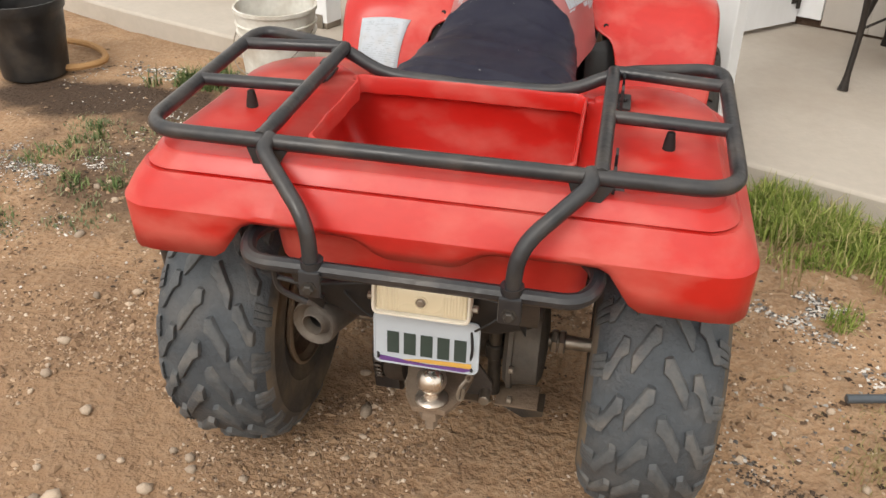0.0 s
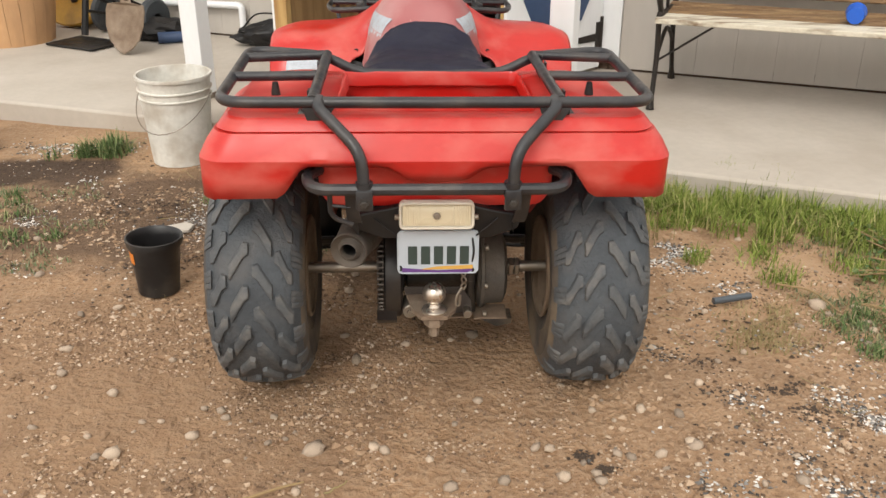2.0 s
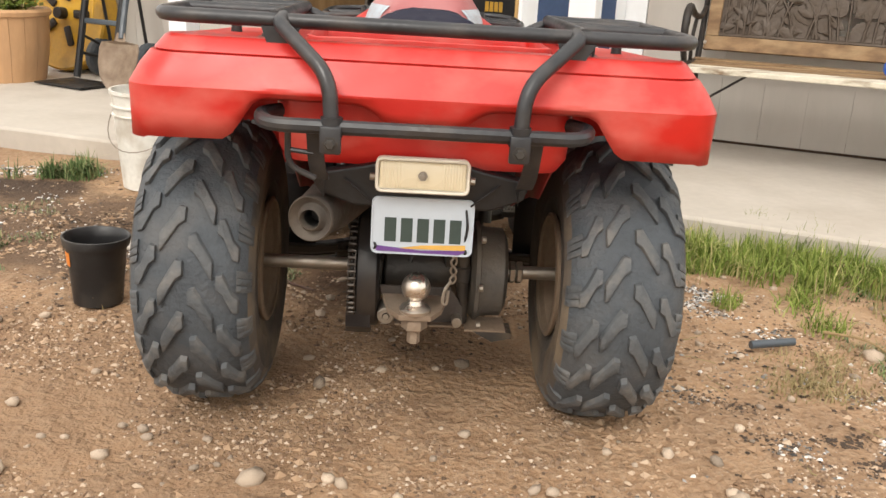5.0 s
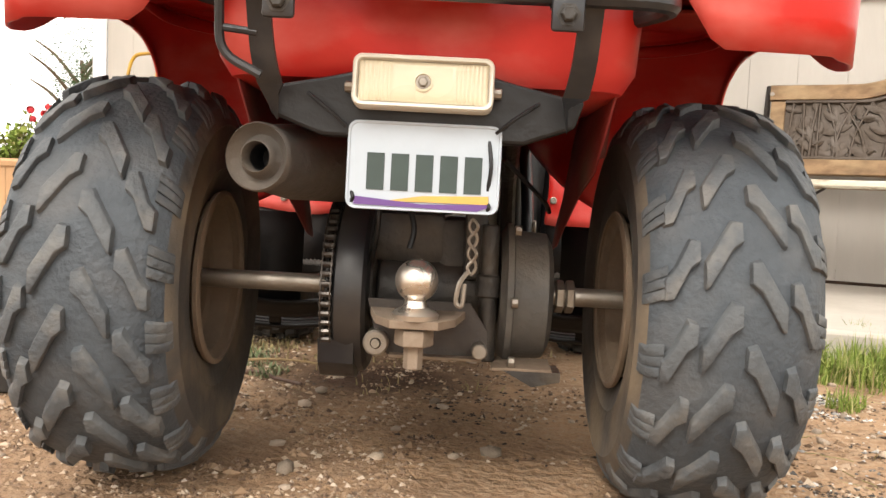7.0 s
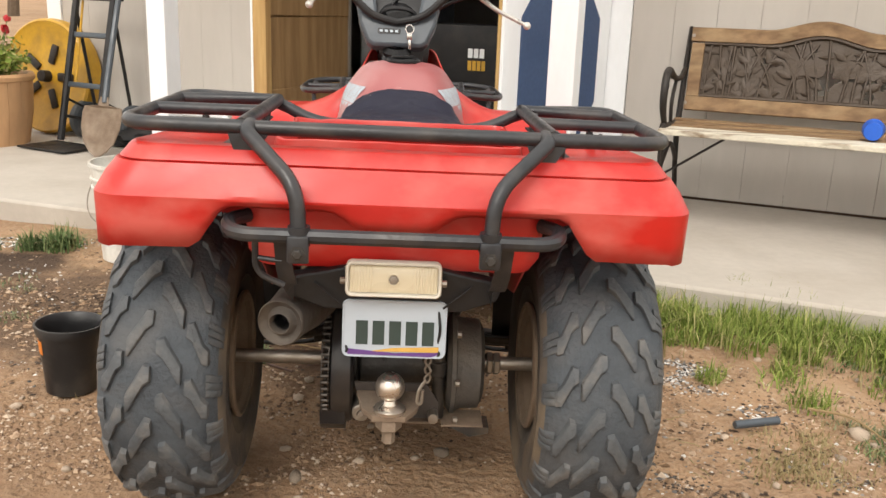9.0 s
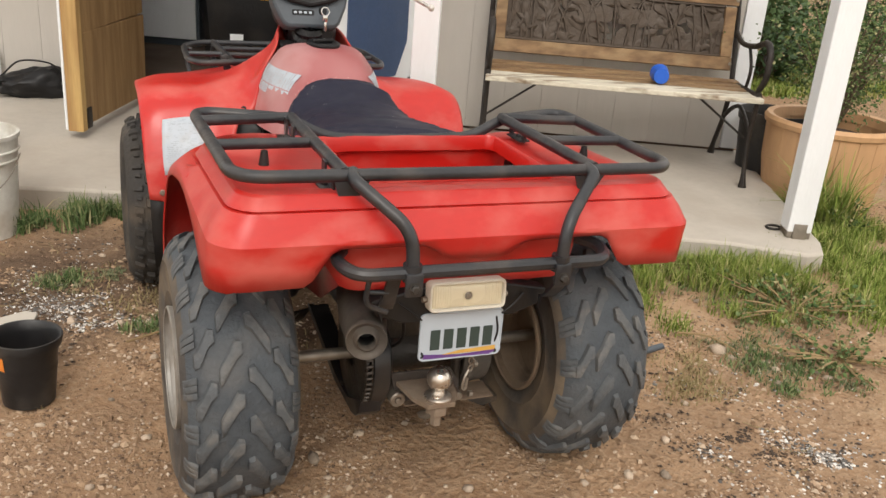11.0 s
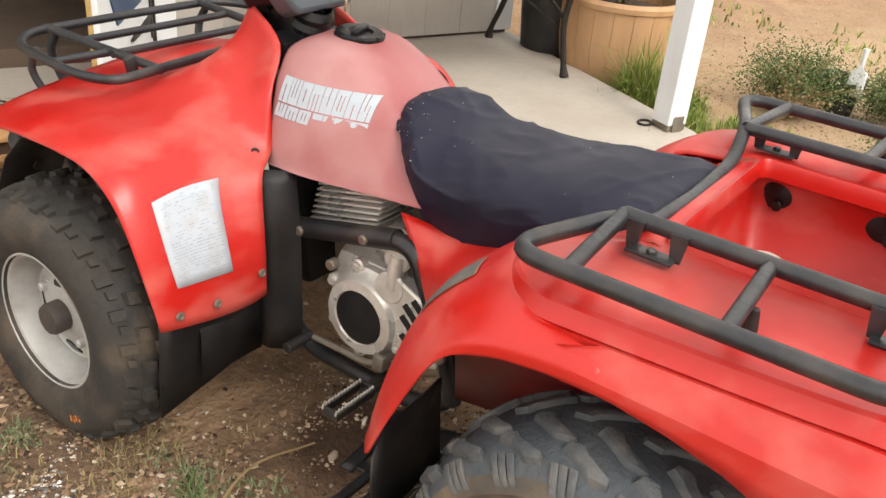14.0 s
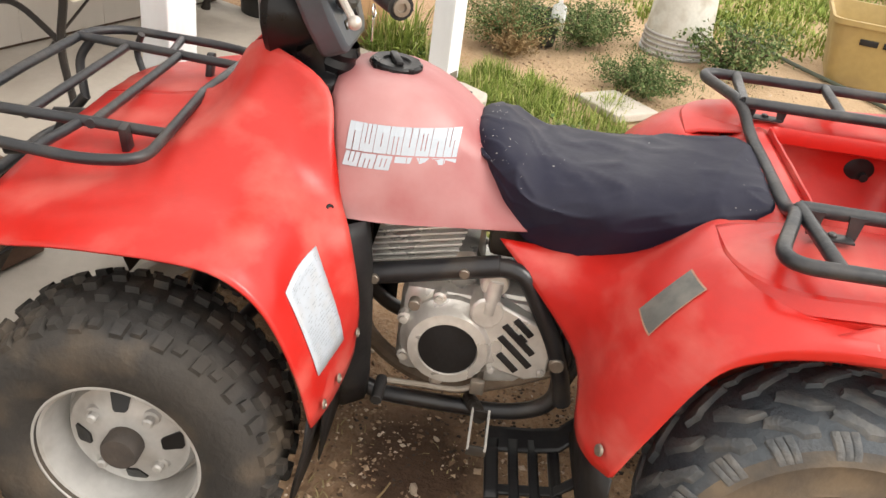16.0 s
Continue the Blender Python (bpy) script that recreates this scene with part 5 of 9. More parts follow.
for _n, _c, _d, _b in (("gear_case", (0.0, 0.12, 0.275), (0.15, 0.26, 0.05), 0.012), ("damper_mount", (0.055, 0.02, 0.32), (0.07, 0.10, 0.10), 0.012), ("clamp_block", (-0.03, 0.0, 0.34), (0.12, 0.06, 0.07), 0.012), ("brake_bracket", (0.07, -0.035, 0.35), (0.03, 0.05, 0.12), 0.006)):
    bm = bmesh.new()
    box(bm, _c, _d, None, _b)
    part(_n, bm, GREASE, swing, smooth=40)
for s in (-1, 1):
    bm = bmesh.new()
    tube(bm, [(s * 0.06, 0.05, 0.275), (s * 0.09, 0.44, 0.30)], 0.022, 10)
    part("swing_arm", bm, GREASE, swing, smooth=40)
for s in (-1, 1):
    bm = bmesh.new()
    tube(bm, fillet([(s * 0.12, -0.20, 0.49), (s * 0.12, 0.10, 0.50), (s * 0.13, 0.36, 0.42), (s * 0.14, 0.42, 0.24)], 0.08, 5), 0.014, 10)
    part("subframe_tube", bm, GREASE, quad)
bm = bmesh.new()
for k in range(9):
    lathe(bm, [(0.028, 0), (0.042, 0.004), (0.028, 0.008)], Matrix.Translation((0.0, 0.16, 0.34 + k * 0.015)) @ rotm(8, 0, 0).to_4x4(), 18)
cyl(bm, (0, 0.16, 0.33), (0, 0.18, 0.50), 0.02, 14)
part("shock_absorber", bm, BLACK, quad)
# hitch
bm = bmesh.new()
prism(bm, [(-0.060, 0.0), (-0.048, -0.07), (-0.028, -0.105), (0.028, -0.105), (0.048, -0.07), (0.060, 0.0)], 0.010, Matrix.Translation((0, -0.115, 0.2455)))
hitch = part("tow_plate", bm, RUST, quad, "dusty steel tow plate", smooth=0, bevel=0.001)
bm = bmesh.new()
prism(bm, [(-0.070, 0.072), (-0.055, 0.012), (-0.040, 0.0), (0.078, 0.0), (0.088, 0.010), (0.086, 0.036), (0.062, 0.072)], 0.006, Matrix.Translation((0.004, -0.092, 0.192)) @ rotm(90, 0, 0).to_4x4())
part("tow_bracket", bm, HUBMUD, hitch, "dusty dark steel bracket plate", smooth=0, bevel=0.001)
bm = bmesh.new()
box(bm, (0.024, -0.104, 0.1935), (0.118, 0.022, 0.004), None, 0.001)
part("bracket_lip", bm, RUST, hitch, smooth=0)
bm = bmesh.new()
_b = Matrix.Translation((0, -0.196, 0.255))
lathe(bm, [(0.027, 0.0), (0.028, 0.006), (0.024, 0.010), (0.015, 0.014), (0.0125, 0.022)] + [(0.0255 * math.cos(a), 0.045 + 0.0255 * math.sin(a)) for a in np.linspace(-0.98, math.pi / 2 - 0.4, 12)] + [(0.009, 0.0695), (0, 0.0695)], _b, 28)
part("tow_ball", bm, CHROME, hitch, "scratched chrome tow ball")
bm = bmesh.new()
lathe(bm, [(0, -0.012), (0.021, -0.012), (0.023, -0.015), (0.023, -0.030), (0.020, -0.032), (0.0115, -0.032), (0.0115, -0.058), (0.009, -0.06), (0, -0.06)], _b, 6)
part("nut", bm, RUST, hitch)
bm = bmesh.new()
cyl(bm, (-0.052, -0.115, 0.209), (-0.052, -0.05, 0.209), 0.0165, 24)
cyl(bm, (-0.052, -0.119, 0.209), (-0.052, -0.115, 0.209), 0.006, 10)
part("hitch_pin", bm, STEEL, hitch)
bm = bmesh.new()
cyl(bm, (0.080, -0.125, 0.206), (0.080, -0.09, 0.206), 0.010, 10)
part("hitch_pin", bm, STEEL, hitch)
bm = bmesh.new()
for k in range(4):
    tube(bm, curve_pts([(0.062 + 0.003 * (k % 2), -0.20, 0.375 - k * 0.016), (0.068, -0.205 + 0.006 * (k % 2), 0.367 - k * 0.016), (0.063, -0.20, 0.359 - k * 0.016), (0.058, -0.2, 0.367 - k * 0.016)], 4, True), 0.002, 6, True)
tube(bm, curve_pts([(0.060, -0.20, 0.315), (0.050, -0.205, 0.300), (0.047, -0.205, 0.278), (0.054, -0.205, 0.275), (0.056, -0.205, 0.30)], 4), 0.003, 6)
part("hitch_chain", bm, STEEL, hitch)
for c in (((-0.02, -0.15, 0.40), (-0.008, -0.16, 0.36), (-0.012, -0.165, 0.335)), ((-0.06, -0.10, 0.44), (-0.055, -0.12, 0.36), (-0.07, -0.06, 0.30)), ((0.10, -0.08, 0.45), (0.16, 0.0, 0.40), (0.19, 0.2, 0.38))):
    bm = bmesh.new()
    tube(bm, curve_pts(c, 5), 0.0035, 6)
    part("cable", bm, BLACK, quad)

# ---- tank, seat, front bodywork ----
rows = []
for y, zt, zb, wt, wm, wb in ((0.905, 0.750, 0.640, 0.06, 0.105, 0.12), (0.888, 0.772, 0.575, 0.085, 0.145, 0.170), (0.85, 0.786, 0.572, 0.09, 0.156, 0.180), (0.78, 0.790, 0.572, 0.085, 0.150, 0.175),
                              (0.70, 0.766, 0.574, 0.070, 0.130, 0.162), (0.62, 0.712, 0.575, 0.058, 0.112, 0.150), (0.54, 0.668, 0.576, 0.050, 0.098, 0.136), (0.47, 0.640, 0.582, 0.045, 0.085, 0.120)):
    half = curve_pts([(0, y, zt), (wt, y - 0.004, zt - 0.010), (wt + (wm - wt) * 0.62, y - 0.012, zt - (zt - zb) * 0.22), (wm, y - 0.02, zt - (zt - zb) * 0.45), (wb, y - 0.03, zb + 0.012), (wb - 0.012, y - 0.03, zb), (0.03, y - 0.02, zb)], 4)
    rows.append([Vector((-p.x, p.y, p.z)) for p in half[::-1]] + half[1:])
rows = spline_grid(rows[::1], 3, 1)
bm = bmesh.new()
V = loft(bm, rows)
bm.faces.new(V[0])
bm.faces.new(V[-1][::-1])
tank = part("fuel_tank", bm, TANK, quad, "chalky pinkish-red faded fuel tank", smooth=45)
bm = bmesh.new()
lathe(bm, [(0.03, 0.0), (0.043, 0.002), (0.046, 0.006), (0.046, 0.014), (0.042, 0.018), (0.025, 0.018), (0.022, 0.014), (0.008, 0.014), (0.0, 0.016)], Matrix.Translation((0, 0.797, 0.778)) @ rotm(4, 0, 0).to_4x4(), 28)
cap = part("fuel_cap", bm, JET, tank, "round black plastic fuel cap")
bm = bmesh.new()
box(bm, (0, 0.797, 0.798), (0.062, 0.014, 0.010), rotm(4, 0, 20), 0.003)
for k in range(8):
    a = k * math.pi / 4
    box(bm, (0.043 * math.cos(a), 0.797 + 0.043 * math.sin(a), 0.787), (0.008, 0.012, 0.013), rotm(0, 0, math.degrees(a)), 0.002)
part("cap_grip", bm, JET, cap)


def tank_point(y, z, s, off=0.0016):
    """A point on the tank's flank at the given place along and height."""
    ys = [r[len(r) // 2].y for r in rows]
    xs = []
    for r in rows:
        hlf = r[len(r) // 2:-4][::-1]
        xs.append(float(np.interp(z, [p.z for p in hlf], [p.x for p in hlf])))
    o_ = np.argsort(ys)
    x = float(np.interp(y + 0.015, [ys[i] for i in o_], [xs[i] for i in o_]))
    return Vector((s * (x + off), y, z + off * 0.4))


# bleached maker's mark as a row of plain slanted blocks with thin slits
SLITS = (((0.44, 0.52, 0.0, 0.7),), ((0.30, 0.37, 0.3, 1.0), (0.62, 0.69, 0.3, 1.0)), ((0.46, 0.53, 0.25, 0.75),), ((0.30, 0.37, 0.0, 0.66), (0.62, 0.69, 0.0, 0.66)), ((0.48, 0.55, 0.3, 1.0),),
         ((0.32, 0.39, 0.2, 0.8), (0.62, 0.69, 0.2, 0.8)), ((0.45, 0.52, 0.0, 0.55),), ((0.30, 0.36, 0.35, 1.0), (0.60, 0.66, 0.0, 0.6)))
for s in (-1, 1):
    for y0, y1, z0, z1, n_, gap in ((0.846, 0.664, 0.685, 0.728, 8, 0.022), (0.849, 0.770, 0.659, 0.6825, 3, 0.035), (0.764, 0.664, 0.6725, 0.6825, 5, 0.03)):
        step = (y1 - y0) / n_
        for k in range(n_):
            a, b = y0 + step * (k + gap), y0 + step * (k + 1 - gap)
            holes = SLITS[k] if n_ == 8 else (SLITS[k * 2 + 1] if n_ == 3 else ())
            us = sorted({0.0, 1.0, *[h[0] for h in holes], *[h[1] for h in holes]})
            ws = sorted({0.0, 0.33, 0.66, 1.0, *[h[2] for h in holes], *[h[3] for h in holes]})
            lean = (0.18 if n_ == 3 else 0.05) * (z1 - z0)
            bm = bmesh.new()
            for u0, u1 in zip(us, us[1:]):
                for w0, w1 in zip(ws, ws[1:]):
                    if not any(h[0] <= (u0 + u1) / 2 <= h[1] and h[2] <= (w0 + w1) / 2 <= h[3] for h in holes):
                        loft(bm, [[tank_point(a + (b - a) * u - lean * w, z0 + (z1 - z0) * w, s) for u in (u0, u1)] for w in (w0, w1)])
            part("print_bar", bm, WHITE, tank, smooth=0)

# seat with its loose cloth cover
ctrl = []
for y, zt, half_w, zl, dome in ((0.648, 0.712, 0.045, 0.704, 0.006), (0.628, 0.728, 0.085, 0.680, 0.014), (0.598, 0.728, 0.116, 0.640, 0.020), (0.560, 0.712, 0.138, 0.588, 0.022), (0.51, 0.692, 0.150, 0.546, 0.022),
                                (0.40, 0.690, 0.158, 0.538, 0.020), (0.29, 0.699, 0.164, 0.570, 0.016), (0.20, 0.709, 0.168, 0.632, 0.013), (0.148, 0.708, 0.166, 0.668, 0.010), (0.126, 0.688, 0.160, 0.664, 0.008)):
    h = [(0, y, zt), (half_w * 0.55, y, zt - dome * 0.25), (half_w * 0.86, y, zt - dome), (half_w, y, zt - dome - 0.025), (half_w * 1.0, y, (zt + zl) / 2 - 0.01), (half_w * 0.86, y, zl)]
    ctrl.append([Vector((-x, yy, z)) for x, yy, z in h[::-1]] + [Vector(p) for p in h[1:]])
rows_s = spline_grid(ctrl, 10, 9)
for i, r in enumerate(rows_s):
    for k, p in enumerate(r):
        n1 = noise.noise(Vector((p.x * 7, p.y * 9, p.z * 6)))
        edge = abs(k / (len(r) - 1) - 0.5) * 2
        amp = 0.003 + 0.006 * edge
        fold = (1 - abs(noise.noise(Vector((p.x * 5 + p.y * 9, p.y * 5 - p.z * 8, p.z * 12 + 3))))) ** 9
        fold += 0.7 * (1 - abs(noise.noise(Vector((p.x * 16 - p.y * 7 + 9, p.y * 12 + p.z * 20, p.z * 9))))) ** 10
        p.z += n1 * amp + fold * 0.0042
        p.x += (fold * 0.006 * edge + n1 * amp) * (1 if p.x > 0 else -1)
bm = bmesh.new()
V = loft(bm, rows_s)
bm.faces.new(V[-1][::-1])
seat = part("seat", bm, CLOTH, quad, "seat wrapped in a wrinkled dusty navy cloth cover", smooth=70, solid=0.004)
rr = random.Random(12)
bm = bmesh.new()
for _ in range(70):
    cy = rr.choice((12, 18, 22, 30, 45, 60, 75))
    i, k = int(np.clip(rr.gauss(cy, 5), 4, len(rows_s) - 4)), int(np.clip(rr.gauss(len(rows_s[0]) * 0.36, 11), 8, len(rows_s[0]) - 8))
    q, e = rows_s[i][k] + Vector((rr.uniform(-0.003, 0.003), rr.uniform(-0.003, 0.003), 0)), rr.uniform(0.0003, 0.0009)
    n_ = (rows_s[i + 1][k] - rows_s[i][k]).cross(rows_s[i][k + 1] - rows_s[i][k]).normalized()
    n_ = -n_ if n_.z < 0 else n_
    d = Vector((rr.uniform(-1, 1), rr.uniform(-1, 1), rr.uniform(-0.3, 0.3))).normalized()
    side_ = d.cross(n_).normalized()
    bm.faces.new([bm.verts.new(q + n_ * 0.0048 + d * e * a * 1.6 + side_ * e * b * 0.6) for a, b in ((-1, -1), (1, -1), (1, 1), (-1, 1))])
part("lint", bm, BUCKET, seat, "pale lint and crumbs", smooth=0)["kind"] = "stuff"


def ffender(s):
    """One half of the front bodywork: rear apron, flared top and raised cowl."""
    apron = [
        [(0.240, 0.788, 0.340), (0.29, 0.790, 0.335), (0.36, 0.794, 0.340), (0.42, 0.800, 0.348), (0.463, 0.808, 0.353)],
        [(0.246, 0.786, 0.45), (0.30, 0.800, 0.445), (0.37, 0.812, 0.445), (0.435, 0.822, 0.445), (0.472, 0.832, 0.445)],
        [(0.225, 0.815, 0.565), (0.28, 0.845, 0.555), (0.36, 0.860, 0.552), (0.435, 0.862, 0.542), (0.475, 0.868, 0.528)],
        [(0.176, 0.842, 0.600), (0.235, 0.880, 0.605), (0.33, 0.900, 0.612), (0.428, 0.902, 0.600), (0.477, 0.908, 0.580)],
        [(0.155, 0.865, 0.690), (0.195, 0.92, 0.655), (0.305, 0.952, 0.636), (0.422, 0.955, 0.632), (0.478, 0.965, 0.611)],
    ]
    cowl = [
        [(0.110, 0.892, 0.768), (0.138, 0.955, 0.712), (0.27, 1.02, 0.645), (0.416, 1.03, 0.638), (0.478, 1.04, 0.617)],
        [(0.083, 0.985, 0.812), (0.114, 1.02, 0.738), (0.245, 1.09, 0.646), (0.406, 1.11, 0.634), (0.474, 1.12, 0.612)],
        [(0.030, 1.045, 0.796), (0.092, 1.07, 0.706), (0.225, 1.16, 0.640), (0.395, 1.19, 0.624), (0.465, 1.20, 0.601)],
        [(0.0, 1.125, 0.692), (0.08, 1.145, 0.664), (0.21, 1.25, 0.628), (0.38, 1.28, 0.604), (0.448, 1.29, 0.580)],
        [(0.0, 1.325, 0.652), (0.07, 1.328, 0.646), (0.20, 1.360, 0.616), (0.35, 1.372, 0.586), (0.415, 1.374, 0.560)],
    ]
    return [[Vector((s * x, y, z)) for x, y, z in r] for r in apron + cowl]


for s in (-1, 1):
    bm = bmesh.new()
    FG = spline_grid(ffender(s), 5, 5)
    loft(bm, FG)
    ff = part("front_fender", bm, RED, quad, "glossy faded red front mudguard and cowl", smooth=60, solid=0.004)
    def on_label(a, b, up):
        """A point on the sticker: a across from its inner side, b up from its foot."""
        i, j = 3.75 + 7.3 * b, 6.1 + 7.9 * a
        i0, j0 = int(i), int(j)
        fi, fj = i - i0, j - j0
        p00, p01, p10, p11 = FG[i0][j0], FG[i0][j0 + 1], FG[i0 + 1][j0], FG[i0 + 1][j0 + 1]
        n_ = (p01 - p00).cross(p10 - p00).normalized()
        if n_.y > 0:
            n_ = -n_
        return p00.lerp(p01, fj).lerp(p10.lerp(p11, fj), fi) + n_ * up

    if s < 0:
        bm = bmesh.new()
        loft(bm, [[on_label(a, b, 0.0012) for a in np.linspace(0, 1, 9)] for b in np.linspace(0, 1, 9)])
        lab = part("warning_label", bm, LABEL, ff, "bleached white rectangular sticker with worn print", smooth=60, solid=0.001)
        rr = random.Random(4)
        bm = bmesh.new()
        for k in range(30):
            yy = 0.94 - k * 0.030
            x0 = rr.uniform(0.06, 0.10)
            wear = 0.75 if k > 15 else 0.45
            while x0 < 0.88:
                w = rr.uniform(0.02, 0.09)
                if rr.random() < wear:
                    loft(bm, [[on_label(min(x, 0.94), y, 0.0030) for x in (x0, x0 + w)] for y in (yy, yy + rr.uniform(0.006, 0.012))])
                x0 += w + 0.018
        pb = part("print_bar", bm, INK2, lab, "rows of faded illegible print", smooth=0)
        pb["kind"] = "stuff"
    for x, y, z in ((0.430, 0.799, 0.375), (0.355, 0.792, 0.370), (0.257, 0.784, 0.395), (0.203, 0.857, 0.594)):
        bm = bmesh.new()
        lathe(bm, [(0.0085, 0), (0.0078, 0.003), (0.005, 0.004), (0.004, 0.002), (0, 0.002)], Matrix.Translation((s * x, y, z)) @ Vector((0 if x > 0.24 else s * 0.8, -1, 0.15)).to_track_quat("Z", "Y").to_matrix().to_4x4(), 12)
        part("fender_screw", bm, STEEL if x > 0.24 else BLACK, ff)
    bm = bmesh.new()
    rows_f = []
    for z, y, x0, x1, rise in ((0.375, 0.799, 0.242, 0.462, 0.0), (0.30, 0.806, 0.245, 0.46, 0.015), (0.22, 0.818, 0.25, 0.455, 0.04), (0.145, 0.826, 0.255, 0.45, 0.065)):
        rows_f.append([Vector((s * (x0 + (x1 - x0) * t), y + 0.018 * t + 0.0015 * math.sin(5 * t + z * 20), z + rise * (1 - t))) for t in np.linspace(0, 1, 9)])
    loft(bm, rows_f)
    part("mud_flap", bm, BLACK, ff, "scuffed black rubber mud flap", solid=0.004)
    # dark inner well
    bm = bmesh.new()
    rows_f = []
    for a in np.linspace(-0.5, 3.3, 14):
        rows_f.append([Vector((s * x, 1.13 + 0.325 * math.cos(a), 0.262 + 0.325 * math.sin(a))) for x in (0.235, 0.30, 0.38)])
    loft(bm, rows_f)
    part("inner_guard", bm, BLACK, ff, solid=0.003)
    # black duct beside the engine
    bm = bmesh.new()
    rows_f = []
    for z, y, w in ((0.572, 0.842, 0.025), (0.55, 0.838, 0.04), (0.46, 0.826, 0.05), (0.36, 0.82, 0.045), (0.25, 0.815, 0.035), (0.20, 0.815, 0.03)):
        rows_f.append([Vector((s * (0.19 + w), y + 0.012, z)), Vector((s * (0.188 + w), y - 0.012, z)), Vector((s * (0.16 + w), y - 0.045, z)), Vector((s * 0.165, y - 0.048, z)), Vector((s * 0.15, y + 0.02, z))])
    loft(bm, rows_f)
    part("engine_shroud", bm, BLACK, quad, "black plastic duct between mudguard and engine", solid=0.003, smooth=50)


# front rack
front_rack = new("front_rack")
front_rack.parent = quad
front_rack["label"] = "worn black tubular front carrier"
R, z = 0.0095, 0.672
_half = fillet([(0, 1.142, z + 0.008), (0.19, 1.134, z + 0.002), (0.285, 1.134, z - 0.004), (0.312, 1.22, z - 0.006), (0.302, 1.42, z), (0.24, 1.475, z + 0.004), (0, 1.48, z + 0.004)], 0.04, 6)
bm = bmesh.new()
tube(bm, [Vector(p) for p in _half] + [Vector((-p[0], p[1], p[2])) for p in _half[-2:0:-1]], R, 10, True)
part("outer_loop", bm, TUBE, front_rack, smooth=45)
for s in (-1, 1):
    rail([(s * 0.185, 1.132, z), (s * 0.200, 1.475, z + 0.006)], R, front_rack)
    rail([(s * 0.19, 1.28, z), (s * 0.306, 1.30, z - 0.004)], R * 0.9, front_rack)
    rail(fillet([(s * 0.2, 1.45, z), (s * 0.2, 1.48, 0.63), (s * 0.18, 1.46, 0.55)], 0.04, 5), R, front_rack, "strut")
    rail(fillet([(s * 0.285, 1.38, z), (s * 0.295, 1.40, 0.63), (s * 0.28, 1.37, 0.57)], 0.03, 5), R * 0.8, front_rack, "strut")
    bm = bmesh.new()
    box(bm, (s * 0.20, 1.20, 0.660), (0.022, 0.014, 0.05), rotm(0, 15 * s, 0), 0.003)
    part("bracket", bm, TUBE, front_rack)
for yy in (1.26, 1.37):
    rail([(-0.20, yy, z + 0.002), (0.20, yy, z + 0.002)], R * 0.9, front_rack)
front_guard = new("front_guard")
front_guard.parent = quad
front_guard["label"] = "black tubular front bumper"
rail(fillet([(-0.30, 1.40, 0.42), (-0.31, 1.50, 0.45), (-0.2, 1.55, 0.46), (0.2, 1.55, 0.46), (0.31, 1.50, 0.45), (0.30, 1.40, 0.42)], 0.06, 6), 0.0125, front_guard)
for s in (-1, 1):
    rail(fillet([(s * 0.18, 1.46, 0.56), (s * 0.18, 1.54, 0.46), (s * 0.15, 1.50, 0.30)], 0.05, 5), 0.0115, front_guard)

# steering column, console and swept-back bars
bm = bmesh.new()
tube(bm, [(-0.022, 1.02, 0.54), (-0.022, 0.935, 0.69), (-0.022, 0.895, 0.83)], 0.028, 14)
lathe(bm, [(0.034, 0), (0.041, 0.010), (0.037, 0.022), (0.042, 0.034), (0.037, 0.046), (0.041, 0.058), (0.034, 0.072)], Matrix.Translation((-0.018, 0.915, 0.755)) @ rotm(18, 0, 0).to_4x4(), 24)
box(bm, (-0.02, 0.915, 0.745), (0.16, 0.05, 0.06), rotm(15, 0, 0), 0.01)
column = part("steering_column", bm, JET, quad, "black steering stem with rubber boot and cables", smooth=35)
bm = bmesh.new()
_cm = Matrix.Translation((-0.018, 0.862, 0.824)) @ rotm(68, 0, 0).to_4x4()
_co = [(-0.066, 0.0), (0.066, 0.0), (0.082, 0.012), (0.104, 0.062), (0.118, 0.135), (0.112, 0.16), (0.066, 0.16), (0.062, 0.13), (0.054, 0.078), (0.046, 0.068),
       (-0.046, 0.068), (-0.054, 0.078), (-0.062, 0.13), (-0.066, 0.16), (-0.112, 0.16), (-0.118, 0.135), (-0.104, 0.062), (-0.082, 0.012)]
prism(bm, _co, 0.05, _cm @ Matrix.Translation((0, 0, -0.05)))
console = part("console", bm, GREY, quad, "blue-grey plastic handlebar cover with key switch", smooth=40, bevel=0.009)
bm = bmesh.new()
prism(bm, [(-0.06, 0.05), (0.06, 0.05), (0.068, 0.155), (-0.068, 0.155)], 0.006, _cm @ Matrix.Translation((0, 0, -0.046)))
part("recess_panel", bm, JET, console, smooth=0)
bm = bmesh.new()
tube(bm, curve_pts([_cm @ Vector(q) for q in ((-0.050, 0.075, -0.03), (-0.042, 0.100, -0.012), (0.0, 0.108, -0.006), (0.042, 0.100, -0.012), (0.050, 0.075, -0.03))], 5), 0.006, 8)
part("recess_hoop", bm, BLACK, console)
bm = bmesh.new()
prism(bm, round_rect(0.062, 0.015, 0.004), 0.0014, _cm @ Matrix.Translation((-0.022, 0.040, 0.0)))
strip = part("indicator_strip", bm, JET, console, smooth=0)
for k in range(4):
    bm = bmesh.new()
    prism(bm, round_rect(0.008, 0.006, 0.001), 0.001, _cm @ Matrix.Translation((-0.044 + k * 0.014, 0.040, 0.0015)))
    part("print_bar", bm, WHITE, strip, smooth=0)
bm = bmesh.new()
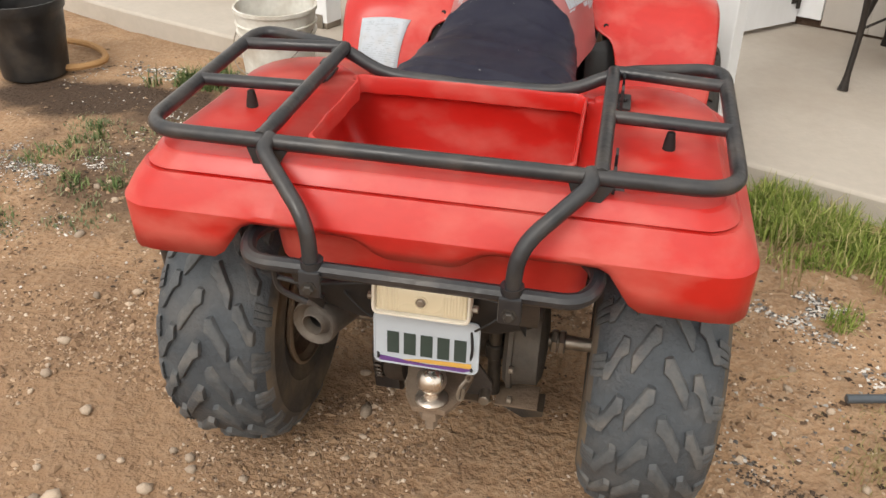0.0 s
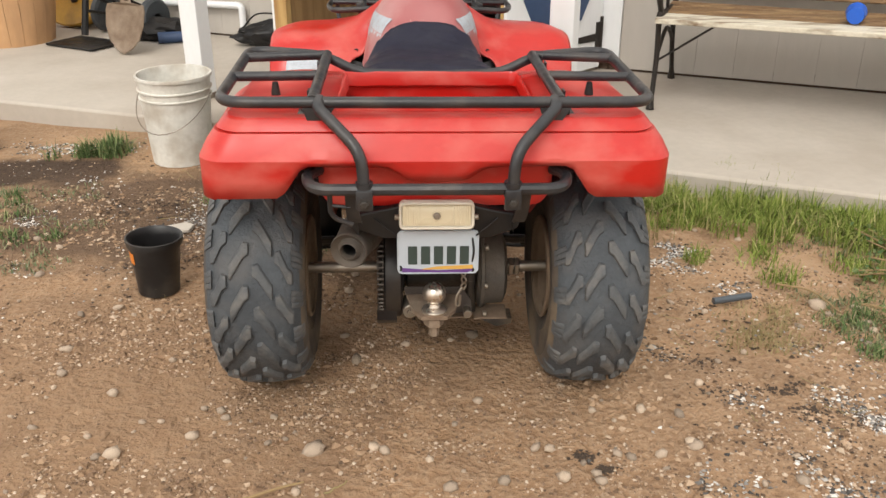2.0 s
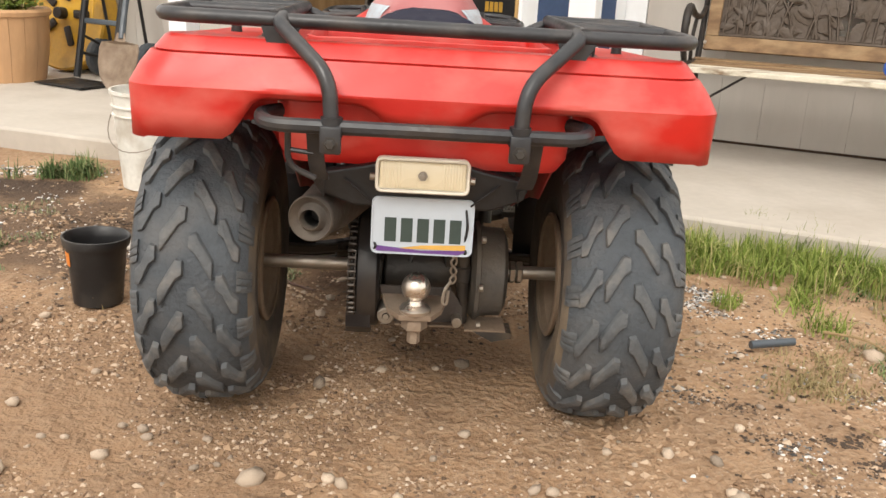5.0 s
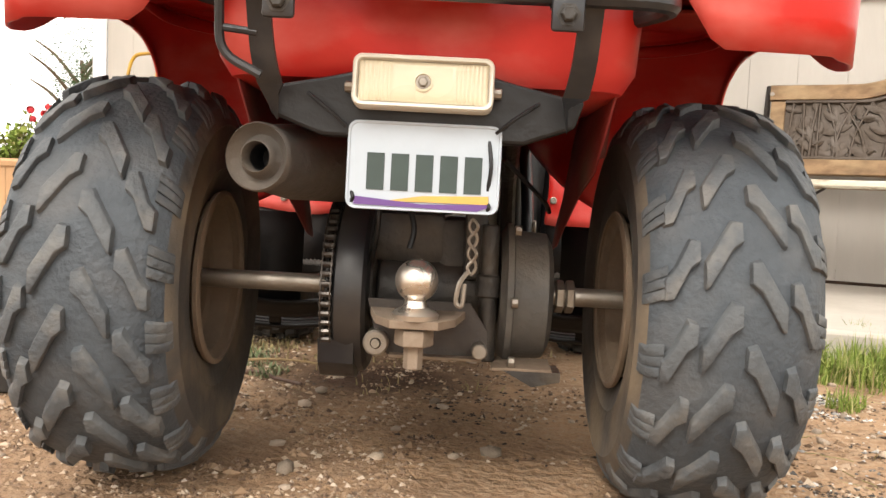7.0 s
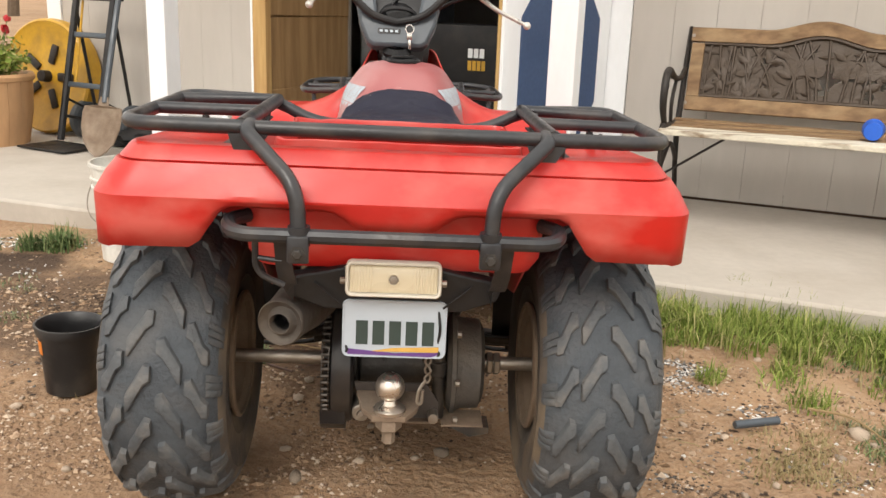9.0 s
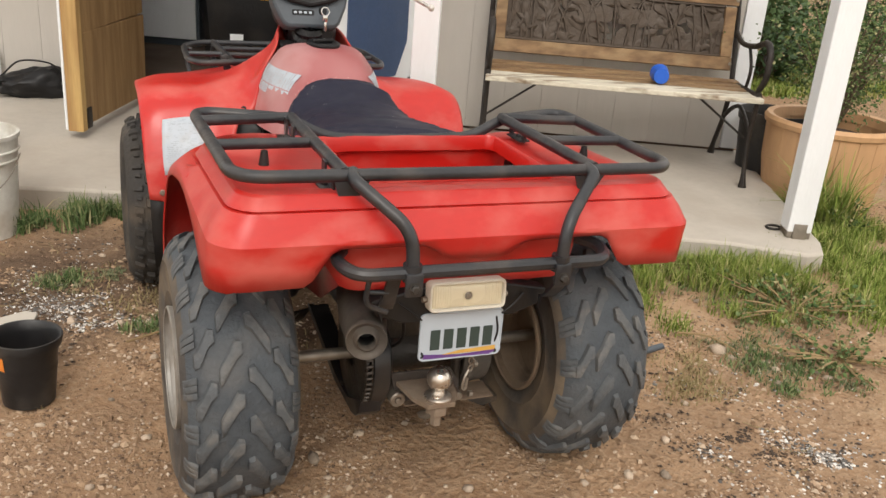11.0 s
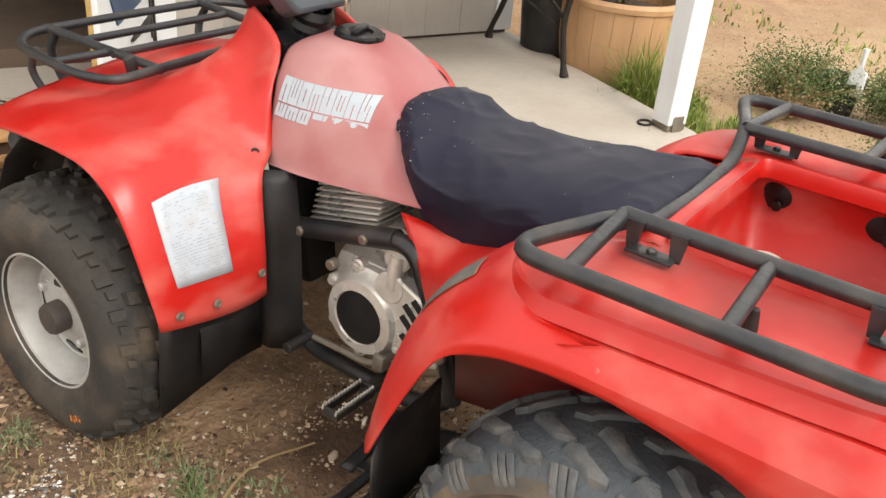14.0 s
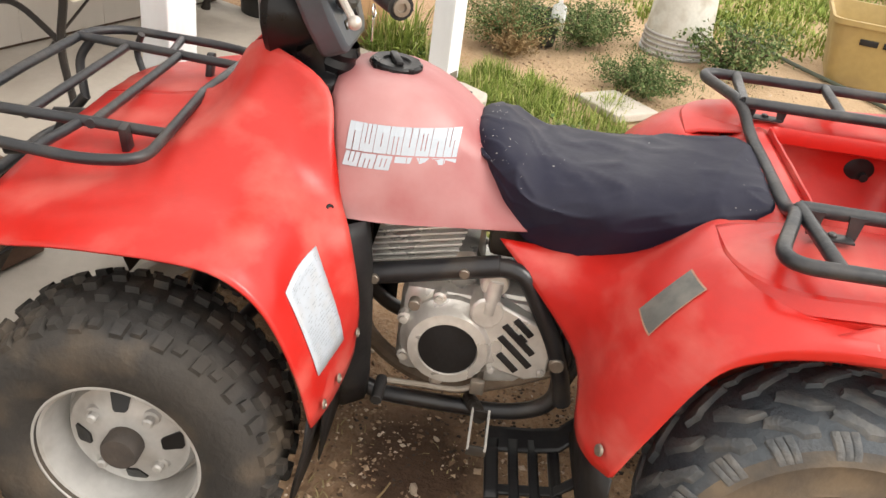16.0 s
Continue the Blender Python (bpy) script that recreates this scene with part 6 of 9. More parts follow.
lathe(bm, [(0.0, 0.004), (0.010, 0.004), (0.012, 0.0)], _cm @ Matrix.Translation((0.034, 0.046, 0.0)), 18)
part("key_switch", bm, JET, console)
_k = Vector((0.015, 0.846, 0.870))
bm = bmesh.new()
tube(bm, [_k + Vector((0.011 * math.cos(a), 0.002 * math.sin(a), 0.011 * math.sin(a))) for a in np.linspace(0, 2 * math.pi, 17)[:-1]], 0.0016, 6, True)
box(bm, _k + Vector((0, 0.0, -0.020)), (0.014, 0.003, 0.018), None, 0.001)
box(bm, _k + Vector((0.001, 0.0, -0.041)), (0.007, 0.003, 0.026), None, 0.001)
part("ignition_key", bm, KEYMETAL, console, "nickel key on a ring")
bm = bmesh.new()
for s in (-1, 1):
    tube(bm, fillet([(-0.02, 0.880, 0.885), (s * 0.07 - 0.02, 0.880, 0.90), (s * 0.165 - 0.02, 0.878, 0.990), (s * 0.40 - 0.02, 0.742, 0.998)], 0.04, 6), 0.010, 10)
bars = part("handlebar", bm, BLACK, quad, "black steel handlebar")
for s in (-1, 1):
    bm = bmesh.new()
    _g0, _g1 = Vector((s * 0.285 - 0.02, 0.8085, 0.995)), Vector((s * 0.402 - 0.02, 0.741, 0.998))
    tube(bm, [_g0, _g0.lerp(_g1, 0.05), _g0.lerp(_g1, 0.95), _g1], [0.0175, 0.0145, 0.0145, 0.0165], 14)
    part("grip", bm, BLACK, bars, "black rubber grip")
    bm = bmesh.new()
    lathe(bm, [(0.011, 0.0), (0.011, 0.004), (0.006, 0.0045), (0.005, 0.001), (0.0, 0.001)], Matrix.Translation(_g1) @ (_g1 - _g0).to_track_quat("Z", "Y").to_matrix().to_4x4(), 14)
    part("bar_end", bm, STEEL, bars)
    bm = bmesh.new()
    box(bm, (s * 0.245 - 0.02, 0.835, 0.994), (0.050, 0.046, 0.048), rotm(0, 0, -30 * s), 0.008)
    part("switch_pod", bm, GREYRIB if s < 0 else BLACK, bars, "worn switch housing")
    bm = bmesh.new()
    end = Vector((-0.251, 0.828, 0.921)) if s < 0 else Vector((0.331, 0.860, 0.893))
    tube(bm, curve_pts([(s * 0.205 - 0.02, 0.868, 0.972), Vector((s * 0.205 - 0.02, 0.862, 0.958)).lerp(end, 0.4), end], 5), [0.008, 0.0055, 0.0055], 8)
    bmesh.ops.create_uvsphere(bm, u_segments=12, v_segments=8, radius=0.0105, matrix=Matrix.Translation(end))
    part("brake_lever", bm, ALLOY, bars, "bare metal lever with ball end")
    bm = bmesh.new()
    cyl(bm, (s * 0.20 - 0.02, 0.872, 0.985), (s * 0.21 - 0.02, 0.860, 0.958), 0.011, 10)
    part("lever_clamp", bm, BLACK, bars)
bm = bmesh.new()
box(bm, (0.165, 0.885, 0.998), (0.085, 0.045, 0.030), rotm(0, 0, -12), 0.006)
part("brake_reservoir", bm, GREYRIB, bars, "grey brake fluid reservoir")
for c in (((0.18, 0.87, 0.985), (0.09, 0.93, 1.0), (-0.02, 0.95, 0.95), (-0.05, 0.93, 0.86), (-0.04, 0.93, 0.80)), ((-0.22, 0.87, 0.975), (-0.15, 0.93, 0.945), (-0.09, 0.94, 0.87), (-0.05, 0.93, 0.80)), ((0.18, 0.87, 0.965), (0.10, 0.91, 0.93), (0.04, 0.92, 0.87), (0.0, 0.93, 0.80))):
    bm = bmesh.new()
    tube(bm, curve_pts(c, 6), 0.0045, 8)
    part("control_cable", bm, BLACK, bars)
bm = bmesh.new()
lathe(bm, [(0.0, -0.04), (0.05, -0.035), (0.075, 0.0), (0.085, 0.05), (0.08, 0.06), (0.0, 0.068)], Matrix.Translation((-0.02, 0.948, 0.862)) @ rotm(-90, 0, 0).to_4x4(), 24)
part("headlight", bm, JET, quad, "black round headlight shell")

# black plastic shroud round the steering stem, between cowl and tank
bm = bmesh.new()
_sh = []
for zc, yc, hx, hy in ((0.890, 0.968, 0.060, 0.066), (0.868, 0.968, 0.070, 0.071), (0.835, 0.966, 0.074, 0.070), (0.800, 0.962, 0.074, 0.066), (0.770, 0.952, 0.070, 0.058), (0.745, 0.938, 0.064, 0.046), (0.715, 0.925, 0.052, 0.032)):
    _sh.append([Vector((hx * math.copysign(abs(math.cos(a)) ** 0.7, math.cos(a)), yc + hy * math.copysign(abs(math.sin(a)) ** 0.7, math.sin(a)), zc)) for a in np.linspace(0.2, 2 * math.pi + 0.2, 13)[:-1]])
V = loft(bm, _sh, wrap=True)
bm.faces.new(V[0])
shroud = part("column_shroud", bm, JET, quad, "black plastic shroud round the steering stem", smooth=28)
bm = bmesh.new()
cyl(bm, (-0.066, 0.935, 0.862), (-0.078, 0.930, 0.864), 0.009, 14)
part("shroud_knob", bm, STEEL, shroud, "bare metal knob")
# engine
eng = new("engine")
eng.parent = quad
eng["label"] = "dusty cast-alloy single-cylinder engine"
bm = bmesh.new()
box(bm, (-0.02, 0.60, 0.33), (0.22, 0.26, 0.20), None, 0.03)
box(bm, (0.0, 0.50, 0.36), (0.24, 0.16, 0.16), None, 0.03)
box(bm, (0.0, 0.66, 0.43), (0.15, 0.14, 0.10), rotm(-10, 0, 0), 0.02)
part("crankcase", bm, ALLOY, eng, smooth=40)
for side in (-1, 1):
    bm = bmesh.new()
    fl = side > 0
    Mx = axis_x(side * 0.118, 0.630, 0.325, side < 0)
    lathe(bm, [(0.090, 0.0), (0.094, 0.006), (0.092, 0.018), (0.085, 0.022), (0.079, 0.036), (0.074, 0.046), (0.056, 0.049), (0.054, 0.044)], Mx, 40)
    for k in range(7):
        a = k * 2 * math.pi / 7 + 0.3
        b2 = bmesh.new()
        lathe(b2, [(0.013, 0.0), (0.013, 0.02), (0.008, 0.022), (0.008, 0.027), (0, 0.028)], Mx @ Matrix.Translation((0.094 * math.cos(a), 0.094 * math.sin(a), 0)), 10)
        part("cover_bolt", b2, ALLOY, eng)
    part("round_cover", bm, ALLOY, eng, "silver ribbed generator cover", smooth=40)
    bm = bmesh.new()
    lathe(bm, [(0.0545, 0.040), (0.0535, 0.046), (0.04, 0.0475), (0.0, 0.048)], Mx, 36)
    part("cover_disc", bm, BLACK, eng, "black round disc with a worn raised bar")
    bm = bmesh.new()
    prism(bm, [(0.50 - 0.56, 0.06), (0.56 - 0.56, 0.085), (0.60 - 0.58, 0.06), (0.03, -0.01), (0.02, -0.055), (-0.08, -0.075), (-0.115, -0.06), (-0.12, 0.035)], 0.035,
          Matrix.Translation((side * 0.118, 0.56, 0.352)) @ Matrix(((0, 0, side), (1, 0, 0), (0, 1, 0))).to_4x4())
    cover = part("sprocket_cover", bm, ALLOY, eng, "slotted alloy sprocket cover", smooth=30, bevel=0.005)
    for k, (yy, zz, ln) in enumerate(((0.500, 0.392, 0.045), (0.505, 0.365, 0.080), (0.508, 0.338, 0.085), (0.500, 0.368, 0.02), (0.518, 0.312, 0.05))):
        bm = bmesh.new()
        box(bm, (side * 0.1545, yy, zz), (0.004, ln, 0.013), rotm(42, 0, 0), 0.0015)
        part("slot", bm, BLACK, cover)
    for yy, zz in ((0.455, 0.30), (0.445, 0.375), (0.545, 0.290), (0.57, 0.43)):
        bm = bmesh.new()
        bolt(bm, axis_x(side * 0.153, yy, zz, side < 0), 0.007, 0.008)
        part("cover_bolt", bm, ALLOY, cover)
bm = bmesh.new()
box(bm, (0.0, 0.715, 0.51), (0.13, 0.11, 0.16), rotm(-14, 0, 0), 0.01)
barrel = part("cylinder", bm, ALLOY, eng, "dusty finned cylinder")
for k in range(9):
    bm = bmesh.new()
    box(bm, (0.0, 0.722 - k * 0.003, 0.462 + k * 0.0128), (0.235, 0.165, 0.0045), rotm(-14, 0, 0), 0.0015)
    part("cooling_fin", bm, ALLOY, barrel)
bm = bmesh.new()
cyl(bm, (-0.150, 0.563, 0.468), (-0.10, 0.573, 0.47), 0.026, 20)
cyl(bm, (-0.158, 0.568, 0.412), (-0.10, 0.575, 0.41), 0.031, 20)
tube(bm, curve_pts([(-0.145, 0.568, 0.41), (-0.145, 0.566, 0.44), (-0.142, 0.563, 0.475)], 4), 0.016, 12)
part("starter_housing", bm, ALLOY, eng)
bm = bmesh.new()
cyl(bm, (-0.11, 0.565, 0.262), (-0.175, 0.565, 0.262), 0.010, 12)
tube(bm, curve_pts([(-0.168, 0.565, 0.262), (-0.172, 0.60, 0.245), (-0.170, 0.68, 0.24), (-0.172, 0.74, 0.238)], 5), 0.006, 8)
box(bm, (-0.175, 0.565, 0.262), (0.014, 0.026, 0.03), None, 0.003)
lever = part("gear_lever", bm, STEEL, quad, "bright steel gear lever")
bm = bmesh.new()
cyl(bm, (-0.168, 0.742, 0.238), (-0.235, 0.742, 0.238), 0.011, 12)
part("lever_rubber", bm, BLACK, lever)

# frame tubes and foot pegs
frame_ob = new("frame")
frame_ob.parent = quad
frame_ob["label"] = "black tubular steel frame"


def ftube(pts, r):
    bm = bmesh.new()
    tube(bm, pts, r, 10)
    part("frame_tube", bm, FRAME, frame_ob, smooth=45)


for s in (-1, 1):
    ftube(fillet([(s * 0.05, 0.99, 0.70), (s * 0.14, 0.86, 0.52), (s * 0.145, 0.83, 0.24), (s * 0.145, 0.76, 0.185), (s * 0.148, 0.50, 0.19), (s * 0.15, 0.415, 0.23), (s * 0.145, 0.42, 0.40), (s * 0.12, 0.36, 0.56)], 0.06, 6), 0.016)
    ftube([(s * 0.150, 0.80, 0.447), (s * 0.155, 0.56, 0.512)], 0.020)
    ftube(fillet([(s * 0.153, 0.59, 0.505), (s * 0.16, 0.52, 0.515), (s * 0.17, 0.43, 0.36), (s * 0.165, 0.405, 0.25)], 0.06, 5), 0.017)
    ftube(fillet([(s * 0.05, 1.0, 0.30), (s * 0.20, 1.06, 0.26), (s * 0.33, 1.12, 0.262)], 0.04, 4), 0.014)
    ftube([(s * 0.13, 0.92, 0.23), (s * 0.32, 1.10, 0.23)], 0.011)
    ftube([(s * 0.20, 1.02, 0.58), (s * 0.27, 1.10, 0.27)], 0.024)
    ftube([(s * 0.08, 1.10, 0.60), (s * 0.09, 1.48, 0.55)], 0.013)
    for c0, c1, r in (((s * 0.160, 0.432, 0.345), (s * 0.19, 0.432, 0.345), 0.014), ((s * 0.165, 0.775, 0.454), (s * 0.176, 0.775, 0.454), 0.009), ((s * 0.168, 0.62, 0.496), (s * 0.179, 0.62, 0.496), 0.009), ((s * 0.15, 0.70, 0.41), (s * 0.17, 0.70, 0.41), 0.011)):
        bm = bmesh.new()
        cyl(bm, c0, c1, r, 12)
        part("frame_bolt", bm, STEEL, frame_ob)
ftube([(0, 0.98, 0.72), (0, 0.30, 0.62)], 0.02)
bm = bmesh.new()
box(bm, (0, 0.36, 0.50), (0.20, 0.20, 0.14), None, 0.02)
part("air_box", bm, BLACK, quad)
# added dark filler that stops pale ground showing between engine and side panel
bm = bmesh.new()
cyl(bm, (0.0, 0.45, 0.520), (0.0, 0.64, 0.535), 0.034, 18)
box(bm, (0.0, 0.545, 0.530), (0.17, 0.085, 0.085), None, 0.014)
part("gap_filler", bm, GREASE, quad, "dark filler block and tube added to close the gap under the tank", smooth=40)
bm = bmesh.new()
box(bm, (0, 0.86, 0.40), (0.18, 0.05, 0.24), rotm(-8, 0, 0), 0.01)
part("front_panel", bm, BLACK, quad)
for s in (-1, 1):
    bm = bmesh.new()
    tube(bm, fillet([(s * 0.14, 0.575, 0.205), (s * 0.19, 0.560, 0.222), (s * 0.225, 0.552, 0.234)], 0.02, 4), 0.014, 10)
    for yy in (0.536, 0.566):
        box(bm, (s * 0.272, yy, 0.238), (0.10, 0.004, 0.018), None, 0.001)
    box(bm, (s * 0.321, 0.551, 0.238), (0.005, 0.034, 0.020), None, 0.001)
    box(bm, (s * 0.224, 0.551, 0.238), (0.005, 0.034, 0.020), None, 0.001)
    peg = part("foot_peg", bm, GREASE, quad, "grimy steel foot peg with bright worn teeth")
    for yy in (0.536, 0.566):
        bm = bmesh.new()
        prism(bm, [(0.222, -0.004)] + [q for k in range(13) for q in ((0.2225 + k * 0.008, 0.0), (0.2265 + k * 0.008, 0.006))] + [(0.3265, -0.004)], 0.004, Matrix.Translation((0, yy + 0.002, 0.2475)) @ rotm(90, 0, 0).to_4x4() @ Matrix.Diagonal((s, 1, 1, 1)))
        part("tooth_row", bm, RIMDARK, peg, "bright worn teeth", smooth=0)
    guard = new("foot_guard")
    guard.parent = quad
    guard["label"] = "broken black plastic foot guard grid"
    def floor_pt(a, b):
        """a outward from the frame, b rearward; the floor dips and curls up at its rear."""
        return Vector((s * (0.155 + 0.275 * a - 0.03 * b), 0.535 - 0.185 * b - 0.02 * a, 0.158 - 0.016 * math.sin(math.pi * a) + 0.055 * max(0.0, b - 0.72) / 0.28))

    def floor_strip(name, a0, a1, b0, b1):
        bm = bmesh.new()
        loft(bm, [[floor_pt(a0 + (a1 - a0) * i / 6, b0 + (b1 - b0) * j / 4) for j in range(5)] for i in range(7)])
        part(name, bm, BLACK, guard, solid=0.006, smooth=50)

    for b0, b1 in ((0.0, 0.14), (0.24, 0.34), (0.44, 0.54), (0.64, 0.74), (0.84, 1.0)):
        floor_strip("slat", 0.10, 0.62 if b0 == 0.0 else 1.0, b0, b1)
    for a0, a1, b1 in ((0.0, 0.20, 1.0), (0.50, 0.58, 0.9), (0.92, 1.0, 1.0)):
        floor_strip("bar", a0, a1, 0.0 if a0 < 0.9 else 0.24, b1)


# ---- things on the porch and in the yard ----
def bench():
    b = thing("garden_bench", "weathered garden bench with iron ends and a pierced brown back panel", "bench")
    M = Matrix.Translation(hs(0, 0.02, SLAB_Z)) @ HOUSE.to_3x3().to_4x4()

    def done(name, bm, mat, par, label="", **k):
        bmesh.ops.transform(bm, matrix=M, verts=bm.verts)
        return part(name, bm, mat, par, label, **k)

    u0, u1 = 0.15, 1.345
    for e, u in enumerate((u0, u1)):
        bm = bmesh.new()
        tube(bm, curve_pts([(u, 2.18, 0.0), (u, 2.20, 0.06), (u, 2.235, 0.22), (u, 2.205, 0.38), (u, 2.22, 0.42)], 6), [0.024, 0.014, 0.015, 0.015, 0.018], 8, flat=0.8)
        tube(bm, curve_pts([(u, 2.80, 0.0), (u, 2.78, 0.06), (u, 2.70, 0.20), (u, 2.66, 0.34), (u, 2.68, 0.44), (u, 2.75, 0.64), (u, 2.81, 0.80)], 6), [0.024, 0.014, 0.015, 0.016, 0.017, 0.015, 0.013], 8, flat=0.8)
        tube(bm, curve_pts([(u, 2.20, 0.41), (u, 2.40, 0.40), (u, 2.66, 0.39)], 5), 0.014, 8)
        tube(bm, curve_pts([(u, 2.235, 0.24), (u, 2.42, 0.31), (u, 2.55, 0.29), (u, 2.70, 0.21)], 5), 0.010, 8)
        tube(bm, curve_pts([(u, 2.24, 0.42), (u, 2.16, 0.50), (u, 2.17, 0.60), (u, 2.24, 0.635), (u, 2.40, 0.60), (u, 2.60, 0.585), (u, 2.74, 0.62)], 6), [0.012, 0.014, 0.016, 0.016, 0.013, 0.012, 0.012], 8)
        tube(bm, curve_pts([(u, 2.20, 0.61), (u, 2.165, 0.585), (u, 2.19, 0.56), (u, 2.22, 0.58)], 5), 0.010, 8)
        tube(bm, curve_pts([(u, 2.42, 0.41), (u, 2.40, 0.50), (u, 2.48, 0.59)], 5), 0.008, 8)
        done("iron_end", bm, IRON, b, "dark cast-iron bench end with curled arm", smooth=50)
    for k in range(5):
        bm = bmesh.new()
        v = 2.185 + k * 0.102
        box(bm, ((u0 + u1) / 2, v, 0.404 - (0.006 if k in (0, 4) else 0.010)), (u1 - u0 + 0.02, 0.075, 0.022), None, 0.004)
        done("seat_slat", bm, PEELED if k < 2 else BENCHWOOD, b, "seat slat with white paint peeling off" if k < 2 else "", smooth=0)
    tilt = rotm(-13, 0, 0)
    B = M @ Matrix.Translation((0, 2.69, 0.435)) @ tilt.to_4x4()

    def back(name, bm, mat, label="", **k):
        bmesh.ops.transform(bm, matrix=B, verts=bm.verts)
        return part(name, bm, mat, b, label, **k)

    bm = bmesh.new()
    box(bm, ((u0 + u1) / 2, 0, 0.035), (u1 - u0 - 0.03, 0.030, 0.062), None, 0.004)
    back("lower_rail", bm, BENCHWOOD, "varnish-worn lower back rail", smooth=0)
    for u in (u0 + 0.045, u1 - 0.045):
        bm = bmesh.new()
        box(bm, (u, 0, 0.185), (0.055, 0.028, 0.238), None, 0.004)
        back("stile", bm, BENCHWOOD, smooth=0)
    bm = bmesh.new()
    w = u1 - u0

    def arch(t):
        return 0.312 + 0.046 * (0.5 + 0.5 * math.cos((t - 0.47) * math.pi / 0.20)) if abs(t - 0.47) < 0.20 else 0.312

    rows = []
    for t in np.linspace(0, 1, 41):
        u, z = u0 + 0.012 + t * (w - 0.024), arch(t)
        rows.append([Vector((u, y, zz)) for y, zz in ((-0.015, z), (-0.017, z + 0.055), (-0.01, z + 0.062), (0.012, z + 0.062), (0.015, z + 0.055), (0.015, z))])
    V = loft(bm, rows, wrap=True)
    bm.faces.new(V[0])
    bm.faces.new(V[-1][::-1])
    back("top_rail", bm, BENCHWOOD, "arched weathered top rail", smooth=40)
    # pierced foliage panel: rim, twining stems and leaves standing free of each other
    bm = bmesh.new()
    rr = random.Random(11)
    x0, x1, zl = u0 + 0.072, u1 - 0.072, 0.066
    tube(bm, [(x0, 0, zl + 0.008), (x1, 0, zl + 0.008)], 0.009, 6)
    tube(bm, [(x0 + (x1 - x0) * t, 0, arch(t) - 0.006) for t in np.linspace(0, 1, 30)], 0.010, 6)
    cells = 150
    for i in range(cells):
        ua, ub = x0 + (x1 - x0) * i / cells, x0 + (x1 - x0) * (i + 1) / cells
        tt = (ua - u0) / w
        for j in range(30):
            za, zb = zl + (arch(tt) - zl) * j / 30, zl + (arch(tt) - zl) * (j + 1) / 30
            q = Vector((ua * 9, za * 9, 2.0))
            if noise.noise(q) + 0.6 * noise.noise(q * 2.3) > 0.36 and 3 < j < 27:
                continue
            bm.faces.new([bm.verts.new((u_, 0.006, z_)) for u_, z_ in ((ua, za), (ub, za), (ub, zb), (ua, zb))])
    for k in range(26):
        u = x0 + (x1 - x0) * (k + rr.random()) / 26
        t = (u - u0) / w
        top = arch(t) - 0.01
        lean = rr.uniform(-0.12, 0.12)
        tube(bm, curve_pts([(u, 0, zl), (u + lean * 0.3, -0.004, (zl + top) / 2), (u + lean, 0, top)], 4), [0.007, 0.005, 0.006], 6)
    for k in range(120):
        u = rr.uniform(x0 + 0.01, x1 - 0.01)
        t = (u - u0) / w
        z = rr.uniform(zl + 0.015, arch(t) - 0.02)
        L_, a = rr.uniform(0.022, 0.05), rr.uniform(0, math.pi * 2)
        wd = L_ * rr.uniform(0.3, 0.5)
        ca, sa = math.cos(a), math.sin(a)
        pts = [(-L_, 0), (-L_ * 0.4, wd * 0.8), (0, wd), (L_ * 0.5, wd * 0.7), (L_, 0), (L_ * 0.5, -wd * 0.7), (0, -wd), (-L_ * 0.4, -wd * 0.8)]
        y = rr.uniform(-0.006, 0.004)
        c = bm.verts.new((u, y - 0.006, z))
        ring_ = [bm.verts.new((u + px * ca - py * sa, y, min(z + px * sa + py * ca, arch(t) - 0.004))) for px, py in pts]
        ring2 = [bm.verts.new((v.co.x, y + 0.006, v.co.z)) for v in ring_]
        for i in range(8):
            j = (i + 1) % 8
            bm.faces.new((c, ring_[j], ring_[i]))
            bm.faces.new((ring_[i], ring_[j], ring2[j], ring2[i]))
    for fx in (0.42, 0.60):
        u, z = u0 + w * fx, 0.22
        pts = [(0.085 * math.cos(a), 0.045 * math.sin(a) + 0.012 * math.sin(3 * a)) for a in np.linspace(0, 2 * math.pi, 17)[:-1]]
        prism(bm, pts, 0.010, Matrix.Translation((u, 0.004, z)) @ rotm(90, 0, 0).to_4x4())
    back("pierced_panel", bm, BRONZE, "dark brown pierced panel of leaves and branches", smooth=40)
    for u, z in ((u0 + 0.02, 0.335), (u0 + 0.02, 0.035), (u1 - 0.02, 0.335), (u1 - 0.02, 0.035)):
        bm = bmesh.new()
        bolt(bm, Matrix.Translation((u, -0.018, z)) @ rotm(90, 0, 0).to_4x4(), 0.006, 0.004)
        back("bolt", bm, STEEL)
    for s, u in ((1, u0), (-1, u1)):
        bm = bmesh.new()
        tube(bm, [(u, 2.30, 0.20), (u + s * 0.26, 2.32, 0.385)], 0.005, 6)
        done("brace", bm, IRON, b)
    return b


bench()


def lying_cup():
    c = thing("plastic_cup", "bright blue plastic cup lying on the bench seat", "cup", at=Matrix.Translation(hs(0.930, 2.36, SLAB_Z + 0.446)) @ rotm(-90, 0, -28).to_4x4())
    bm = bmesh.new()
    lathe(bm, [(0, -0.045), (0.032, -0.045), (0.034, -0.043), (0.038, 0.0), (0.0405, 0.042), (0.042, 0.045), (0.040, 0.045), (0.036, 0.0), (0.031, -0.040), (0, -0.040)], None, 28)
    part("cup_wall", bm, BLUE, c)
    return c


lying_cup()


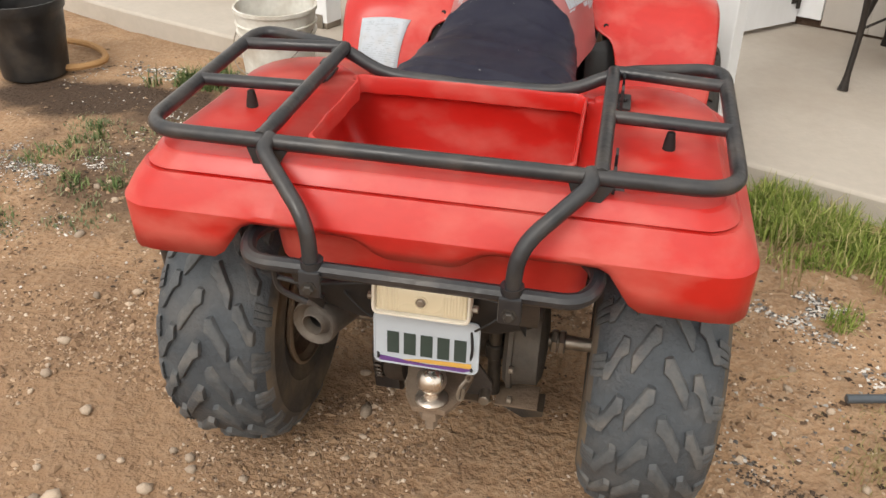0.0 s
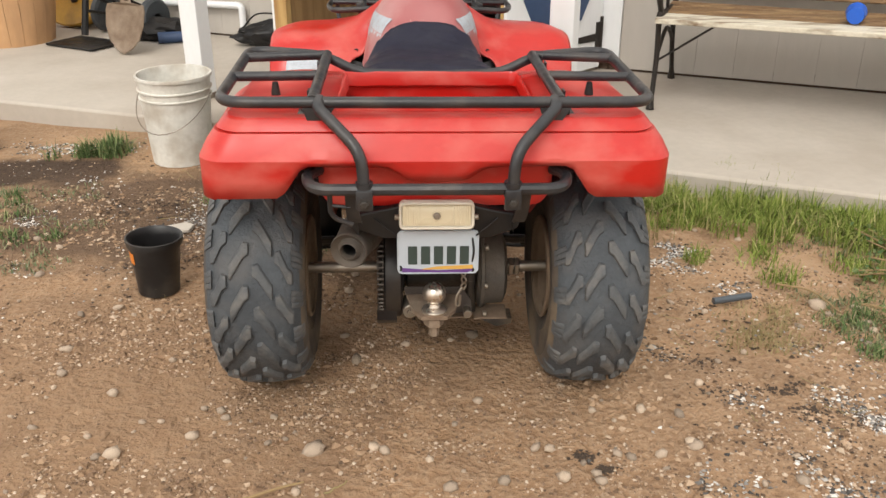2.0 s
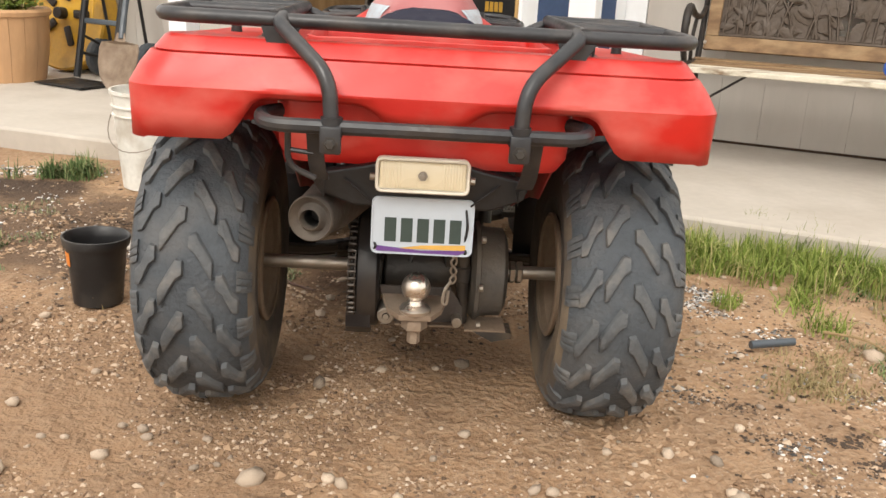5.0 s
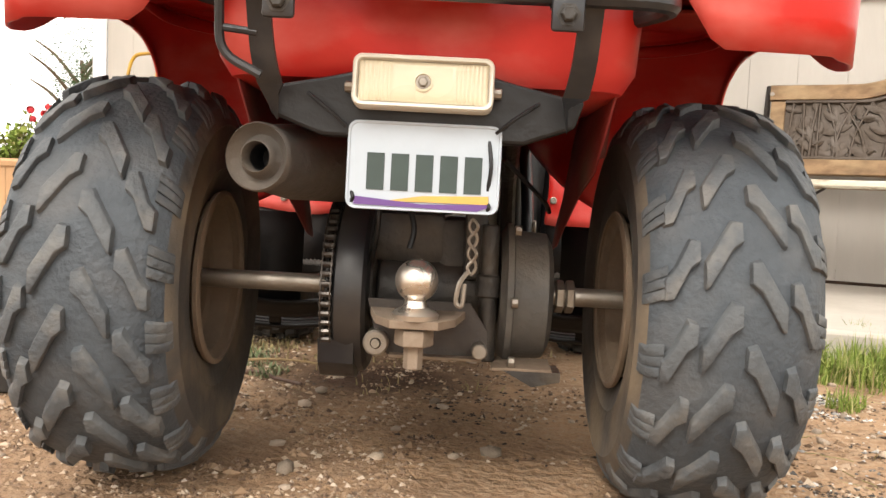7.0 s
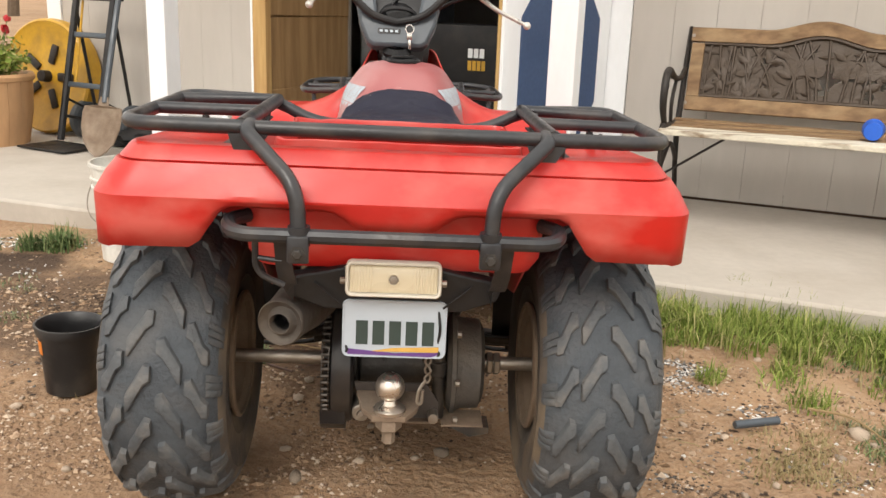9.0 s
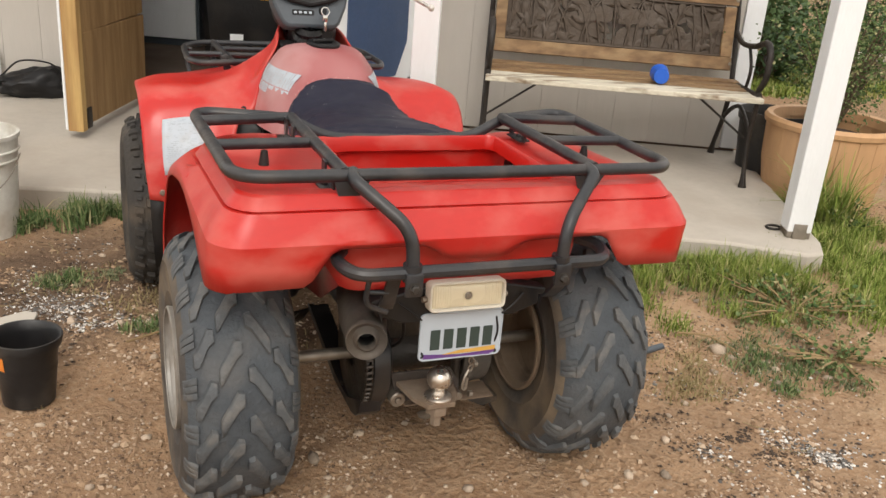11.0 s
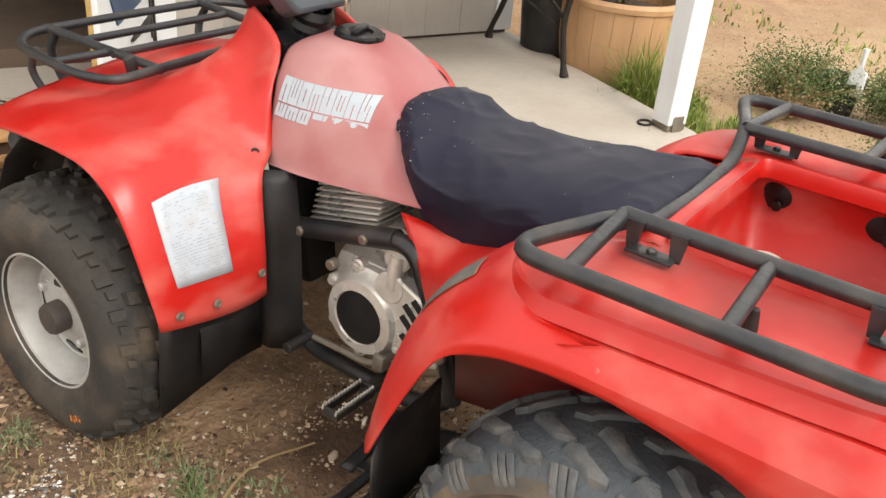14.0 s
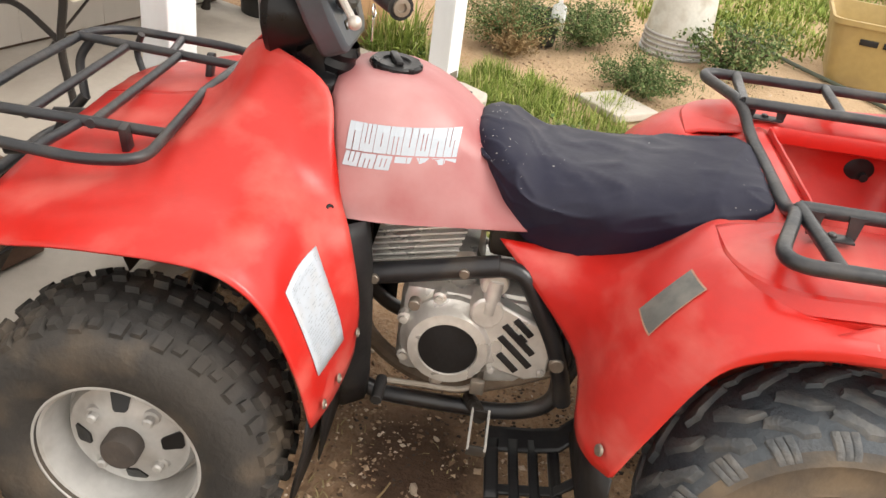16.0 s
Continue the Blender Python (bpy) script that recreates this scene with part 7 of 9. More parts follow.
def pail(name, label, at, h, r0, r1, mat, group="", ribs=True, handle=True, lean=0.0):
    p = thing(name, label, "bucket", group, at=at)
    bm = bmesh.new()
    t = 0.004
    prof = [(0, 0.004), (r0 - 0.006, 0.004), (r0 - 0.006, 0.0), (r0, 0.0), (r0 + (r1 - r0) * 0.72, h * 0.72)]
    if ribs:
        for f in (0.74, 0.83):
            rr_ = r0 + (r1 - r0) * f
            prof += [(rr_, h * f), (rr_ + 0.007, h * f + 0.002), (rr_ + 0.007, h * (f + 0.018)), (rr_, h * (f + 0.024))]
    prof += [(r1, h * 0.96), (r1 + 0.006, h * 0.965), (r1 + 0.006, h), (r1 - 0.003, h), (r1 - t, h * 0.96), (r0 - t, 0.012), (0, 0.012)]
    lathe(bm, prof, None, 40)
    part("body", bm, mat, p, smooth=40)
    if handle:
        bm = bmesh.new()
        pts = [(r1 * 1.04 * math.cos(a), r1 * 1.06 * math.sin(a) * 0.55 - 0.0, h * 0.80 - abs(math.sin(a)) * h * 0.36) for a in np.linspace(math.pi, 2 * math.pi, 17)]
        pts = [(x, y - (0.045 + (r1 - r0) * 0) * abs(math.sin(a)) - 0.055 * abs(math.sin(a)), z) for (x, y, z), a in zip(pts, np.linspace(math.pi, 2 * math.pi, 17))]
        tube(bm, pts, 0.002, 6)
        part("handle", bm, STEEL, p, "thin wire handle")
    return p


pail("plastic_bucket", "white plastic bucket with dirty foot standing on dirt", Matrix.Translation((-0.965, 1.610, 0.0)) @ rotm(0, 0, -12).to_4x4(), 0.355, 0.118, 0.143, BUCKET, "buckets")
_tall = pail("plastic_bucket", "tall dirty white pail upturned on dirt beside the shrubs", Matrix.Translation((3.14, -0.21, 0.0)), 0.36, 0.175, 0.150, BUCKET, "buckets", False, False)
for k in range(5):
    bm = bmesh.new()
    _z = 0.014 + 0.024 * k
    _r = 0.176 - 0.025 * _z / 0.36
    tube(bm, [(_r * math.cos(a), _r * math.sin(a), _z) for a in np.linspace(0, 2 * math.pi, 41)[:-1]], 0.007 if k else 0.010, 8, True)
    part("rib", bm, GREYRIB, _tall, "grey moulded rib round the pail")


def nursery_pot(at, h, r0, r1, label, sticker=False):
    p = thing("plant_pot", label, "plant pot", "black pots", at=at)
    bm = bmesh.new()
    lathe(bm, [(0, 0.006), (r0 - 0.01, 0.006), (r0 - 0.006, 0), (r0, 0.003), (r0 + (r1 - r0) * 0.85, h * 0.86), (r1 + 0.004, h * 0.865), (r1 + 0.008, h * 0.985), (r1 + 0.007, h), (r1 + 0.003, h), (r1, h * 0.98),
               (r1 - 0.006, h * 0.86), (r0 + (r1 - r0) * 0.6, h * 0.55)], None, 36)
    part("body", bm, POT, p, smooth=40)
    bm = bmesh.new()
    rj = r0 + (r1 - r0) * 0.58 - 0.002
    lathe(bm, [(rj, h * 0.56), (rj * 0.6, h * 0.57), (0, h * 0.55)], None, 24)
    part("soil", bm, SOIL, p, "dark dry soil")
    if sticker:
        bm = bmesh.new()
        rows = [[Vector(((r0 + (r1 - r0) * zf + 0.0018) * math.cos(a), (r0 + (r1 - r0) * zf + 0.0018) * math.sin(a), h * zf)) for a in np.linspace(radians(170), radians(204), 9)] for zf in (0.60, 0.70, 0.80)]
        loft(bm, rows)
        part("price_label", bm, ORANGE, p, "torn orange and white sticker")
    return p


nursery_pot(Matrix.Translation((-0.782, 0.432, 0.0)) @ rotm(0, 2, 25).to_4x4(), 0.172, 0.058, 0.073, "small black nursery pot with orange sticker on dirt", True)
nursery_pot(Matrix.Translation((-2.02, 1.66, 0.0)), 0.30, 0.125, 0.155, "large black nursery pot on dark soil")
nursery_pot(Matrix.Translation((2.93, 0.50, 0.0)), 0.16, 0.085, 0.105, "black pot half hidden in shrubs")
nursery_pot(Matrix.Translation(hs(1.56, 2.62, 0.0)), 0.36, 0.13, 0.16, "tall black pot behind the bench end")


def leaf_cloud(name, mat, centre, size, n, leaf, seed, parent=None, stems=24, drop=0.0, rise=0.5):
    """Stems fanning from a root and many small leaves set along and between them."""
    rr = random.Random(seed)
    cx, cy, cz = centre
    verts, faces = [], []
    tips = []
    for _ in range(stems):
        a = rr.uniform(0, 2 * math.pi)
        e = rr.uniform(0.15, 1.0) ** 0.6
        rad = rr.random() ** 0.5
        tips.append(Vector((cx + size[0] * rad * math.cos(a), cy + size[1] * rad * math.sin(a), cz + size[2] * (rise + (1 - rise) * e) * (1.1 - 0.55 * rad))))
    root = Vector((cx, cy, cz))
    for i in range(n):
        tip = tips[i % stems]
        t = rr.uniform(0.25, 1.05)
        p = root.lerp(tip, t) + Vector((rr.gauss(0, 1), rr.gauss(0, 1), rr.gauss(0, 0.8))) * size[2] * 0.085 * (0.4 + t)
        p.z = max(p.z, cz + 0.005) - drop * t * t
        d = Vector((rr.uniform(-1, 1), rr.uniform(-1, 1), rr.uniform(-0.4, 0.9))).normalized()
        sd = d.cross(Vector((rr.uniform(-1, 1), rr.uniform(-1, 1), rr.uniform(-1, 1)))).normalized()
        L_ = leaf * rr.uniform(0.6, 1.4)
        w = L_ * rr.uniform(0.25, 0.42)
        nn = d.cross(sd) * L_ * 0.12
        k = len(verts)
        verts += [p, p + d * L_ * 0.45 + sd * w + nn, p + d * L_, p + d * L_ * 0.45 - sd * w + nn]
        faces += [(k, k + 1, k + 2), (k, k + 2, k + 3)]
    me = bpy.data.meshes.new(name)
    me.from_pydata([tuple(v) for v in verts], [], faces)
    me.materials.append(mat)
    ob = new(name, me)
    if parent is not None:
        ob.parent = parent
    return ob, tips, root


def shrub(at, size, n, leaf, seed, label, mat, twig=BARK, stems=26, rise=0.5):
    s = thing("shrub", label, "shrub", "yard shrubs")
    crown, tips, root = leaf_cloud("foliage", mat, at, size, n, leaf, seed, s, stems, rise=rise)
    bm = bmesh.new()
    for t in tips:
        m_ = root.lerp(t, 0.5) + Vector((0, 0, 0.06 * size[2]))
        tube(bm, curve_pts([root, m_, t], 3), [0.006 * (size[2] / 0.4 + 0.3), 0.004, 0.002], 5, caps=False)
    part("stem", bm, twig, s)
    return s


def grass_patch(name, spots, seed, mat, label, hmin, hmax, kind="stuff", per=60, spread=0.05, width=0.0035):
    """Curved single blades in tufts round the given spots (x, y, radius, weight)."""
    rr = random.Random(seed)
    verts, faces = [], []
    for x0, y0, rad, wt in spots:
        for _ in range(int(per * wt)):
            a, q = rr.uniform(0, 2 * math.pi), rad * math.sqrt(rr.random())
            bx, by = x0 + q * math.cos(a), y0 + q * math.sin(a)
            h = rr.uniform(hmin, hmax) * (1.15 - 0.5 * q / max(rad, 1e-3))
            lean, dirn = (0.12 + 1.15 * rr.random() ** 1.6) * h, rr.uniform(0, 2 * math.pi)
            dx, dy = math.cos(dirn), math.sin(dirn)
            w = width * rr.uniform(0.6, 1.5)
            z0 = ground_z(bx, by) - 0.004
            k = len(verts)
            for f in (0, 0.35, 0.7, 1.0):
                px, py, pz = bx + dx * lean * f ** 1.8, by + dy * lean * f ** 1.8, z0 + h * (f - 0.36 * f ** 3 * lean / h)
                ww = w * (1 - f) ** 0.6
                verts += [(px - dy * ww, py + dx * ww, pz), (px + dy * ww, py - dx * ww, pz)]
            faces += [(k, k + 1, k + 3, k + 2), (k + 2, k + 3, k + 5, k + 4), (k + 4, k + 5, k + 7, k + 6)]
    me = bpy.data.meshes.new(name)
    me.from_pydata(verts, [], faces)
    me.materials.append(mat)
    return tagged(new(name, me), label, "grass", kind=kind)


def barrel_planter(u, v, z0, label, seed, flowers):
    p = thing("barrel_planter", label, "planter", "barrel planters")
    M = Matrix.Translation(hs(u, v, z0))
    n, h, r0, r1 = 20, 0.385, 0.235, 0.278
    for k in range(n):
        bm = bmesh.new()
        a0, a1 = 2 * math.pi * k / n + 0.004, 2 * math.pi * (k + 1) / n - 0.004
        rows = []
        for z in (0.0, h * 0.5, h):
            f = z / h
            r = r0 + (r1 - r0) * f + 0.012 * math.sin(math.pi * f)
            rows.append([M @ Vector((q * math.cos(a), q * math.sin(a), z)) for q, a in ((r, a0), (r + 0.003, (a0 + a1) / 2), (r, a1), (r - 0.02, a1), (r - 0.02, a0))])
        V = loft(bm, rows, wrap=True)
        bm.faces.new(V[0])
        bm.faces.new(V[-1])
        part("stave", bm, TANPOT, p, smooth=30)
    bm = bmesh.new()
    lathe(bm, [(r1 - 0.028, h - 0.03), (r1 - 0.02, h + 0.012), (r1 + 0.006, h + 0.016), (r1 + 0.016, h), (r1 + 0.012, h - 0.022), (r1 - 0.004, h - 0.028)], M, 48)
    part("rim", bm, TANPOT, p, "moulded tan rim")
    bm = bmesh.new()
    lathe(bm, [(r1 - 0.024, h - 0.07), (0.15, h - 0.05), (0, h - 0.06)], M, 30)
    part("soil", bm, SOIL, p)
    return p


barrel_planter(1.73, 2.34, 0.0, "tan barrel-shaped planter with staves and a leggy plant, beside the slab", 3, False)
barrel_planter(-3.69, 2.30, SLAB_Z, "tan barrel-shaped planter with red flowers on the porch", 4, True)
_c = hs(1.73, 2.34, 0.33)
shrub(tuple(_c), (0.26, 0.26, 0.90), 5200, 0.017, 21, "leggy green feathery plant growing in the tan planter", LEAF, BARK, 34, 0.5)
_c = hs(-3.69, 2.30, 0.41)
shrub(tuple(_c), (0.26, 0.26, 0.30), 1900, 0.035, 22, "green flowering plant with red blooms in the tan planter", GRASS, BARK, 30, 0.4)
_fl = thing("flower_head", "cluster of red blooms over the tan planter", "flower")
rr = random.Random(8)
for k in range(9):
    bm = bmesh.new()
    c = _c + Vector((rr.uniform(-0.22, 0.22), rr.uniform(-0.22, 0.22), rr.uniform(0.18, 0.38)))
    for j in range(14):
        d = Vector((rr.gauss(0, 1), rr.gauss(0, 1), rr.gauss(0.3, 0.8))).normalized()
        s1 = d.orthogonal().normalized()
        s2 = d.cross(s1)
        q = c + d * 0.014
        vs = [bm.verts.new(q + (s1 * math.cos(a) + s2 * math.sin(a)) * 0.013 + d * 0.004 * (i % 2)) for i, a in enumerate(np.linspace(0, 2 * math.pi, 7)[:-1])]
        bm.faces.new(vs)
    part("bloom", bm, RED_FLOWER, _fl)
    bm = bmesh.new()
    tube(bm, [c, Vector((_c.x + (c.x - _c.x) * 0.5, _c.y + (c.y - _c.y) * 0.5, 0.34))], 0.002, 5)
    part("stalk", bm, LEAF, _fl)


def hand_truck():
    t = thing("hand_truck", "black steel sack truck with yellow grips leaning at the wall", "hand truck")
    M = Matrix.Translation(hs(-3.17, 2.48, SLAB_Z)) @ HOUSE.to_3x3().to_4x4() @ rotm(0, 0, -6).to_4x4()

    def go(name, bm, mat, label="", **k):
        bmesh.ops.transform(bm, matrix=M, verts=bm.verts)
        return part(name, bm, mat, t, label, **k)

    for s in (-1, 1):
        bm = bmesh.new()
        tube(bm, [(s * 0.15, 0.0, 0.02), (s * 0.15, 0.185, 0.83)], 0.021, 10)
        go("side_rail", bm, BLACK)
        bm = bmesh.new()
        tube(bm, fillet([(s * 0.15, 0.04, 0.16), (s * 0.15, 0.28, 0.10), (s * 0.15, 0.17, 0.80)], 0.04, 4), 0.010, 8)
        tube(bm, [(s * 0.15, 0.06, 0.26), (s * 0.15, 0.26, 0.16)], 0.008, 6)
        go("side_brace", bm, BLACK)
        bm = bmesh.new()
        lathe(bm, [(0.03, -0.03), (0.10, -0.03), (0.115, -0.018), (0.115, 0.018), (0.10, 0.03), (0.03, 0.03)], axis_x(s * 0.20, 0.24, 0.115), 26)
        go("wheel", bm, RUBBER, "black rubber wheel")
        bm = bmesh.new()
        tube(bm, [(s * 0.118, 0.11, 0.34), (s * 0.118, 0.20, 0.81)], 0.007, 8)
        go("yellow_strap", bm, YELLOW, "yellow cargo strap")
    bm = bmesh.new()
    box(bm, (0, 0.19, 0.830), (0.40, 0.050, 0.030), rotm(-12, 0, 0), 0.006)
    go("top_plate", bm, BLACK, "black steel top plate")
    bm = bmesh.new()
    tube(bm, fillet([(-0.125, 0.195, 0.84), (-0.115, 0.235, 1.02), (0.115, 0.235, 1.02), (0.125, 0.195, 0.84)], 0.07, 6), 0.010, 10)
    go("handle_hoop", bm, YELLOW, "yellow tubular handle hoop")
    for z in (0.34, 0.62):
        bm = bmesh.new()
        box(bm, (0, z * 0.228, z), (0.30, 0.022, 0.03), rotm(-12, 0, 0), 0.004)
        go("cross_bar", bm, GREY)
    bm = bmesh.new()
    box(bm, (0, -0.13, 0.012), (0.38, 0.26, 0.010), None, 0.003)
    go("toe_plate", bm, BLACK)


hand_truck()


def shovel():
    s = thing("shovel", "dirt-caked round shovel leaning on the sack truck", "shovel")
    a, b = hs(-2.79, 2.21, SLAB_Z + 0.01), hs(-2.92, 2.74, SLAB_Z + 1.35)
    d = (b - a).normalized()
    side = HOUSE.to_3x3() @ Vector((1, 0, 0))
    nrm = d.cross(side).normalized()
    bm = bmesh.new()
    rows = []
    for f, w in ((0, 0.01), (0.03, 0.05), (0.08, 0.085), (0.16, 0.105), (0.24, 0.108), (0.275, 0.10), (0.285, 0.03), (0.33, 0.022)):
        w *= 1.25
        rows.append([a + d * f + side * w * t + nrm * (0.022 * (1 - t * t) * min(1, w / 0.1)) for t in np.linspace(-1, 1, 9)])
    loft(bm, rows)
    part("blade", bm, RUST, s, "rusty blade with dried mud", solid=0.004)
    bm = bmesh.new()
    tube(bm, [a + d * 0.30 + nrm * 0.01, a + d * 0.42 + nrm * 0.005, b], [0.019, 0.017, 0.016], 10)
    part("shaft", bm, GREY, s, "grey weathered shaft")


shovel()


def yellow_reel():
    w = thing("hose_reel_drum", "yellow enamelled metal disc standing on edge at the shed corner", "drum", at=Matrix.Translation(hs(-3.64, 2.785, SLAB_Z + 0.350)) @ rotm(0, 0, -24.5).to_4x4() @ rotm(84, 0, 0).to_4x4())
    bm = bmesh.new()
    lathe(bm, [(0.05, -0.05), (0.33, -0.06), (0.343, -0.05), (0.35, 0.0), (0.343, 0.05), (0.33, 0.06), (0.31, 0.045), (0.14, 0.02), (0.05, 0.03), (0, 0.03)], None, 48)
    part("disc", bm, YELLOW, w, smooth=40)
    bm = bmesh.new()
    for k in range(5):
        a = k * 2 * math.pi / 5
        box(bm, (0.14 * math.cos(a), 0.14 * math.sin(a), 0.034), (0.12, 0.05, 0.02), rotm(0, 0, math.degrees(a)), 0.01)
    cyl(bm, (0, 0, 0.03), (0, 0, 0.09), 0.035, 16)
    part("spoke", bm, IRON, w)


yellow_reel()


def drain_pipe():
    p = thing("plastic_pipe", "white plastic drain pipe with elbow along the wall foot", "pipe")
    bm = bmesh.new()
    tube(bm, fillet([hs(-3.05, 2.83, SLAB_Z), hs(-3.05, 2.83, 0.265), hs(-2.40, 2.83, 0.280), hs(-2.40, 2.83, SLAB_Z)], 0.03, 5), 0.021, 12)
    lathe(bm, [(0.027, 0), (0.028, 0.05), (0.022, 0.05)], Matrix.Translation(hs(-3.05, 2.83, 0.19)), 14)
    part("pipe_run", bm, PAINT, p)


drain_pipe()


def limp_bag():
    b = thing("plastic_bag", "crumpled black bag with a blue bottle lying on the porch", "bag")
    bm = bmesh.new()
    bmesh.ops.create_icosphere(bm, subdivisions=3, radius=1.0)
    c = hs(-2.86, 2.66, SLAB_Z + 0.055)
    for v in bm.verts:
        n_ = 1 + 0.35 * noise.noise(v.co * 2.2) + 0.15 * noise.noise(v.co * 5)
        v.co = Vector((v.co.x * 0.19 * n_, v.co.y * 0.11 * n_, max(v.co.z * 0.075 * n_, -0.05))) + c
    part("bag_skin", bm, BLACK, b, smooth=25)
    bm = bmesh.new()
    cyl(bm, c + Vector((0.0, -0.14, -0.02)), c + Vector((0.17, -0.10, -0.02)), 0.033, 16)
    part("blue_bottle", bm, NAVY, b, "dark blue bottle")


limp_bag()


def tool_bag():
    b = thing("tool_bag", "slumped black cloth bag lying against the shed wall", "bag")
    bm = bmesh.new()
    bmesh.ops.create_icosphere(bm, subdivisions=4, radius=1.0)
    c = hs(-2.17, 2.74, SLAB_Z + 0.06)
    for v in bm.verts:
        n_ = 1 + 0.30 * noise.noise(v.co * 1.9 + Vector((4, 2, 1))) + 0.14 * noise.noise(v.co * 4.5)
        v.co = Vector((v.co.x * 0.20 * n_, v.co.y * 0.085 * n_, max(v.co.z * 0.085 * n_ * (1 + 0.5 * v.co.x), -0.058))) + c
    part("bag_body", bm, BLACK, b, smooth=40)
    bm = bmesh.new()
    tube(bm, curve_pts([c + Vector((-0.14, -0.02, 0.05)), c + Vector((-0.05, -0.05, 0.13)), c + Vector((0.08, -0.04, 0.12)), c + Vector((0.14, -0.03, 0.07))], 6), 0.009, 8, flat=0.5)
    part("carry_strap", bm, BLACK, b)


tool_bag()


def strapped_box():
    """Low brown chest on the slab with tan webbing thrown over it."""
    b = thing("wooden_chest", "low dark brown chest on the slab draped with tan webbing straps", "chest", at=Matrix.Translation(hs(-0.80, 1.735, SLAB_Z)) @ rotm(0, 0, -22).to_4x4())
    bm = bmesh.new()
    for (c, s) in (((0, -0.13, 0.12), (0.72, 0.02, 0.22)), ((0, 0.13, 0.12), (0.72, 0.02, 0.22)), ((-0.35, 0, 0.12), (0.02, 0.24, 0.22)), ((0.35, 0, 0.12), (0.02, 0.24, 0.22)), ((0, 0, 0.02), (0.70, 0.24, 0.02))):
        box(bm, c, s, None, 0.004)
    part("case", bm, BROWNBOX, b, smooth=0)
    webs = ((((-0.37, -0.05, 0.012), (-0.385, -0.05, 0.10), (-0.37, -0.05, 0.235), (-0.33, -0.045, 0.250), (-0.22, -0.03, 0.246)), (0, 1, 0.15), 0.030),
            (((-0.40, -0.20, 0.010), (-0.33, -0.19, 0.014), (-0.29, -0.165, 0.05), (-0.30, -0.15, 0.15), (-0.29, -0.145, 0.232), (-0.27, -0.09, 0.252), (-0.16, 0.0, 0.246)), (0.9, 0.3, 0.1), 0.032),
            (((-0.30, -0.10, 0.256), (-0.24, -0.10, 0.285), (-0.19, -0.09, 0.345), (-0.165, -0.085, 0.34), (-0.15, -0.09, 0.28), (-0.06, -0.09, 0.258)), (0.1, 1, 0.2), 0.026),
            (((-0.24, -0.155, 0.245), (-0.18, -0.162, 0.195), (-0.08, -0.165, 0.185), (0.02, -0.158, 0.225), (0.06, -0.12, 0.256), (0.14, -0.02, 0.256)), (0.1, -0.5, 1), 0.024),
            (((-0.20, -0.03, 0.256), (-0.08, -0.06, 0.272), (0.04, -0.04, 0.262), (0.16, -0.06, 0.258), (0.26, -0.03, 0.252)), (0, 1, 0.3), 0.030))
    for pts, side_, half_w in webs:
        bm = bmesh.new()
        P = curve_pts(pts, 6)
        rows = []
        for i, p in enumerate(P):
            tn = (P[min(i + 1, len(P) - 1)] - P[max(i - 1, 0)]).normalized()
            sd = Vector(side_)
            sd = (sd - tn * sd.dot(tn)).normalized()
            nn = tn.cross(sd) * 0.003 * math.sin(i * 0.9)
            rows.append([p - sd * half_w, p + nn, p + sd * half_w])
        loft(bm, rows)
        part("strap", bm, WEBBING, b, "tan webbing strap", solid=0.003)
    bm = bmesh.new()
    rr_ = random.Random(3)
    for k in range(7):
        c = Vector((rr_.uniform(-0.10, 0.10), rr_.uniform(-0.08, 0.02), 0.275 + rr_.uniform(-0.01, 0.012)))
        tube(bm, [c + Vector((0.022 * math.cos(a), 0.014 * math.sin(a), 0.006 * math.sin(a + k))) for a in np.linspace(0, 2 * math.pi, 11)[:-1]], 0.005, 6, True)
    part("shackle_ring", bm, STEEL, b, "bare metal rings")
    bm = bmesh.new()
    rows = []
    for i in range(30):
        fx, row = i / 29, []
        for j in range(22):
            fy = j / 21
            env = (math.sin(math.pi * min(1, fx * 1.02)) * math.sin(math.pi * fy)) ** 0.5 if 0 < fx < 1 and 0 < fy < 1 else 0.0
            q = Vector((fx * 8.0, fy * 5.5, 2.0))
            rid = (1 - abs(noise.noise(q * 1.3))) ** 3 + 0.5 * (1 - abs(noise.noise(q * 2.7))) ** 3
            row.append(Vector((-0.36 + 0.46 * fx + 0.03 * noise.noise(q * 1.1 + Vector((4, 0, 0))), -0.17 + 0.27 * fy + 0.03 * noise.noise(q * 1.2 + Vector((0, 9, 0))), 0.236 + env * (0.010 + 0.040 * rid * (1 - 0.6 * fx)))))
        rows.append(row)
    loft(bm, rows)
    part("crumpled_webbing", bm, WEBBING, b, "heap of crumpled tan webbing", solid=0.003, smooth=40)
    bm = bmesh.new()
    box(bm, (0.0, -0.02, 0.235), (0.60, 0.18, 0.03), None, 0.01)
    part("folded_webbing", bm, WEBBING, b)


strapped_box()


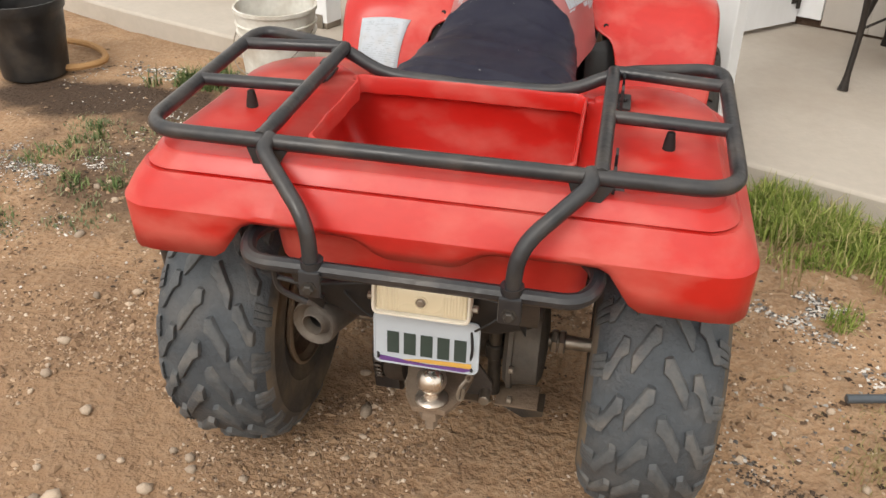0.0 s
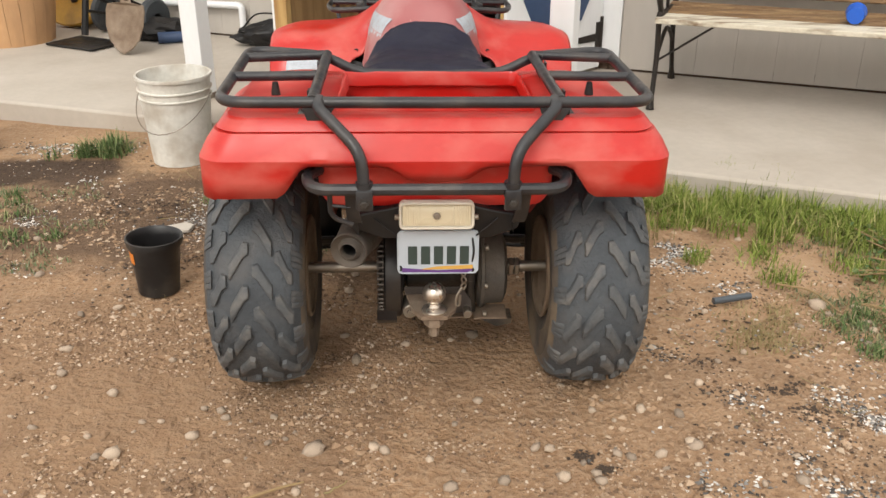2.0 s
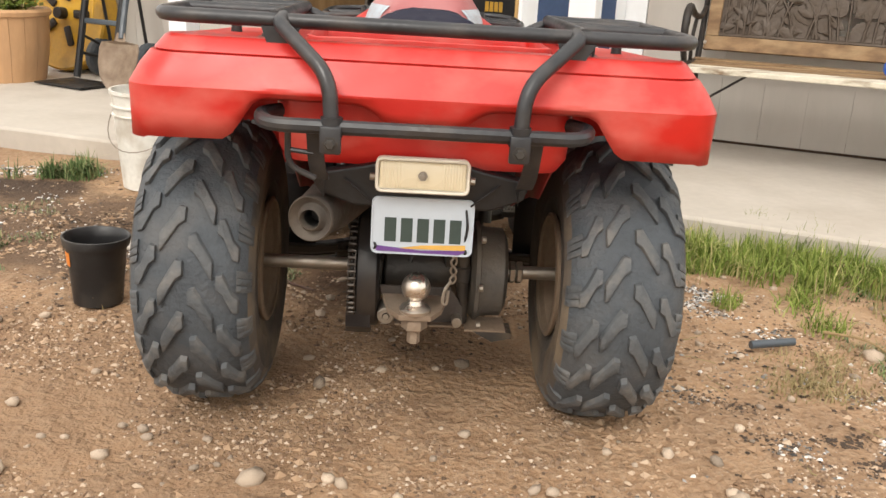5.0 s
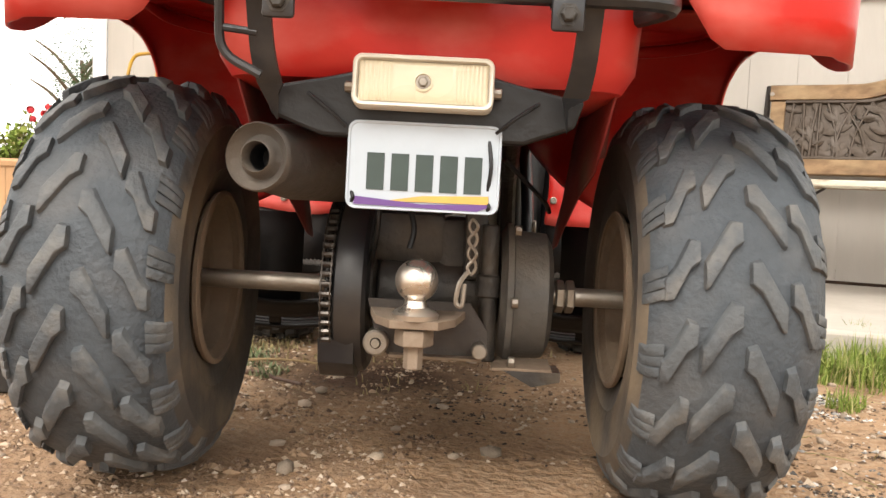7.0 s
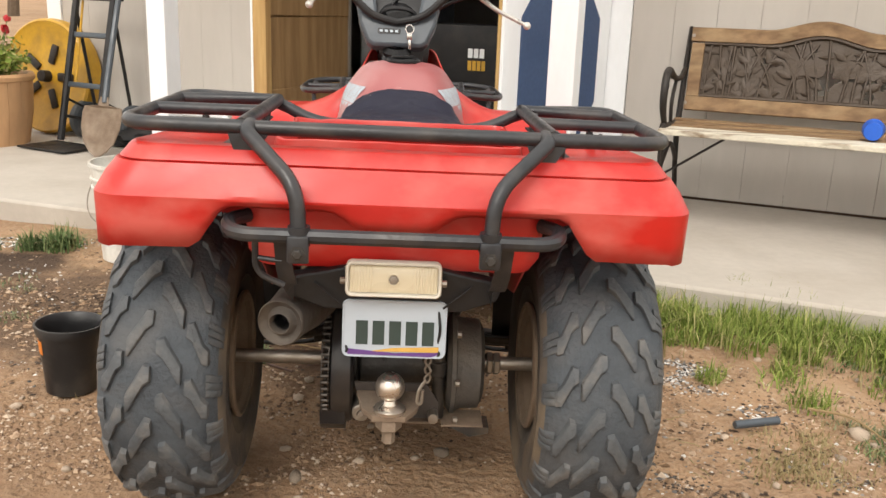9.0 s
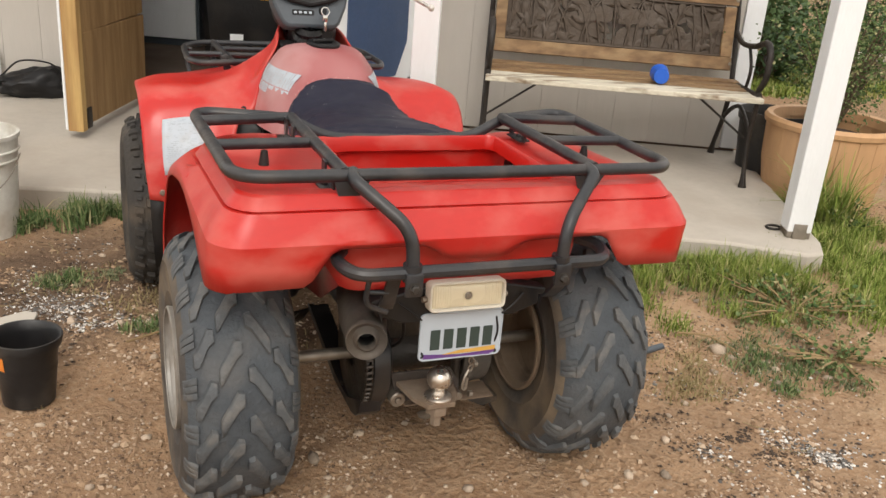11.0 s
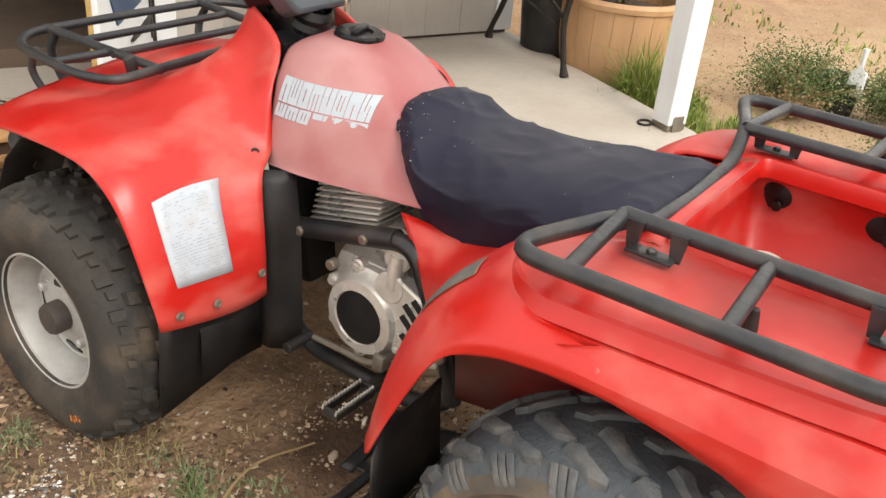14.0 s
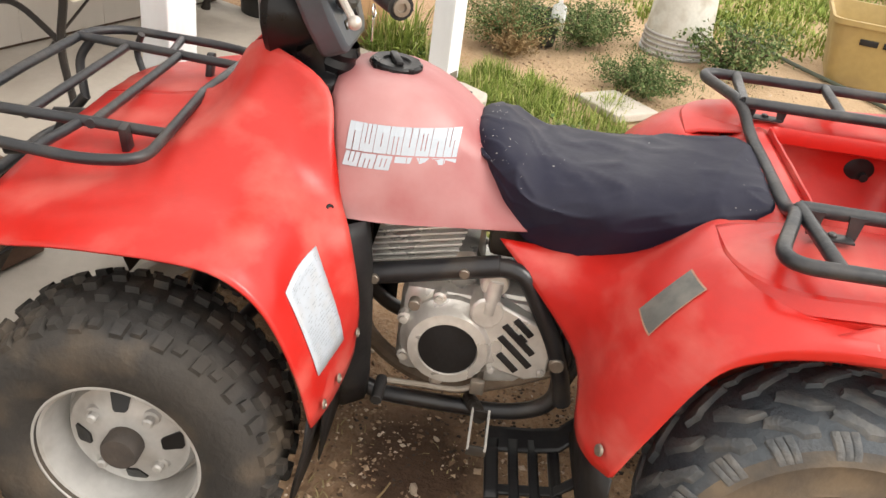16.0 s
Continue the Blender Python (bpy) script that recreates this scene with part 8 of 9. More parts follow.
def shed_inside():
    c = thing("equipment_crate", "black equipment crate with white and yellow print in the dim shed", "crate", at=Matrix.Translation(hs(-1.25, 3.70, FLOOR_Z)) @ rotm(0, 0, -16).to_4x4())
    bm = bmesh.new()
    rows = []
    for z, w, d in ((0.05, 0.24, 0.22), (0.10, 0.27, 0.25), (0.60, 0.31, 0.28), (0.68, 0.30, 0.27)):
        rows.append([Vector((x * w, y * d, z)) for x, y in ((-1, -0.8), (-0.85, -1), (0.85, -1), (1, -0.8), (1, 0.8), (0.85, 1), (-0.85, 1), (-1, 0.8))])
    V = loft(bm, rows, wrap=True)
    bm.faces.new(V[0][::-1])
    bm.faces.new(V[-1])
    part("shell", bm, BLACK, c, smooth=30)
    for s in (-1, 1):
        bm = bmesh.new()
        lathe(bm, [(0.02, -0.02), (0.07, -0.02), (0.075, 0.0), (0.07, 0.02), (0.02, 0.02)], axis_x(s * 0.24, 0.08, 0.075), 20)
        part("wheel", bm, RUBBER, c)
    bm = bmesh.new()
    for k in range(3):
        box(bm, (0.065 + k * 0.034, -0.2765, 0.525), (0.027, 0.004, 0.052), None, 0)
    part("white_print_bar", bm, PAINT, c, smooth=0)
    bm = bmesh.new()
    for k in range(4):
        box(bm, (0.062 + k * 0.027, -0.2725, 0.455), (0.021, 0.004, 0.055), None, 0)
    part("yellow_print_bar", bm, YELLOW, c, smooth=0)
    bm = bmesh.new()
    box(bm, (-0.085, -0.2575, 0.205), (0.075, 0.004, 0.042), None, 0.001)
    part("white_label", bm, PAINT, c, smooth=0)
    l = thing("storage_locker", "pale grey metal locker standing in the dim shed", "locker")
    bm = bmesh.new()
    hbox(bm, -2.25, -1.75, 4.2, 4.7, FLOOR_Z, 1.8, 0.006)
    part("carcass", bm, GREY, l, smooth=0)
    bm = bmesh.new()
    hbox(bm, -2.23, -1.77, 4.18, 4.198, 0.20, 1.76, 0.004)
    part("locker_door", bm, PAINT, l, smooth=0)


shed_inside()

# ---- yard to the side ----
shrub((2.80, 0.64, 0.0), (0.27, 0.27, 0.34), 13000, 0.0105, 31, "dense green wiry shrub on bare dirt", LEAF, STRAW, 40, 0.3)
shrub((2.66, 0.62, 0.0), (0.16, 0.15, 0.22), 1600, 0.012, 35, "dry straw-coloured weed by the shrub", STRAW, STRAW, 40, 0.3)
shrub((3.02, 0.26, 0.0), (0.26, 0.24, 0.30), 12000, 0.011, 32, "bushy green weed with narrow leaves", LEAF, BARK, 30, 0.3)
shrub((2.42, 0.02, 0.0), (0.23, 0.21, 0.21), 8500, 0.011, 33, "low spreading green weed", LEAF, BARK, 24, 0.3)
shrub((2.88, -0.48, 0.0), (0.30, 0.28, 0.30), 2600, 0.020, 34, "sprawling leafy weed beside the pail", LEAF, BARK, 20, 0.4)
shrub((1.52, 0.42, 0.0), (0.30, 0.26, 0.10), 700, 0.018, 36, "low green weed growing among gravel", LEAF, STRAW, 26, 0.3)
shrub((1.42, 0.10, 0.0), (0.26, 0.22, 0.07), 500, 0.016, 37, "flattened grey-green weed on gravelly dirt", LEAF, STRAW, 26, 0.3)
shrub((2.38, 1.02, 0.0), (0.14, 0.12, 0.16), 300, 0.02, 38, "small green weed at the slab edge", LEAF, STRAW, 12, 0.3)
tr = thing("hand_trowel", "small white-handled trowel stuck upright in a pot", "trowel")
bm = bmesh.new()
_b = Vector((2.86, 0.42, 0.10))
rows = [[_b + Vector((0.01 * f, w * t, f + 0.006 * (1 - t * t))) for t in np.linspace(-1, 1, 7)] for f, w in ((0, 0.034), (0.06, 0.036), (0.115, 0.034), (0.13, 0.012), (0.16, 0.009))]
loft(bm, rows)
part("blade", bm, PAINT, tr, "pale scoop", solid=0.003)
bm = bmesh.new()
tube(bm, [_b + Vector((0.002, 0, 0.15)), _b + Vector((0.004, 0, 0.20)), _b + Vector((0.006, 0, 0.215))], [0.009, 0.012, 0.016], 10)
part("handle", bm, PAINT, tr)
cr = thing("plastic_tub", "mustard rectangular plastic tub with slot grips on dirt", "tub", at=Matrix.Translation((3.18, -1.23, 0.0)) @ rotm(0, 0, -12).to_4x4())
bm = bmesh.new()
rows = []
for z, w, d in ((0, 0.20, 0.23), (0.30, 0.24, 0.28), (0.305, 0.255, 0.295), (0.33, 0.255, 0.295), (0.33, 0.24, 0.28), (0.04, 0.195, 0.225)):
    rows.append([Vector((x * 2, y * 2, z)) for x, y in round_rect(w, d, 0.03)])
V = loft(bm, rows, wrap=True)
bm.faces.new(V[-1])
part("tub_wall", bm, MUSTARD, cr, smooth=40)
bm = bmesh.new()
for k in range(2):
    box(bm, (-0.236, 0.10 - k * 0.11, 0.235), (0.006, 0.085, 0.03), None, 0.002)
part("grip_slot", bm, BLACK, cr)
ho = thing("garden_hose", "grey-green hose snaking over grass", "hose")
bm = bmesh.new()
tube(bm, curve_pts([(2.2, -1.5, 0.012), (2.9, -1.05, 0.012), (3.3, -0.80, 0.012), (3.9, -0.52, 0.012), (4.6, -0.1, 0.012), (5.6, 0.2, 0.02)], 6), 0.011, 8)
part("hose_run", bm, HOSE, ho)
bm = bmesh.new()
box(bm, (2.16, 0.14, 0.012), (0.30, 0.22, 0.035), rotm(0, 3, 35), 0.008)
tagged(part("paving_slab", bm, CONCRETE, None, smooth=0), "loose pale concrete paver in the grass", "paver")
bm = bmesh.new()
cyl(bm, (0.80, 0.262, 0.012), (0.915, 0.285, 0.014), 0.010, 12)
tagged(part("pipe_offcut", bm, GREY, None), "short grey pipe offcut lying on dirt", "pipe")
bm = bmesh.new()
prism(bm, [(-0.055, -0.024), (0.04, -0.034), (0.062, 0.0), (0.04, 0.03), (-0.047, 0.027)], 0.012, Matrix.Translation((-0.83, 0.86, 0.002)) @ rotm(3, -2, 20).to_4x4())
tagged(part("flat_stone", bm, CONCRETE, None, smooth=0, bevel=0.003), "pale flat broken stone on dirt", "stone")
ho2 = thing("garden_hose", "coiled tan hose end behind the large black pot", "hose")
bm = bmesh.new()
tube(bm, curve_pts([(-2.25, 2.0, 0.02), (-1.95, 1.95, 0.02), (-1.80, 1.80, 0.02), (-1.90, 1.68, 0.02), (-2.2, 1.66, 0.02)], 6), 0.014, 8)
part("hose_run", bm, WEBBING, ho2)
for c in (((-0.55, 0.66, 0.01), (-0.35, 0.74, 0.012), (-0.20, 0.70, 0.008)), ((-0.40, -0.50, 0.006), (-0.33, -0.47, 0.008), (-0.28, -0.45, 0.006)), ((1.02, 0.36, 0.01), (1.10, 0.30, 0.015), (1.13, 0.18, 0.01))):
    bm = bmesh.new()
    tube(bm, curve_pts(c, 5), [0.004, 0.003, 0.002], 6)
    tagged(part("dry_twig", bm, STRAW, None), "thin dry twig lying on dirt", "twig", "twigs")


edging = thing("garden_wall", "low grey block wall with a pale cap along the lawn", "garden wall")
for _n, _w, _z0, _z1, _mt in (("wall_face", 0.14, -0.05, 0.20, RUST), ("cap", 0.20, 0.20, 0.245, CONCRETE)):
    bm = bmesh.new()
    _p = [Vector((5.6, 4.30, 0)), Vector((7.4, 3.42, 0)), Vector((9.6, 2.35, 0)), Vector((12.0, 1.2, 0))]
    _s = (_p[-1] - _p[0]).normalized().cross(Vector((0, 0, 1)))
    loft(bm, [[p + _s * _w / 2 * a + Vector((0, 0, z_)) for a, z_ in ((-1, _z0), (1, _z0), (1, _z1), (-1, _z1))] for p in _p], wrap=True)
    part(_n, bm, _mt, edging, smooth=0)
bm = bmesh.new()
tube(bm, [(1.885 + 0.030 * math.cos(a), 0.948 + 0.024 * math.sin(a), SLAB_Z + 0.005) for a in np.linspace(0, 2 * math.pi, 21)[:-1]], 0.005, 8, True)
tagged(part("tie_ring", bm, IRON, None, smooth=60), "dark iron tie ring lying by the post foot", "ring")
bm = bmesh.new()
lathe(bm, [(0.020, 0.0), (0.030, 0.0), (0.032, 0.003), (0.032, 0.016), (0.030, 0.019), (0.021, 0.019), (0.020, 0.016), (0.020, 0.0)], Matrix.Translation((0.150, 0.030, 0.547)), 26)
tagged(part("tape_roll", bm, BUCKET, None, smooth=40), "white plastic ring lying in the storage box", "plastic ring")

# ---- distance ----
def tree(x, y, h, seed, wide=0.36):
    t = thing("tree", "distant green tree with loose uneven crown", "tree", "far trees")
    rr_ = random.Random(seed)
    z0 = ground_z(x, y)
    bm = bmesh.new()
    tube(bm, curve_pts([(x, y, z0 - 0.1), (x + 0.1, y, z0 + h * 0.3), (x - 0.1, y + 0.1, z0 + h * 0.6)], 5), [h * 0.03, h * 0.022, h * 0.01], 8)
    for k in range(7):
        a = rr_.uniform(0, 6.28)
        tube(bm, curve_pts([(x, y, z0 + h * (0.25 + 0.05 * k)), (x + math.cos(a) * h * 0.15, y + math.sin(a) * h * 0.15, z0 + h * (0.42 + 0.05 * k)), (x + math.cos(a) * h * 0.27, y + math.sin(a) * h * 0.27, z0 + h * (0.5 + 0.05 * k))], 4), [h * 0.012, h * 0.008, h * 0.003], 6)
    part("trunk", bm, BARK, t)
    leaf_cloud("crown", LEAFDK, (x, y, z0 + h * 0.25), (h * wide, h * wide, h * 0.75), 4200 if wide > 0.2 else 7000, h * (0.028 if wide > 0.2 else 0.009), seed, t, 40, rise=0.15)
    return t


for k, (x, y, h) in enumerate(((-11.15, 25.0, 5.9), (-4.5, 19, 3.5), (12, 12, 3.5), (9.5, 8.0, 2.6), (8.3, 6.4, 2.0), (15, 9, 4), (18, 4, 3.5), (20, 15, 5), (11, 4.0, 2.2), (16, -3, 3), (14, -8, 3.4))):
    tree(x, y, h, 50 + k, 0.13 if k == 0 else 0.36)
for k, (x, y, r) in enumerate(((4.6, 4.3, 0.7), (5.2, 5.3, 0.8), (6.3, 4.6, 0.9), (6.8, 3.6, 0.8), (4.0, 5.6, 0.8))):
    shrub((x, y, 0), (r, r, r * 1.3), 2200, 0.06, 70 + k, "dense dark green bush behind the planter", LEAFDK, BARK, 30, 0.3)


# ---- grass, pebbles and gravel ----
def spots(x0, x1, y0, y1, n, seed, rad=0.05, wt=1.0):
    """Random tuft places in a rectangle of the yard."""
    rr = random.Random(seed)
    return [(rr.uniform(x0, x1), rr.uniform(y0, y1), rad * rr.uniform(0.6, 1.4), wt * rr.uniform(0.4, 1.6)) for _ in range(n)]


def edge_spots(u0, u1, depth, n, seed, rad=0.05, wt=1.0):
    """Tufts along the slab's front edge, thinning away from it."""
    rr = random.Random(seed)
    out = []
    for _ in range(n):
        p = hs(rr.uniform(u0, u1), 1.36 - depth * rr.random() ** 1.7)
        out.append((p.x, p.y, rad * rr.uniform(0.6, 1.4), wt * rr.uniform(0.4, 1.6)))
    return out


grass_patch("grass", edge_spots(0.15, 1.35, 0.24, 70, 1, 0.05, 0.9) + edge_spots(0.75, 1.25, 0.22, 16, 2, 0.05, 0.9) + spots(1.10, 1.38, 0.98, 1.26, 12, 21, 0.045, 0.9), 1, GRASS, "tall bright green grass along the slab edge", 0.035, 0.135, per=135, width=0.0021)
grass_patch("grass", spots(1.34, 1.62, 0.34, 0.66, 9, 22, 0.05, 0.6) + spots(1.40, 1.62, 0.80, 0.98, 9, 23, 0.05, 0.7) + edge_spots(0.15, 1.4, 0.55, 26, 24, 0.05, 0.5), 9, GRASS, "low patchy green grass spreading over dirt", 0.02, 0.08, per=140, width=0.002)
grass_patch("grass", spots(1.85, 2.35, 0.45, 0.95, 30, 3, 0.08) + spots(2.05, 2.5, 0.9, 1.35, 16, 17, 0.06) + spots(1.7, 2.2, 0.1, 0.6, 20, 4, 0.08, 0.6), 2, GRASS, "lush green grass round the corner post", 0.03, 0.13, per=170, width=0.0024)
grass_patch("grass", spots(-1.36, -1.23, 1.64, 1.75, 7, 5, 0.045) + spots(-0.66, -0.40, 1.60, 1.78, 12, 6, 0.05, 1.2) + spots(-0.9, -0.5, 1.45, 1.7, 8, 36, 0.04, 0.4) + spots(-1.5, -1.2, 1.60, 1.70, 3, 16, 0.04, 0.4), 3, LEAF, "green grass tufts at the slab foot", 0.03, 0.12, per=90, width=0.0028)
grass_patch("weed", spots(1.10, 1.36, -0.04, 0.30, 22, 7, 0.045, 0.6) + spots(1.2, 1.55, 0.3, 0.95, 22, 27, 0.05, 0.4) + spots(-1.6, -1.2, 0.45, 1.25, 20, 8, 0.05, 0.6) + spots(-0.76, -0.62, 1.10, 1.19, 7, 9, 0.035, 0.8) + spots(-0.55, -0.43, 0.73, 0.82, 6, 37, 0.03, 0.7) + spots(1.9, 3.2, -0.6, 0.4, 24, 19, 0.08, 0.6), 4, LEAF, "sparse low green weeds in gravel", 0.012, 0.05, per=60, width=0.0024)
grass_patch("dry_grass", edge_spots(0.15, 1.4, 0.45, 30, 31, 0.06, 0.5), 8, DRY, "tall bleached stalks among the green grass", 0.04, 0.14, per=26, width=0.0018)
grass_patch("dry_grass", spots(0.77, 1.05, 0.02, 0.25, 34, 10, 0.06, 0.8) + spots(1.0, 1.5, 0.1, 0.8, 24, 30, 0.08, 0.6) + spots(-0.55, -0.38, 0.86, 0.99, 16, 11, 0.05, 0.8) + spots(-0.80, -0.55, 0.95, 1.4, 14, 38, 0.06, 0.4) + spots(-0.35, 0.3, 0.55, 1.2, 16, 12, 0.06, 0.4) + spots(1.9, 3.4, -0.6, 1.2, 40, 18, 0.08, 0.5), 5, DRY, "flattened dry straw and roots on dirt", 0.008, 0.04, per=40, width=0.0016)
grass_patch("meadow", spots(5.3, 9.5, 1.7, 3.0, 340, 13, 0.24, 0.8) + spots(6.0, 9.0, 2.6, 3.6, 160, 45, 0.24, 1.6) + spots(6.5, 10.5, 3.8, 6.5, 220, 43, 0.24, 1.2) + spots(4.3, 6.6, 3.7, 6.0, 240, 44, 0.22, 1.2) + spots(3.5, 8, -2.6, -0.2, 420, 14, 0.22, 1.3) + spots(3.6, 4.6, -0.2, 1.8, 22, 15, 0.14, 0.3), 6, GRASS, "patchy green grass of the yard beyond", 0.03, 0.10, per=60, width=0.006)
grass_patch("grass_clump", [(*hs(1.60, 2.00)[:2], 0.08, 4), (*hs(1.68, 1.92)[:2], 0.08, 3)], 7, GRASS, "long arching grass clump against the planter", 0.18, 0.40, per=60, width=0.004)

_pebbles = []
for k in range(7):
    b_ = bmesh.new()
    bmesh.ops.create_icosphere(b_, subdivisions=1, radius=1.0)
    sx, sy, sz = random.uniform(0.8, 1.2), random.uniform(0.6, 1.0), random.uniform(0.4, 0.65)
    for v in b_.verts:
        q = 1 + 0.28 * noise.noise(v.co * 1.6 + Vector((k * 7, 0, 0)))
        v.co = Vector((v.co.x * sx * q, v.co.y * sy * q, v.co.z * sz * q))
    me = bpy.data.meshes.new("stone")
    b_.to_mesh(me)
    b_.free()
    me.materials.append(STONE)
    me.polygons.foreach_set("use_smooth", [True] * len(me.polygons))
    _pebbles.append(me)


def pebble(x, y, r):
    o = new("stone", _pebbles[random.randrange(7)])
    o.parent = ground
    o.matrix_basis = Matrix.Translation((x, y, ground_z(x, y) + r * 0.22)) @ rotm(random.uniform(-15, 15), random.uniform(-15, 15), random.uniform(0, 360)).to_4x4() @ Matrix.Diagonal((r, r, r, 1))


for x, y, r in ((-0.192, 0.029, 0.022), (-0.116, -0.346, 0.019), (0.256, -0.452, 0.020), (0.56, -0.363, 0.017), (-0.271, -0.332, 0.027), (-0.702, -0.325, 0.022), (0.109, 0.128, 0.020), (0.02, -0.47, 0.018), (-0.44, -0.56, 0.022),
                (-0.14, -0.33, 0.015), (0.24, -0.36, 0.016), (0.21, -0.355, 0.014), (0.33, -0.47, 0.014), (-0.02, -0.38, 0.012), (0.10, -0.17, 0.013), (1.10, 0.26, 0.026)):
    pebble(x, y, r)
for x, y, r in ((0.554, -0.348, 0.015), (0.554, -0.250, 0.016), (0.476, -0.387, 0.017), (0.411, -0.393, 0.013), (-0.628, -0.207, 0.009), (-0.337, -0.287, 0.010), (-0.539, -0.159, 0.012),
                (-0.481, -0.201, 0.013), (-0.658, 0.050, 0.014), (-0.937, 0.107, 0.019), (-0.767, -0.094, 0.017), (-0.295, -0.466, 0.012), (-0.243, -0.512, 0.017), (-0.372, -0.202, 0.010), (-0.586, 1.332, 0.013), (-0.486, 0.581, 0.011)):
    pebble(x, y, r)
for k in range(270):
    x, y = random.uniform(-1.3, 1.4), random.uniform(-0.9, 0.9)
    if min(math.hypot((x - sx) / 1.6, y - sy) for sx, sy in ((-0.37, 0), (0.37, 0), (-0.42, 1.12), (0.42, 1.12))) < 0.10:
        continue
    pebble(x, y, 0.005 + 0.013 * random.random() ** 2.4)


def scatter(name, areas, mat, label, seed, rmin, rmax, flat=0.55, clump=0.0):
    """Small angular stones joined into one loose layer."""
    rr = random.Random(seed)
    verts, faces = [], []
    base = [(1, 0, 0), (-1, 0, 0), (0, 1, 0), (0, -1, 0), (0, 0, 1), (0, 0, -1)]
    tri = [(0, 2, 4), (2, 1, 4), (1, 3, 4), (3, 0, 4), (2, 0, 5), (1, 2, 5), (3, 1, 5), (0, 3, 5)]
    for x0, y0, sx, sy, n in areas:
        for _ in range(n):
            x, y = x0 + rr.gauss(0, sx), y0 + rr.gauss(0, sy)
            if clump and noise.noise(Vector((x * 3.1, y * 3.1, seed))) + 0.7 * noise.noise(Vector((x * 9.0, y * 13.0, seed))) < clump * rr.uniform(-0.6, 1.0):
                continue
            r = rmin + (rmax - rmin) * rr.random() ** 2
            a = rr.uniform(0, 6.28)
            ca, sa = math.cos(a), math.sin(a)
            z = ground_z(x, y) + r * 0.12
            k = len(verts)
            for bx, by, bz in base:
                bx, by, bz = bx * rr.uniform(0.6, 1.2) + rr.uniform(-0.35, 0.35), by * rr.uniform(0.6, 1.1) + rr.uniform(-0.35, 0.35), bz * flat * rr.uniform(0.6, 1.2)
                verts.append((x + r * (bx * ca - by * sa), y + r * (bx * sa + by * ca), z + r * bz))
            faces += [(k + i, k + j, k + l) for i, j, l in tri]
    me = bpy.data.meshes.new(name)
    me.from_pydata(verts, [], faces)
    me.materials.append(mat)
    return tagged(new(name, me), label, "gravel", kind="stuff")


scatter("grit", [(0, -0.2, 0.9, 0.6, 16000), (0.3, 0.4, 0.9, 0.6, 9000), (-0.8, 0.7, 0.5, 0.5, 7000), (0.0, 0.6, 0.35, 0.4, 3000), (2.6, 0.4, 0.6, 0.7, 3500), (0.1, -0.35, 0.7, 0.28, 14000), (-0.8, 0.3, 0.4, 0.5, 6000), (0.85, 0.0, 0.3, 0.4, 6000)], GRITMIX, "fine brown and pale grit on the dirt", 1, 0.0014, 0.0068, 0.7, 0.3)
scatter("gravel", [(0.758, 0.606, 0.035, 0.035, 900), (0.86, 0.545, 0.05, 0.04, 600), (0.70, 0.585, 0.025, 0.02, 250), (0.72, -0.214, 0.05, 0.05, 150), (0.94, -0.27, 0.09, 0.06, 350), (0.90, 0.377, 0.03, 0.03, 90), (0.782, 0.015, 0.022, 0.022, 110), (0.552, 0.006, 0.03, 0.03, 90), (0.961, -0.252, 0.035, 0.035, 170), (1.013, -0.327, 0.040, 0.040, 420),
                   (0.837, -0.519, 0.05, 0.025, 190), (0.573, -0.478, 0.045, 0.035, 150), (0.468, -0.231, 0.045, 0.04, 110), (0.80, -0.40, 0.04, 0.03, 90), (0.85, -0.2, 0.22, 0.2, 700), (1.1, 0.1, 0.25, 0.25, 500), (0.80, 0.58, 0.09, 0.05, 500)], CHIPMIX, "grey and white gravel chips in patches", 2, 0.0028, 0.0080, 0.55, 0.15)
scatter("gravel", [(-0.715, 0.978, 0.06, 0.04, 420), (-0.660, 0.823, 0.07, 0.04, 420), (-0.614, 0.998, 0.05, 0.03, 220), (-0.531, 1.076, 0.04, 0.03, 130), (-0.598, 1.463, 0.05, 0.05, 150), (-0.75, 1.15, 0.16, 0.16, 420), (-0.95, 0.9, 0.2, 0.2, 420),
                   (-1.52, 0.93, 0.10, 0.07, 1500), (-1.39, 0.96, 0.07, 0.05, 900), (-1.38, 0.66, 0.14, 0.14, 500), (-1.55, 1.35, 0.2, 0.08, 300), (-1.74, 1.70, 0.16, 0.08, 500), (-0.48, 0.90, 0.12, 0.10, 300), (-1.05, 0.65, 0.2, 0.2, 400)], CHIPMIX, "grey and white gravel chips in patches", 2, 0.0022, 0.0062, 0.55, 0.15)
